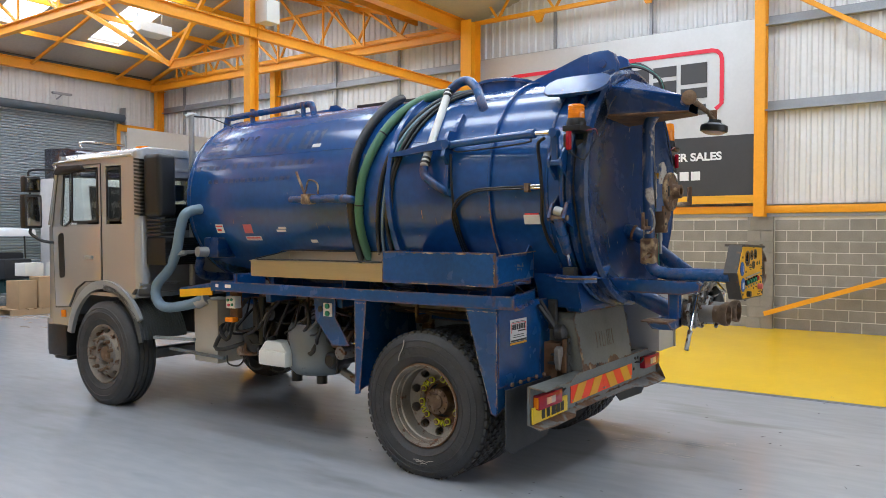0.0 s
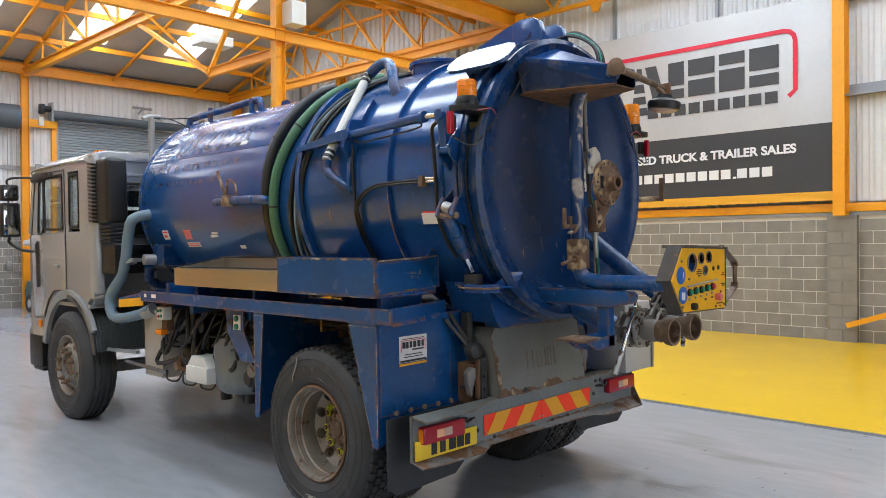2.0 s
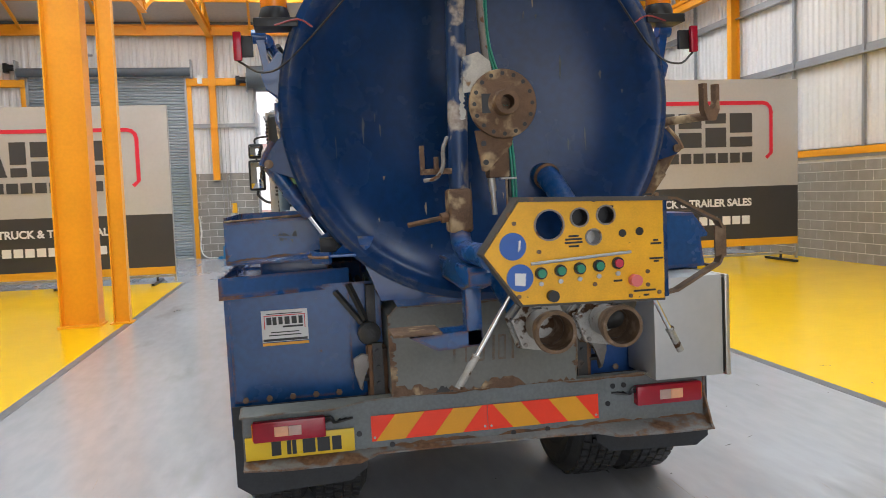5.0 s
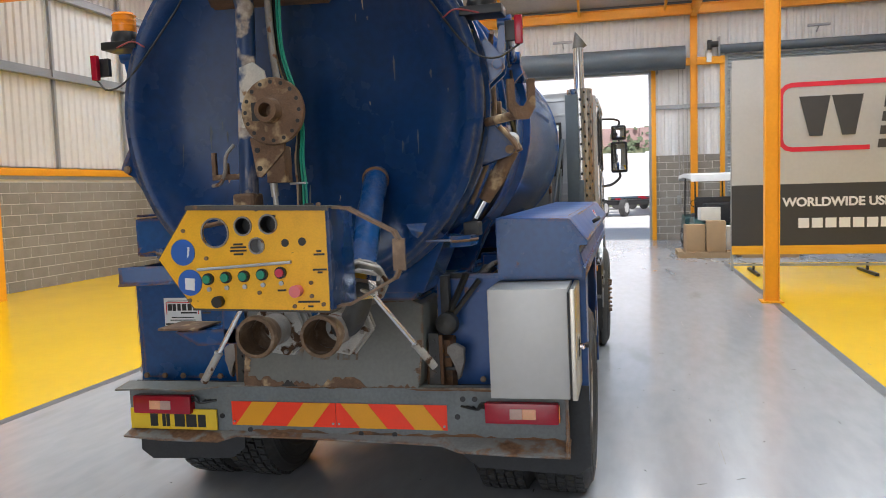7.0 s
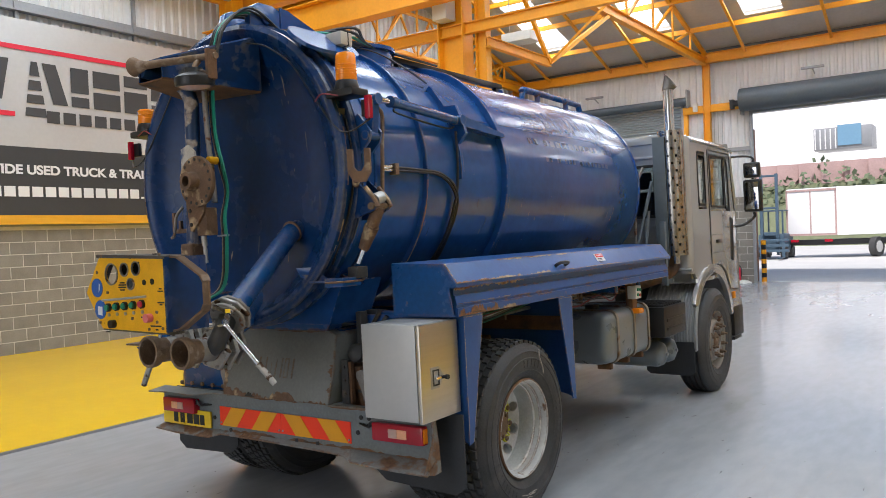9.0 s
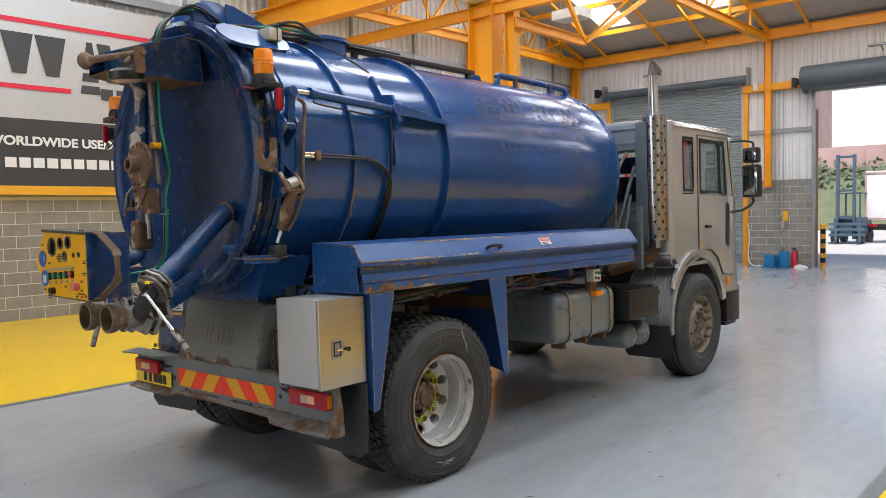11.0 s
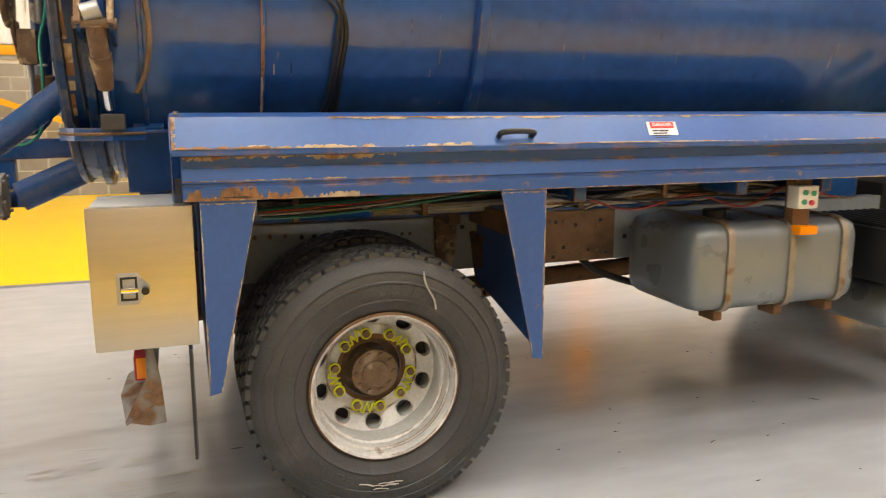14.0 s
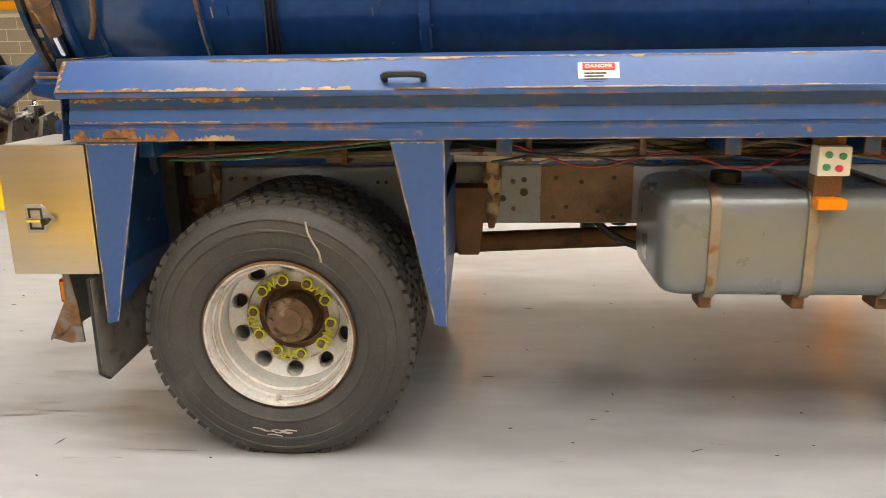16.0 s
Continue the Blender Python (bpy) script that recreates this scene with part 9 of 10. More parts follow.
# perforated guard: a drum with staggered square-cut holes
ring = []
for j in range(rows_n + 1):
    ring.append([bm.verts.new((ex + r * math.cos(k * math.tau / seg), ey + r * math.sin(k * math.tau / seg), z + j * dz)) for k in range(seg)])
for j in range(rows_n):
    for k in range(seg):
        hole = j % 3 == 1 and (k + 2 * ((j // 3) % 2)) % 4 == 0 and j < rows_n - 1
        if not hole:
            bm.faces.new((ring[j][k], ring[j][(k + 1) % seg], ring[j + 1][(k + 1) % seg], ring[j + 1][k]))
tp("heat_guard", bm, guard_steel, stack, "perforated stainless heat guard")
bm = B()
cyl(bm, (ex, ey, 1.45), (ex, ey, 2.67), 0.115, 20)
tp("silencer", bm, plastic_black, stack, "dark silencer inside the guard")
bm = B()
box(bm, ex - 0.14, ex - 0.015, ey - 0.15, ey - 0.137, 1.4, 2.64, 0.004)
tp("back_plate", bm, drum_grey, stack, "grey steel backing plate")
bm = B()
tube(bm, [(ex - 0.01, ey, 1.45), (ex - 0.02, ey, 1.33), (ex - 0.08, ey - 0.02, 1.25), (ex - 0.25, ey - 0.05, 1.18), (ex - 0.5, ey - 0.05, 1.1)], 0.055, 14, 5)
tp("down_pipe", bm, rusty, stack, "rusty exhaust down pipe")

# ---- under the body, offside ----
bm = B()
box(bm, 0.56, 1.16, 1.5, 2.5, 0.635, 1.06, 0.1, 5)
fuel = tp("fuel_tank", bm, tank_grey, label="blue-grey rounded fuel tank")
for y in (1.7, 2.06, 2.38):
    bm = B()
    prism(bm, rounded([(0.55, 0.624), (1.172, 0.624), (1.172, 1.072), (0.55, 1.072)], 0.1, 7), "y", y - 0.019, y + 0.019)
    tp("tank_strap", bm, strap_steel, fuel, "steel strap round the fuel tank")
    bm = B()
    box(bm, 0.98, 1.1, y - 0.025, y + 0.025, 0.58, 0.635, 0.008)
    tp("strap_foot", bm, rusty, fuel)
bm = B()
cyl(bm, (0.9, 1.8, 1.05), (0.9, 1.8, 1.1), 0.06, 18)
tp("filler_cap", bm, plastic_black, fuel, "black filler cap")
bm = B()
box(bm, 0.6, 1.235, 2.6, 3.2, 0.72, 1.0, 0.02)
battery = tp("battery_box", bm, plastic_black, label="black ribbed battery box")
for k in range(9):
    bm = B()
    box(bm, 0.63, 1.22, 2.63 + k * 0.06, 2.65 + k * 0.06, 0.997, 1.018, 0.005)
    tp("lid_rib", bm, plastic_black, battery)
for z in (0.78, 0.86):
    bm = B()
    box(bm, 1.23, 1.245, 2.66, 3.14, z, z + 0.03, 0.005)
    tp("side_rib", bm, plastic_black, battery)
for y in (2.87, 3.14):
    bm = B()
    lathe(bm, [(0, 0), (0.05, 0.004), (0.1, 0.03), (0.122, 0.08), (0.122, 0.5), (0.1, 0.56), (0, 0.58)], (1.14, y, 0.535), (-1, 0, 0), 28)
    at = tp("air_tank", bm, tank_grey, label="rounded blue-grey air reservoir")
    bm = B()
    cyl(bm, (1.135, y, 0.535), (1.155, y, 0.535), 0.018, 8)
    tp("drain_plug", bm, galv, at)
bm = B()
box(bm, 0.9, 1.2, 3.2, 3.3, 0.9, 0.95, 0.008)
cyl(bm, (1.15, 3.24, 0.86), (1.15, 3.24, 0.96), 0.03, 10)
cyl(bm, (1.15, 3.3, 0.9), (1.05, 3.36, 0.92), 0.035, 10)
tp("air_fittings", bm, plastic_black, label="dark pipe fittings by the mudguard")
for s, y in ((1, 2.1), (-1, 2.2)):
    bm = B()
    box(bm, min(s * 1.2, s * 1.12), max(s * 1.2, s * 1.12), y - 0.06, y + 0.06, 1.125, 1.235, 0.01)
    sw = tp("stop_switch_box", bm, white_plastic, label="small white switch box with green and red buttons")
    for dy, dz, m in ((-0.025, 0.025, green_knob), (0.025, 0.02, green_knob), (0.015, -0.025, red_knob), (-0.03, -0.02, green_knob)):
        bm = B()
        cyl(bm, (s * 1.2, y + dy, 1.18 + dz), (s * 1.21, y + dy, 1.18 + dz), 0.013, 12)
        tp("button", bm, m, sw)
    bm = B()
    box(bm, min(s * 1.1, s * 1.16), max(s * 1.1, s * 1.16), y - 0.05, y + 0.05, 1.03, 1.28, 0.004)
    tp("bracket", bm, rusty, sw, "rusty bracket")
    bm = B()
    box(bm, min(s * 1.15, s * 1.22), max(s * 1.15, s * 1.22), y - 0.055, y + 0.055, 1.0, 1.045, 0.012)
    tp("marker_lamp", bm, amber_lens, sw, "amber marker lamp")

# ---- under the body, nearside ----
bm = B()
box(bm, -0.93, -0.62, 2.72, 3.08, 0.53, 1.15, 0.01)
tp("electric_cabinet", bm, cream_plastic, label="cream steel electric cabinet under the tray")
bm = B()
box(bm, -1.13, -0.95, 1.57, 1.92, 0.63, 0.77, 0.03)
prism(bm, [(1.57, 0.76), (1.92, 0.76), (1.84, 0.85), (1.65, 0.85)], "x", -1.11, -0.96, 0.012)
bottle = tp("fluid_bottle", bm, white_plastic, label="white plastic fluid bottle")
bm = B()
cyl(bm, (-1.04, 1.82, 0.84), (-1.05, 1.83, 0.88), 0.04, 16)
tp("bottle_cap", bm, plastic_black, bottle, "black screw cap")
bm = B()
lathe(bm, [(0, -0.02), (0.22, 0), (0.27, 0.05), (0.28, 0.1), (0.28, 0.4), (0.25, 0.45), (0, 0.47)], (-0.78, 1.49, 0.56), (0, 0, 1), 36)
pot = tp("oil_trap", bm, tank_grey, label="grey-green oil trap drum")
bm = B()
cyl(bm, (-0.8, 1.45, 0.46), (-0.8, 1.45, 0.58), 0.05, 12)
tp("drain_pipe", bm, plastic_black, pot, "dark pipe below the drum")
bm = B()
cyl(bm, (-0.9, 1.66, 0.48), (-0.9, 1.66, 0.62), 0.05, 10)
tp("drain_pipe", bm, plastic_black, pot, "dark pipe below the drum")
bm = B()
cyl(bm, (-0.98, 2.02, 0.8), (-0.98, 2.02, 1.22), 0.035, 14)
tp("drain_pipe", bm, plastic_black, pot, "dark pipe beside the drum")
bm = B()
box(bm, -0.95, -0.6, 1.85, 2.2, 0.8, 1.15, 0.03)
cyl(bm, (-0.95, 2.0, 0.95), (-0.6, 2.0, 0.95), 0.14, 18)
tp("vacuum_pump", bm, plastic_black, label="dark cast vacuum pump")
bm = B()
prism(bm, [(1.16, 1.28), (0.92, 1.28), (0.92, 1.12), (0.77, 0.9), (0.96, 0.89), (1.15, 1.1)], "x", -1.18, -1.17)
hang = tp("hanger_plate", bm, body_blue, label="blue folded hanger plate", smooth=0)
bm = B()
box(bm, -1.186, -1.178, 0.955, 1.05, 1.125, 1.235)
sg = tp("button_plate", bm, white_label, hang, "white plate with green buttons", smooth=0)
for z in (1.14, 1.2):
    bm = B()
    cyl(bm, (-1.18, 1.0, z + 0.01), (-1.2, 1.0, z + 0.01), 0.022, 14)
    tp("push_button", bm, green_knob, sg, "green push button")
bm = B()
cyl(bm, (-1.175, 1.09, 1.18), (-1.184, 1.09, 1.18), 0.026, 14)
tp("dark_hole", bm, plastic_black, hang)
bm = B()
cyl(bm, (-0.98, 0.93, 0.82), (-1.12, 0.93, 0.82), 0.055, 16)
tube(bm, [(-0.9, 1.1, 0.62), (-0.9, 0.9, 0.55), (-0.9, 0.75, 0.6), (-0.88, 0.7, 0.75)], 0.035, 10, 4)
tp("pipe_coupling", bm, hub_grey, label="grey pipe coupling")
bm = B()
prism(bm, [(2.365, 1.26), (2.85, 1.22), (2.85, 1.29), (2.365, 1.36)], "x", -1.26, -0.7)
tp("step_plate", bm, body_blue, label="navy step plate behind the cab", smooth=0)
bm = B()
prism(bm, [(2.36, 1.245), (2.84, 1.205), (2.84, 1.275), (2.36, 1.315)], "x", -1.27, -1.261)
tp("yellow_strip", bm, panel_yellow, label="yellow marker strip", smooth=0)
for y0, y1, z in ((2.08, 2.16, 1.335), (2.25, 2.29, 1.335)):
    bm = B()
    box(bm, -1.2895, -1.2875, y0, y1, z - 0.015, z + 0.015)
    tp("small_label", bm, white_label, label="", smooth=0)
for k in range(14):
    y = 0.9 + 0.11 * k
    bm = B()
    tube(bm, [(-0.95 - 0.02 * (k % 3), y, 1.2), (-1.05, y + 0.1 * math.sin(k), 1.05 - 0.03 * (k % 4)), (-0.95, y + 0.2, 0.9 - 0.04 * (k % 3)), (-0.7, y + 0.25 * math.cos(k), 0.8)], 0.009 + 0.004 * (k % 3), 6, 4)
    tp("loose_hose", bm, (plastic_black, grease, plastic_black, plastic_black, hub_grey)[k % 5])
for y in (2.5, 2.2, 1.9):
    bm = B()
    tube(bm, [(-1.0, y, 0.64), (-1.02, y - 0.05, 0.57), (-0.98, y - 0.15, 0.56), (-0.95, y - 0.22, 0.66)], 0.009, 6, 4)
    tp("hanging_cable", bm, plastic_black)
bm = B()
cyl(bm, (-0.95, 3.45, 0.62), (-0.95, 2.6, 0.6), 0.018, 8)
bar(bm, (-1.1, 3.5, 0.75), (-1.1, 2.85, 0.78), 0.03)
tp("guard_bar", bm, chassis_grey, label="grey bar behind the front wheel")
bm = B()
box(bm, -0.45, 0.45, 3.4, 4.7, 0.7, 1.15, 0.05)
tp("engine_block", bm, plastic_black, label="dark engine and gearbox mass")

for k in range(22):
    rng = random.Random(300 + k)
    y, z = rng.uniform(0.85, 2.7), rng.uniform(0.72, 1.15)
    bm = B()
    tube(bm, [(-0.75, y, z), (-0.95, y + rng.uniform(-0.1, 0.1), z - rng.uniform(0, 0.12)), (-1.02, y + rng.uniform(-0.3, 0.3), z + rng.uniform(-0.15, 0.08)), (-0.8, y + rng.uniform(-0.4, 0.4), 1.2)], rng.choice((0.008, 0.012, 0.02)), 6, 5)
    tp("loose_hose", bm, rng.choice((plastic_black, plastic_black, grease, grease, hub_grey, rusty)))
for k, (y, z, r, m) in enumerate(((1.05, 0.95, 0.06, hub_rust), (1.25, 1.1, 0.05, rusty), (1.9, 1.08, 0.07, plastic_black), (2.15, 0.8, 0.1, plastic_black), (2.3, 0.7, 0.05, hub_rust), (1.15, 0.72, 0.07, plastic_black))):
    bm = B()
    lathe(bm, [(0, 0), (r * 0.7, 0), (r, 0.02), (r, 0.12), (r * 0.8, 0.14), (r * 0.8, 0.3), (0, 0.3)], (-1.02, y, z), (1, 0, 0), 18)
    tp("pump_fitting", bm, m, label="dark greasy pump fitting")
bm = B()
prism(bm, [(4.55, 2.49), (5.1, 2.45), (5.14, 2.48), (5.05, 2.55), (4.6, 2.54)], "x", -1.235, -1.2, 0.006)
tp("wind_deflector", bm, plastic_black, cab, "dark wind deflector over the door window")
bm = B()
box(bm, -1.06, -0.98, 3.72, 3.84, 2.66, 2.705, 0.012)
tp("roof_marker", bm, amber_lens, cab, "amber roof marker")
for q in ((-0.3, 3.1, 3.02), (-0.42, 3.05, 2.9)):
    bm = B()
    tube(bm, [(-0.6, 3.52, 3.04), (-0.5, 3.35, 3.02), q], 0.007, 6, 4)
    tp("stack_cable", bm, plastic_black, stand)
bm = B()
box(bm, 1.02, 1.07, 3.18, 3.23, 1.15, 1.78, 0.004)
tp("upright_tube", bm, drum_grey, label="short slate upright behind the locker")
for p, q in (((0.75, 3.25, 1.5), (0.85, 3.5, 2.2)), ((0.8, 3.3, 1.3), (0.82, 3.45, 1.9))):
    bm = B()
    cyl(bm, p, q, 0.012, 8)
    cyl(bm, Vector(p).lerp(Vector(q), 0.5), q, 0.018, 8)
    tp("gas_strut", bm, drum_grey, label="slim strut behind the cab")
for k in range(7):
    bm = B()
    box(bm, -1.08, 1.08, CB - 0.01, CB - 0.001, 1.3 + 0.07 * k, 1.335 + 0.07 * k)
    tp("back_rib", bm, cab_silver, cab, "pressed rib of the cab back", smooth=0)
# ---- banners ----
def clip_banner(root, w, h, at, black=0.36, word=0.862, slogan=0.903, address=0.843):
    """A banner in its own plane: u across, v up, drawn by at(u, v, lift) -> point. Silver above, charcoal below, a yellow hem."""
    def quad(name, mat, pts, lift, label="", smooth=0):
        bm = B()
        a = [bm.verts.new(at(u, v, lift)) for u, v in pts]
        b = [bm.verts.new(at(u, v, lift - 0.003)) for u, v in pts]
        n = len(a)
        bm.faces.new(a)
        bm.faces.new(b[::-1])
        for i in range(n):
            bm.faces.new((a[i], b[i], b[(i + 1) % n], a[(i + 1) % n]))
        return part(name, bm, mat, root, label, smooth)

    def cloth(name, mat, v0, v1, lift, label):
        bm = B()
        nu, nv = 30, 8
        vs = [[bm.verts.new(at(w * i / nu, v0 + (v1 - v0) * j / nv, lift + 0.006 * math.sin(i * 0.9 + j * 1.7) * math.sin(j * 0.8))) for j in range(nv + 1)] for i in range(nu + 1)]
        for i in range(nu):
            for j in range(nv):
                bm.faces.new((vs[i][j], vs[i + 1][j], vs[i + 1][j + 1], vs[i][j + 1]))
        return part(name, bm, mat, root, label, 60)

    hem = 0.045 * h
    cloth("silver_field", ban_silver, black * h, h, 0.0, "silver upper field")
    cloth("charcoal_field", ban_black, hem, black * h, 0.0, "charcoal lower field")
    cloth("hem", ban_gold, 0, hem, 0.0, "yellow lower hem")
    # logo drawn as plain shapes
    x0, x1 = 0.165 * w, word * w
    z0, z1 = 0.6 * h, 0.8 * h
    L = 0.016
    ww, zl = x1 - x0, z0 - 0.07 * h
    # two wedges, a tapering striped road and a slanted slab
    for c in (0.09, 0.215):
        quad("logo_shape", ban_ink, [(x0 + ww * (c - 0.03), z0), (x0 + ww * (c + 0.02), z0), (x0 + ww * (c + 0.05), z1), (x0 + ww * (c - 0.07), z1)], L)
    for v0, v1 in ((0.0, 0.16), (0.24, 0.4), (0.48, 0.66), (0.74, 1.0)):
        za, zb = zl + (z1 - zl) * v0, zl + (z1 - zl) * v1
        h0, h1 = 0.012 + 0.03 * (1 - v0), 0.012 + 0.03 * (1 - v1)
        quad("logo_shape", ban_ink, [(x0 + ww * (0.36 - h0), za), (x0 + ww * (0.36 + h0), za), (x0 + ww * (0.36 + h1), zb), (x0 + ww * (0.36 - h1), zb)], L)
    quad("logo_shape", ban_ink, [(x0 + ww * 0.43, z0), (x0 + ww * 0.49, z0), (x0 + ww * 0.445, z1), (x0 + ww * 0.39, z1)], L)
    # plain slabs
    for c0, c1, f0, f1 in ((0.505, 0.58, 0.36, 1), (0.505, 0.58, 0, 0.26), (0.6, 0.72, 0.56, 1), (0.6, 0.72, 0, 0.44), (0.74, 0.85, 0.7, 1), (0.74, 0.85, 0, 0.58), (0.87, 0.99, 0.42, 1), (0.87, 0.99, 0, 0.3)):
        quad("logo_shape", ban_ink, [(x0 + ww * c0, z0 + (z1 - z0) * f0), (x0 + ww * c1, z0 + (z1 - z0) * f0), (x0 + ww * c1, z0 + (z1 - z0) * f1), (x0 + ww * c0, z0 + (z1 - z0) * f1)], L)
    u = 0.445 * w
    for k in range(9):
        quad("logo_bar", ban_ink, [(u, 0.505 * h), (u + 0.036 * w, 0.505 * h), (u + 0.036 * w, 0.565 * h), (u, 0.565 * h)], L)
        u += (word - 0.445) / 9 * w
    # red outline with rounded corners, open below
    r = 0.03 * w
    path = [(0.36 * w, 0.535 * h), (0.13 * w + r, 0.535 * h)] + [(0.13 * w + r - r * math.sin(radians(a)), 0.535 * h + r - r * math.cos(radians(a))) for a in (30, 60, 90)]
    path += [(0.13 * w, 0.86 * h - r)] + [(0.13 * w + r - r * math.cos(radians(a)), 0.86 * h - r + r * math.sin(radians(a))) for a in (30, 60, 90)]
    path += [(0.9 * w - r, 0.86 * h)] + [(0.9 * w - r + r * math.sin(radians(a)), 0.86 * h - r + r * math.cos(radians(a))) for a in (30, 60, 90)]
    path += [(0.9 * w, 0.56 * h), (0.882 * w, 0.53 * h)]
    t = 0.0065 * w
    bm = B()
    prev = None
    for i, p in enumerate(path):
        q0, q1 = Vector(path[max(0, i - 1)]), Vector(path[min(len(path) - 1, i + 1)])
        d = (q1 - q0).normalized()
        nrm = Vector((-d.y, d.x)) * t
        a, b = bm.verts.new(at(p[0] + nrm.x, p[1] + nrm.y, L)), bm.verts.new(at(p[0] - nrm.x, p[1] - nrm.y, L))
        if prev:
            bm.faces.new((prev[0], prev[1], b, a))
        prev = (a, b)
    part("red_outline", bm, ban_red, root, "red rounded outline", 0)
    # slogan and web address
    o = Vector(at((0.136 + slogan) / 2 * w, 0.265 * h, L))
    ux, uy = (Vector(at((0.136 + slogan) / 2 * w + 1, 0.265 * h, L)) - o).normalized(), Vector((0, 0, 1))
    m = Matrix.Translation(o) @ Matrix((ux, uy, ux.cross(uy))).transposed().to_4x4()
    lettering("WORLDWIDE USED TRUCK & TRAILER SALES", 0.062 * h, ban_white, m, root, "slogan", (slogan - 0.136) * w, 0.002, 0.035)
    u = 0.178 * w
    for k in range(19):
        ww = (address - 0.178) * (0.0545 if k != 15 else 0.019) * w
        quad("address_bar", ban_white, [(u, 0.135 * h), (u + ww * 0.8, 0.135 * h), (u + ww * 0.8, 0.185 * h if k != 15 else 0.145 * h), (u, 0.185 * h if k != 15 else 0.145 * h)], L)
        u += ww
    return root


BAN = "silver and charcoal sales banner with red outline"
for x, s in ((XR - 0.17, -1), (XL + 0.17, 1)):
    root = thing("wall_banner", BAN + " on the wall", "banner", "sales banners")
    y_a, y_b, zz = (0.47, 6.97, 2.47) if s < 0 else (0.14, 6.64, 2.23)
    if s < 0:
        clip_banner(root, y_b - y_a, 3.62, lambda u, v, l, x=x: (x - l, y_b - u, zz + v), 0.378)
    else:
        clip_banner(root, y_b - y_a, 3.55, lambda u, v, l, x=x: (x + l, y_a + u, zz + v), 0.378)
    for z in (zz + 0.02, zz + 3.4):
        bm = B()
        box(bm, min(x - s * 0.012, x - s * 0.2), max(x - s * 0.012, x - s * 0.2), y_a + 0.05, y_b - 0.05, z, z + 0.05)
        part("batten", bm, galv, root, "fixing batten behind the cloth")
FAR_Y = 12.6
for x_a, x_b, y, zb in ((3.38, 9.93, 11.0, 0.36), (-10.05, -3.66, FAR_Y + 0.35, 0.2)):
    root = thing("standing_banner", BAN + " on a frame", "banner", "sales banners")
    clip_banner(root, x_b - x_a, 3.62, lambda u, v, l, x_a=x_a, y=y, zb=zb: (x_a + u, y - l, zb + v), 0.36, 0.838, 0.828, 0.828)
    for x in (x_a + 0.01, x_b - 0.01):
        bm = B()
        bar(bm, (x, y + 0.04, 0.04), (x, y + 0.04, 3.82), 0.05)
        part("frame_post", bm, galv, root, "grey frame post")
    for z in (0.16, 3.8):
        bm = B()
        bar(bm, (x_a, y + 0.04, z), (x_b, y + 0.04, z), 0.045)
        part("frame_rail", bm, galv, root, "grey frame rail")
    for f in (0.06, 0.36, 0.64, 0.94):
        x = x_a + f * (x_b - x_a)
        bm = B()
        bar(bm, (x, y - 0.55, 0.03), (x, y + 0.6, 0.03), 0.06, 0.05)
        bar(bm, (x, y + 0.04, 0.05), (x, y + 0.04, 0.2), 0.04)
        part("foot", bm, plastic_black, root, "dark steel foot")

# ---- fixtures ----
for x in (-7.0, -0.4, 6.8):
    root = thing("wall_lamp", "slim grey lamp bracket above a shutter", "lamp", "wall lamps")
    bm = B()
    bar(bm, (x, YN - 0.02, 5.95), (x, YN - 0.3, 6.05), 0.03)
    part("bracket", bm, sheet_grey, root)
    bm = B()
    box(bm, x - 0.3, x + 0.3, YN - 0.38, YN - 0.26, 6.05, 6.12, 0.02)
    part("lamp_head", bm, sheet_grey, root, "grey lamp head")
for x, y in ((-6.8, 14.6), (6.2, 14.4)):
    root = thing("unit_heater", "white box heater hung from the roof steel", "heater", "heaters")
    bm = B()
    box(bm, x - 0.45, x + 0.45, y - 0.3, y + 0.3, 6.95, 7.2, 0.02)
    part("casing", bm, white_plastic, root)
    for dx in (-0.35, 0.35):
        bm = B()
        cyl(bm, (x + dx, y, 7.2), (x + dx, y, 8.3), 0.012, 6)
        part("hanger", bm, galv, root)
for x in (3.62, -4.25):
    root = thing("junction_box", "grey electric box high on a column", "electric box", "electric boxes")
    bm = B()
    box(bm, x - 0.1, x + 0.2, 7.0, 7.3, 5.55, 5.95, 0.01)
    part("box_body", bm, white_plastic, root)
    bm = B()
    for k in range(3):
        cyl(bm, (x + 0.03 + 0.08 * k, 7.02, 5.95), (x + 0.03 + 0.08 * k, 7.02, 6.3), 0.015, 8)
    part("conduit", bm, galv, root, "grey conduits")
bm = B()
cyl(bm, (XL + 0.3, 9.5, 6.2), (XR - 0.3, 9.5, 6.2), 0.02, 8)
solid("services_pipe", bm, galv, "thin grey pipe across the roof steel", "pipe", kind="structure")
for s, x in ((1, XR), (-1, XL)):
    for y in (-3.0,):
      for p, q in (((x - s * 0.25, 0.25, 6.75), (x - s * 0.25, -6.4, 2.3)), ((x - s * 0.25, 0.25, 0.3), (x - s * 0.25, -6.3, 2.6))):
        bm = B()
        bar(bm, p, q, 0.09)
        steel("wall_brace", bm, "yellow diagonal brace on the wall", "brace", "wall braces")
for sgn, x in ((1, 3.0), (-1, -3.0)):
    bm = B()
    for k in range(3):
        cyl(bm, (x + 0.12 * k * sgn, YN - 0.03, 1.0), (x + 0.12 * k * sgn, YN - 0.03, 5.3), 0.009, 6)
    box(bm, x - 0.06, x + 0.06, YN - 0.1, YN, 1.1, 1.35, 0.01)
    solid("door_controls", bm, galv, "conduits and control box beside the shutter", "control box", "door controls")
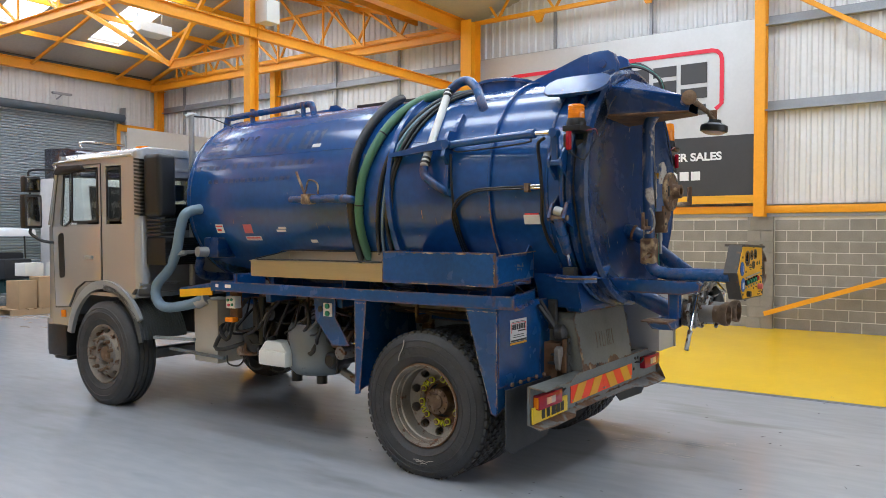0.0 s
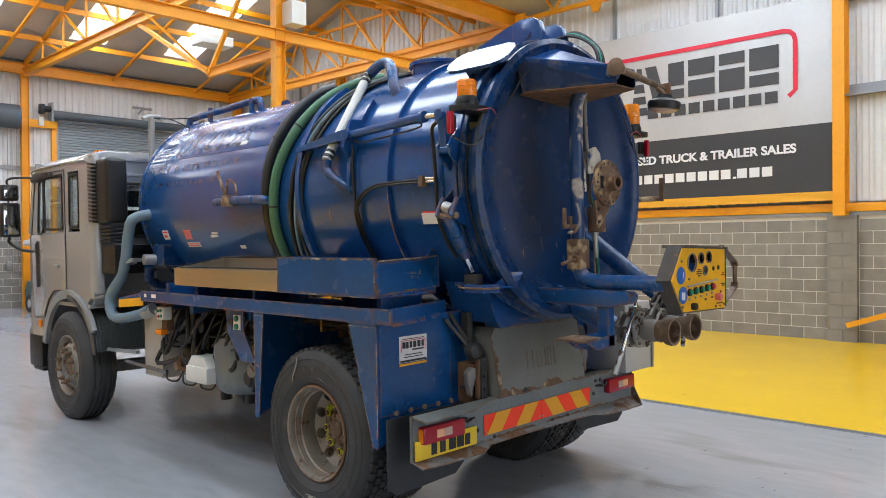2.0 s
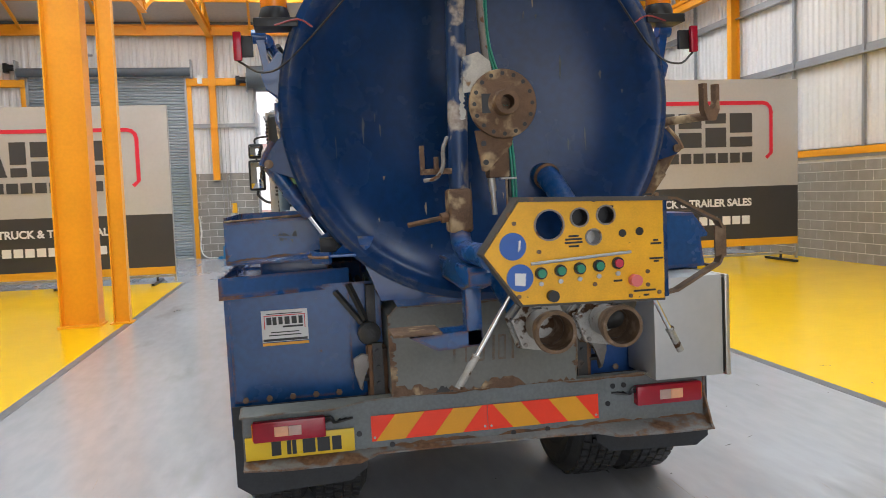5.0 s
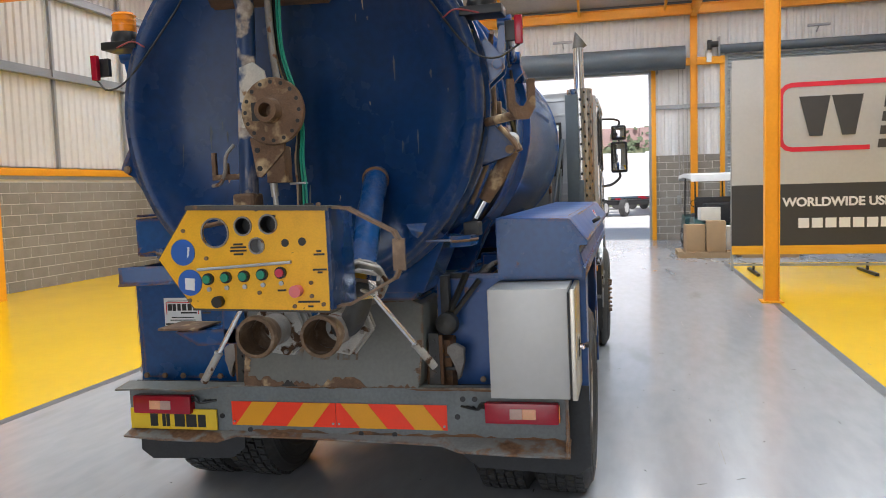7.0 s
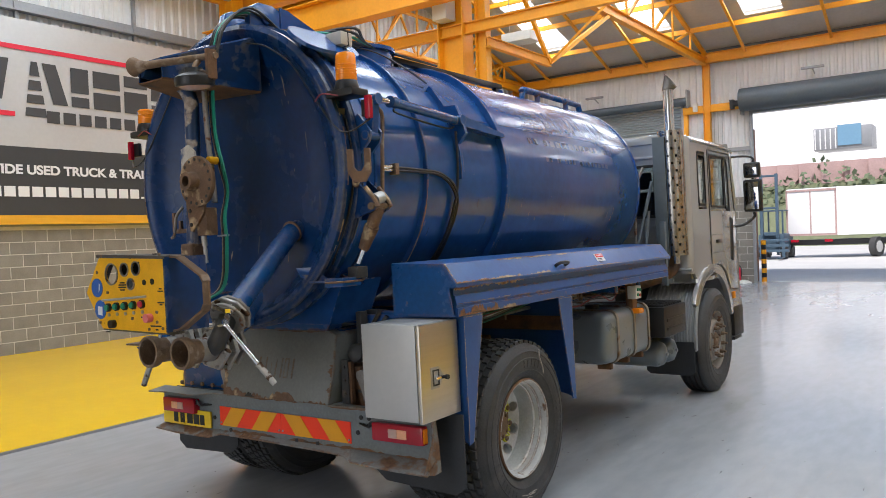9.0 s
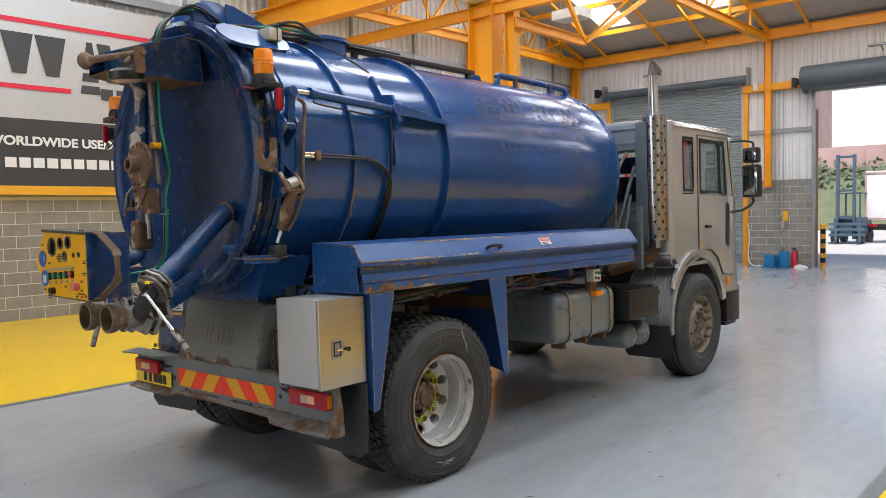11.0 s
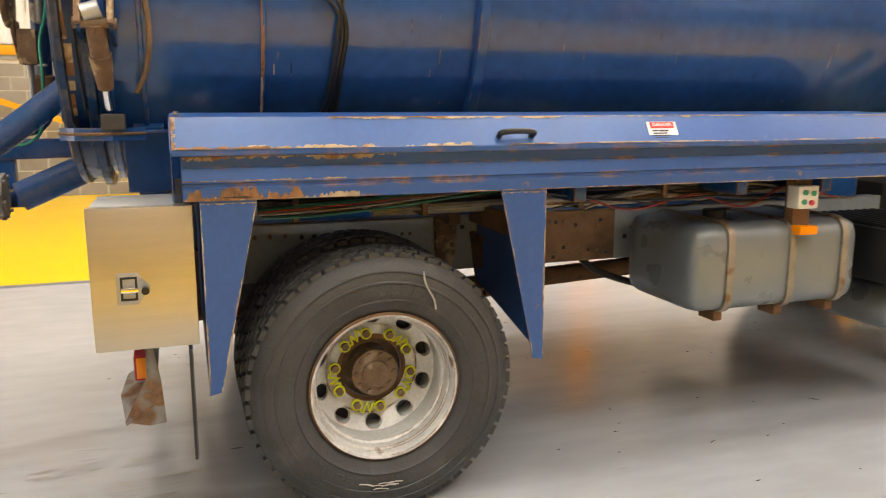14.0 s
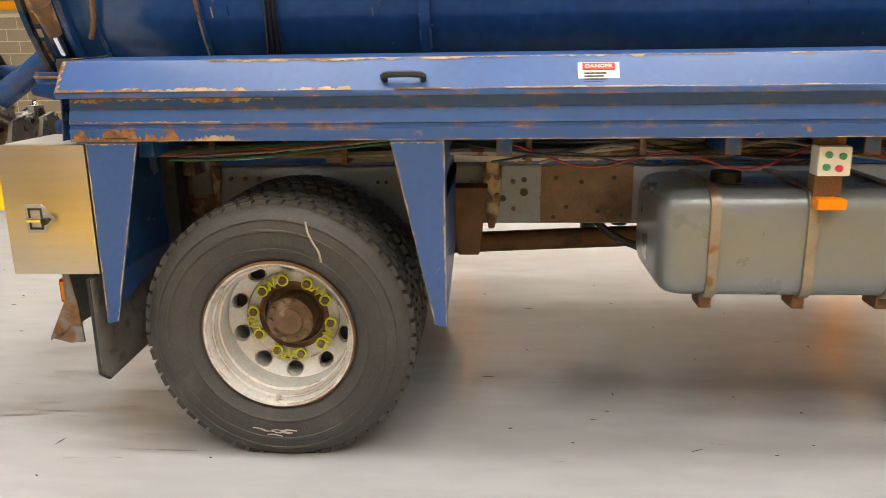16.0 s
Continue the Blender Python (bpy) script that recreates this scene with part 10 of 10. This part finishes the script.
for x in (-3.75, 3.85):
    bm = B()
    box(bm, x - 0.07, x + 0.07, YN - 0.22, YN - 0.1, 5.25, 5.5, 0.01)
    solid("alarm_box", bm, white_plastic, "small white alarm box on the yellow rail", "alarm box", "alarm boxes")

# ---- things by the doors ----
def carton(x, y, z, w, d, h, mat, label, turn=0.0):
    bm = B()
    box(bm, -w / 2, w / 2, -d / 2, d / 2, 0, h, 0.006)
    box(bm, -0.03, 0.03, -d / 2 - 0.001, d / 2 + 0.001, h - 0.002, h + 0.001)
    bmesh.ops.transform(bm, matrix=pose(x, y, z, 0, 0, turn), verts=bm.verts)
    return solid("carton", bm, mat, label, "box", "stacked cartons")


carton(2.98, 14.5, 0.14, 0.42, 0.5, 0.62, card, "plain brown cardboard carton on a pallet", 4)
carton(3.45, 14.45, 0.14, 0.42, 0.5, 0.7, card, "plain brown cardboard carton on a pallet", -3)
carton(3.35, 14.9, 0.84, 0.45, 0.4, 0.3, white_plastic, "white carton stacked on brown ones", 6)
carton(4.1, 15.0, 0.14, 0.8, 0.6, 0.55, white_plastic, "large white carton on a pallet", 2)
carton(4.15, 15.0, 0.7, 0.5, 0.45, 0.42, white_plastic, "white carton stacked on another", -5)
carton(5.0, 15.1, 0.14, 0.7, 0.6, 0.75, cover_white, "white wrapped carton on a pallet", 3)
for x in (3.2, 4.6):
    root = thing("pallet", "worn pale timber pallet", "pallet", "pallets")
    for k in range(7):
        bm = B()
        box(bm, x - 0.6 + k * 0.18, x - 0.6 + k * 0.18 + 0.12, 14.15, 15.35, 0.12, 0.14)
        part("deck_board", bm, card, root, smooth=0)
    for k in range(3):
        bm = B()
        box(bm, x - 0.6, x + 0.6, 14.15 + k * 0.55, 14.25 + k * 0.55, 0, 0.12)
        part("bearer", bm, card, root, smooth=0)


def golf_cart(ox, oy, turn):
    root = thing("golf_cart", "dark green golf cart under a white covered canopy", "golf cart")

    def gp(name, bm, mat, label="", parent=None):
        bmesh.ops.transform(bm, matrix=pose(ox, oy, 0, 0, 0, turn), verts=bm.verts)
        return part(name, bm, mat, parent or root, label)
    bm = B()
    prism(bm, [(-1.1, 0.35), (-1.15, 0.6), (-0.9, 0.85), (-0.3, 0.8), (-0.25, 0.4), (0.35, 0.38), (0.4, 0.75), (0.95, 0.85), (1.1, 0.6), (1.1, 0.35)], "y", -0.55, 0.55, 0.04)
    gp("body", bm, cart_green, "dark green body")
    for x in (-0.75, 0.75):
        for y in (-0.5, 0.5):
            bm = B()
            lathe(bm, [(0.12, -0.09), (0.22, -0.09), (0.24, -0.06), (0.24, 0.06), (0.22, 0.09), (0.12, 0.09)], (x, y, 0.24), (0, 1, 0), 24)
            wh = gp("wheel", bm, rubber, "small black tyre")
            bm = B()
            cyl(bm, (x, y - 0.08, 0.24), (x, y + 0.08, 0.24), 0.12, 16)
            gp("wheel_rim", bm, rim_steel, "pale rim", wh)
    bm = B()
    box(bm, -0.75, -0.2, -0.5, 0.5, 0.78, 0.92, 0.05)
    box(bm, -0.85, -0.7, -0.5, 0.5, 0.9, 1.35, 0.05)
    gp("seat", bm, seat_black, "black seat bench")
    for x, y in ((-0.95, -0.5), (-0.95, 0.5), (0.75, -0.5), (0.75, 0.5)):
        bm = B()
        cyl(bm, (x, y, 0.75), (x * 0.9, y, 1.85), 0.02, 8)
        gp("canopy_post", bm, plastic_black)
    bm = B()
    prism(bm, [(-1.15, 1.75), (-1.1, 1.93), (0, 1.98), (0.9, 1.93), (1.0, 1.78), (0.9, 1.84), (0, 1.88), (-1.0, 1.84)], "y", -0.65, 0.65, 0.02)
    gp("canopy", bm, cover_white, "white draped canopy")
    bm = B()
    lathe(bm, [(0.16, -0.01), (0.175, 0), (0.16, 0.01), (0.15, 0)], (0.35, 0.25, 1.15), (-0.6, 0, 0.8), 20, closed=True)
    gp("steering_wheel", bm, plastic_black)
    bm = B()
    box(bm, -1.45, -0.95, -0.35, 0.35, 0.7, 1.2, 0.06)
    gp("rear_bag", bm, seat_black, "black bag on the back")
    return root


golf_cart(3.6, 17.6, 95)
for x, y, h in ((-3.12, 19.3, 0.4), (-2.78, 19.5, 0.5), (-2.95, 19.75, 0.36)):
    root = thing("jerry_can", "blue plastic fluid can on the floor", "can", "fluid cans")
    bm = B()
    box(bm, x - 0.14, x + 0.14, y - 0.1, y + 0.1, 0, h, 0.04, 3)
    part("can_body", bm, can_blue, root)
    bm = B()
    cyl(bm, (x - 0.05, y, h), (x - 0.05, y, h + 0.05), 0.03, 12)
    part("cap", bm, red_knob, root, "red cap")
bm = B()
tube(bm, [(-4.0, YN - 0.12, 1.2), (-3.98, YN - 0.14, 1.25), (-3.95, YN - 0.14, 0.8), (-3.98, YN - 0.15, 0.3), (-3.8, YN - 0.3, 0.04), (-3.3, YN - 0.5, 0.03)], 0.02, 8, 5)
solid("wall_hose", bm, white_plastic, "pale hose hanging on the block pier", "hose")
bm = B()
box(bm, -3.02, -2.86, YN - 0.035, YN - 0.025, 1.35, 1.65)
solid("notice", bm, panel_yellow, "small yellow notice on the block pier", "notice", smooth=0)

root = thing("fire_extinguisher", "small red extinguisher on the floor by the door", "extinguisher")
bm = B()
lathe(bm, [(0, 0), (0.075, 0), (0.08, 0.02), (0.08, 0.4), (0.05, 0.47), (0.025, 0.49), (0.025, 0.52), (0, 0.52)], (-2.6, 19.8, 0), (0, 0, 1), 20)
part("bottle", bm, ban_red, root)
bm = B()
box(bm, -2.63, -2.57, 19.72, 19.83, 0.52, 0.57, 0.008)
part("valve_head", bm, plastic_black, root, "black valve head")
bm = B()
tube(bm, [(-2.57, 19.78, 0.53), (-2.5, 19.76, 0.45), (-2.5, 19.76, 0.2)], 0.012, 8, 4)
part("nozzle_hose", bm, plastic_black, root, "black hose")
root = thing("cleaning_rags", "crumpled pale rags on the floor", "rags")
for k, (x, y, r_) in enumerate(((-2.42, 19.6, 0.13), (-2.3, 19.7, 0.1), (-3.35, 19.5, 0.09))):
    bm = B()
    lathe(bm, [(0, r_ * 0.8), (r_ * 0.4, r_ * 0.75), (r_ * 0.8, r_ * 0.45), (r_ * 1.1, 0.02), (r_ * 1.1, 0.0), (0, 0)], (x, y, 0), (0, 0, 1), 14)
    rg = random.Random(k)
    for v in bm.verts:
        if v.co.z > 0.01:
            v.co += Vector((rg.uniform(-1, 1), rg.uniform(-1, 1), rg.uniform(-0.5, 0.5))) * r_ * 0.25
    part("rag", bm, white_plastic if k < 2 else can_blue, root, "crumpled rag")

# a lorry parked behind the banner
def lorry_part(name, bm, mat, parent, label=""):
    bmesh.ops.translate(bm, verts=bm.verts, vec=(0.85, 0.2, 0))
    return part(name, bm, mat, parent, label)


root = thing("parked_lorry", "white lorry cab with dark roof fairing behind the banner", "truck")
bm = B()
prism(bm, [(15.9, 0.5), (15.75, 1.6), (16.0, 3.3), (18.1, 3.35), (18.1, 0.5)], "x", 4.5, 6.9, 0.06)
lorry_part("cab_body", bm, cover_white, root, "white cab")
bm = B()
prism(bm, [(15.98, 2.1), (15.8, 2.2), (15.98, 3.15), (16.05, 3.15)], "x", 4.7, 6.7)
lorry_part("windscreen", bm, plastic_black, root, "dark windscreen")
bm = B()
prism(bm, [(16.2, 3.36), (16.5, 4.05), (16.9, 4.15), (18.1, 4.2), (18.1, 3.36)], "x", 4.62, 6.8, 0.06)
lorry_part("roof_fairing", bm, aubergine, root, "dark aubergine roof fairing")
bm = B()
tube(bm, [(4.7, 16.3, 4.12), (4.8, 16.35, 4.28), (6.6, 16.35, 4.28), (6.7, 16.3, 4.12)], 0.035, 10, 3)
lorry_part("light_bar", bm, chrome, root, "bright light bar")
for x in (4.62, 6.6):
    bm = B()
    cyl(bm, (x - 0.12, 16.6, 0.5), (x + 0.3, 16.6, 0.5), 0.5, 24)
    lorry_part("wheel", bm, rubber, root)

# ---- outside ----
root = thing("curtain_trailer", "pale curtain-sided trailer parked across the yard", "trailer")
bm = B()
box(bm, 2.6, 13.0, 45.7, 48.2, 1.25, 3.7, 0.04)
part("curtain_body", bm, far_white, root, "pale curtain side")
for k in range(9):
    bm = B()
    box(bm, 2.9 + 1.2 * k, 2.95 + 1.2 * k, 45.66, 45.7, 1.2, 3.6)
    part("strap", bm, sheet_grey, root, smooth=0)
bm = B()
box(bm, 2.6, 13.0, 45.8, 48.1, 0.85, 1.2, 0.02)
part("underframe", bm, drum_grey, root, "dark underframe")
for x in (3.6, 4.95, 6.3, 7.65):
    bm = B()
    cyl(bm, (x, 45.65, 0.5), (x, 46.05, 0.5), 0.5, 24)
    wh = part("wheel", bm, rubber, root, "black wheel")
    bm = B()
    cyl(bm, (x, 45.62, 0.5), (x, 45.66, 0.5), 0.28, 18)
    part("wheel_rim", bm, rim_steel, wh, "grey rim")
for x in (2.9, 5.6, 8.6):
    bm = B()
    box(bm, x - 0.25, x + 0.25, 45.6, 45.63, 0.55, 0.72)
    part("reflector", bm, (ban_red, far_white, ban_red)[int(x) % 3], root, "red and white marker board", smooth=0)

root = thing("box_trailer", "white box trailer lorry parked in the yard", "truck")
TX, TY = -4.7, 37.0
bm = B()
prism(bm, [(TX, TY), (TX + 2.35, TY - 0.3), (TX + 11.5, TY + 3.8), (TX + 9.4, TY + 5.2)], "z", 1.05, 3.35, 0.03)
part("box_body", bm, far_white, root, "white box body")
bm = B()
for x0, x1, z0, z1 in ((0.0, 2.3, 3.2, 3.3), (0.0, 0.08, 1.1, 3.3), (2.22, 2.3, 1.1, 3.3), (1.1, 1.16, 1.1, 3.3), (0.0, 2.3, 1.05, 1.15)):
    sheet(bm, [(TX + x0, TY - 0.13 * x0 - 0.02, z0), (TX + x1, TY - 0.13 * x1 - 0.02, z0), (TX + x1, TY - 0.13 * x1 - 0.02, z1), (TX + x0, TY - 0.13 * x0 - 0.02, z1)], 0.02, (0, -1, 0))
# the paled red imitates haze and glare on the frame
part("door_frame", bm, pile_red, root, "red door frame, its colour paled to imitate haze")
bm = B()
prism(bm, [(TX, TY), (TX + 2.35, TY - 0.3), (TX + 11.5, TY + 3.8), (TX + 9.4, TY + 5.2)], "z", 0.6, 0.85)
part("underframe", bm, plastic_black, root, "dark underframe")
for k in range(5):
    f = 1.8 + k * (1.2 if k < 3 else 1.9)
    bm = B()
    cyl(bm, (TX + 2.1 + f * 0.9, TY - 0.3 + f * 0.4, 0.46), (TX + 2.35 + f * 0.9, TY - 0.4 + f * 0.4, 0.46), 0.46, 24)
    wh = part("wheel", bm, rubber, root, "black wheel")
    bm = B()
    cyl(bm, (TX + 2.3 + f * 0.9, TY - 0.38 + f * 0.4, 0.46), (TX + 2.37 + f * 0.9, TY - 0.41 + f * 0.4, 0.46), 0.27, 18)
    part("wheel_rim", bm, rim_steel, wh, "grey rim")
for x in (0.25, 1.75):
    bm = B()
    box(bm, TX + x, TX + x + 0.35, TY - 0.35, TY - 0.25, 0.75, 0.87, 0.01)
    part("rear_lamp", bm, red_lens, root, "red rear lamp")

copy_thing(root, Matrix.Translation((5.2, 6.5, 0)))
root = thing("forklift", "slate blue forklift truck parked outside", "forklift")
FX, FY = -5.15, 35.5
for x in (-0.35, 0.35):
    bm = B()
    box(bm, FX + x - 0.06, FX + x + 0.06, FY - 0.1, FY + 0.1, 0.2, 4.1, 0.01)
    part("mast", bm, lift_blue, root, "upright mast rail")
for z in (1.2, 2.4, 3.95):
    bm = B()
    box(bm, FX - 0.4, FX + 0.4, FY - 0.08, FY + 0.08, z, z + 0.1, 0.01)
    part("mast_tie", bm, lift_blue, root)
bm = B()
box(bm, FX - 0.6, FX + 0.6, FY + 0.2, FY + 2.2, 0.35, 1.2, 0.08)
part("body", bm, lift_blue, root, "slate body")
bm = B()
for x in (-0.5, 0.5):
    for y in (0.4, 2.0):
        bar(bm, (FX + x, FY + y, 1.2), (FX + x, FY + y, 2.3), 0.07)
box(bm, FX - 0.55, FX + 0.55, FY + 0.35, FY + 2.05, 2.3, 2.36, 0.01)
part("cage", bm, lift_blue, root, "driver's overhead guard")
for x in (-0.55, 0.55):
    for y in (0.35, 1.9):
        bm = B()
        cyl(bm, (FX + x - 0.12, FY + y, 0.33), (FX + x + 0.12, FY + y, 0.33), 0.33, 20)
        part("wheel", bm, rubber, root, "black tyre")
bm = B()
for z in (0.35, 0.6, 0.85):
    box(bm, FX - 0.65, FX + 0.9, FY - 0.35, FY - 0.2, z, z + 0.12, 0.01)
part("carriage", bm, lift_blue, root, "fork carriage bars")
for x in (-0.4, 0.6):
    bm = B()
    box(bm, FX + x, FX + x + 0.12, FY - 1.4, FY - 0.3, 0.06, 0.11)
    box(bm, FX + x, FX + x + 0.12, FY - 0.36, FY - 0.3, 0.06, 0.8)
    part("fork", bm, lift_blue, root, "steel fork")

root = thing("bollard", "yellow and black striped bollard outside the door", "bollard")
for k in range(9):
    bm = B()
    cyl(bm, (-2.03, YN + 0.45, 0.14 * k - 0.02), (-2.03, YN + 0.45, 0.14 * k + 0.12), 0.075, 16)
    part("band", bm, (steel_yellow, plastic_black)[k % 2], root)
bm = B()
box(bm, -2.9, -2.2, YN + 0.3, YN + 0.55, 0, 4.6)
solid("outer_pier", bm, brick_brown, "brown brick outer pier beside the door", "pier", kind="structure", smooth=0)
bm = B()
corrugated(bm, "x", 62.0, -60, 60, 4.6, 6.25, -1, 1.6, 0.45)
solid("sheet_pile_wall", bm, pile_red, "rusty red sheet pile retaining wall", "retaining wall", kind="structure", smooth=0)
bm = B()
vs = []
rng = random.Random(5)
for i in range(61):
    x = -60 + 2 * i
    vs.append([bm.verts.new((x, y, z + rng.uniform(-0.15, 0.15))) for y, z in ((56.5, -0.1), (58, 1.8), (59.8, 3.5), (62.2, 4.9))])
for a, b in zip(vs, vs[1:]):
    for k in range(3):
        bm.faces.new((a[k], b[k], b[k + 1], a[k + 1]))
solid("grass_bank", bm, grass_green, "green grass bank behind the yard", "bank", kind="structure")
verts, faces = [], []
for k in range(2600):
    x, f = rng.uniform(-45, 45), rng.random()
    c = Vector((x, 59 + 3 * f, 3.0 + 2.0 * f + abs(rng.gauss(0, 0.5)) * (1 + math.sin(x * 0.7) * 0.8)))
    d = Vector((rng.gauss(0, 1), rng.gauss(0, 1), rng.gauss(0, 1))).normalized() * rng.uniform(0.15, 0.35)
    e = d.orthogonal().normalized() * rng.uniform(0.1, 0.25)
    n0 = len(verts)
    verts += [c - d, c + e, c + d, c - e]
    faces.append((n0, n0 + 1, n0 + 2, n0 + 3))
me = bpy.data.meshes.new("scrub")
me.from_pydata(verts, [], faces)
me.materials.append(foliage)
tagged(new("scrub", me), "low green scrub along the top of the bank", "bushes", kind="stuff")
root = thing("far_building", "pale industrial building with a blue-panelled bridge", "building")
bm = B()
box(bm, -50, 60, 80, 95, 0, 16)
part("wall", bm, far_white, root, "white clad wall", smooth=0)
bm = B()
box(bm, -9.0, -4.5, 70, 73, 7.8, 9.7, 0.05)
part("bridge", bm, sheet_grey, root, "pale enclosed bridge")
bm = B()
box(bm, -7.1, -5.3, 69.9, 70, 8.1, 9.85)
part("blue_panel", bm, sign_blue, root, "blue panel", smooth=0)
for k in range(5):
    bm = B()
    box(bm, -8.9 + 0.4 * k, -8.82 + 0.4 * k, 69.9, 70, 7.9, 9.6)
    part("mullion", bm, far_white, root, smooth=0)
root = thing("brick_block", "red brick building with a balcony rail outside", "building")
bm = B()
box(bm, -30, -16.5, 66, 76, 4, 12.5)
part("wall", bm, pile_red, root, "red brick wall", smooth=0)
bm = B()
for k in range(30):
    box(bm, -29.9 + 0.46 * k, -29.84 + 0.46 * k, 65.2, 65.26, 8.2, 9.2)
box(bm, -30, -16.5, 65.2, 65.28, 9.2, 9.3)
box(bm, -30, -16.5, 65.2, 66, 8.0, 8.2)
part("balcony", bm, far_white, root, "white balcony rail", smooth=0)
for k, (x, c) in enumerate(((-1.6, far_white), (0.4, lift_blue), (2.2, ban_red), (4.6, can_blue), (6.8, far_white))):
    root = thing("parked_van", "vehicle parked far across the yard", "van", "parked vehicles")
    bm = B()
    prism(bm, [(x, 0.35), (x, 1.2), (x + 0.3, 1.9), (x + 1.5, 1.95), (x + 1.75, 1.2), (x + 1.8, 0.35)], "y", 49.5, 51.5, 0.05)
    part("body", bm, c, root)
    for dx in (0.35, 1.4):
        bm = B()
        cyl(bm, (x + dx, 49.4, 0.3), (x + dx, 49.6, 0.3), 0.3, 16)
        part("wheel", bm, rubber, root)

# ---- concrete blocks, last ----
BW, BH, JT = 0.44, 0.215, 0.015


def block_mesh(name, w, along):
    bm = B()
    d = 0.005
    if along == "y":
        box(bm, -d, 0.02, 0, w - JT, 0, BH - JT, 0.003, 1)
    else:
        box(bm, 0, w - JT, -d, 0.02, 0, BH - JT, 0.003, 1)
    return mesh_of(name, bm, block_grey, 0)


def side_blocks(wall, x, s):
    whole = block_mesh("block", BW, "y")
    if s > 0:
        whole.transform(Matrix.Diagonal((-1, 1, 1, 1)))
        whole.flip_normals()
    rest = B()
    ends = [YS] + [v for c in COLS_Y for v in (c - 0.25, c + 0.25)] + [YN - 0.02]
    for row in range(10):
        z = row * BH
        for ya, yb in zip(ends[::2], ends[1::2]):
            y = ya - (BW / 2 if row % 2 else 0)
            while y < yb:
                y0, y1 = max(y, ya), min(y + BW - JT, yb)
                if y1 - y0 > BW - JT - 0.001 and -3.2 < y < 9.5:
                    ob = new("block", whole)
                    ob.location = (x, y, z)
                    ob.parent = wall
                elif y1 - y0 > 0.03:
                    box(rest, x - 0.005, x + 0.005, y0, y1, z, z + BH - JT)
                y += BW
    tagged(part("far_blocks", rest, block_grey, wall, smooth=0), kind="stuff")
    pier = block_mesh("pier_block", 0.48, "y")
    for c in COLS_Y:
        for k in range(10):
            bm = B()
            xx = x + s * 0.12
            for a, b in (((-0.25, -0.02 + 0.22 * (k % 2)), (-0.01 + 0.22 * (k % 2) - 0.0, 0.25))[0], ((-0.25, 0), (-0.01 + 0.22 * (k % 2), 0.25))[1]):
                if b - a > 0.05:
                    box(bm, min(xx, xx + s * 0.01), max(xx, xx + s * 0.01), c + a + 0.003, c + b - 0.008, k * BH, k * BH + BH - JT)
            part("pier_block", bm, block_grey, wall, smooth=0)


side_blocks(wall_east, XR, -1)
side_blocks(wall_west, XL, 1)
cut_blocks = {}
for x0, x1 in zip(xs[::2], xs[1::2]):
    z = 0.0
    row = 0
    while z < 2.4:
        x, end = max(x0, XL) + 0.004, min(x1, XR) - 0.004
        w_ = BW / 2 if row % 2 else BW
        while x < end - 0.03:
            w_ = round(min(w_, end - x), 3)
            if w_ not in cut_blocks:
                cut_blocks[w_] = block_mesh("block", w_, "x")
            ob = new("block", cut_blocks[w_])
            ob.location = (x, YN, z)
            ob.parent = wall_north
            x += w_
            w_ = BW
        z += BH
        row += 1
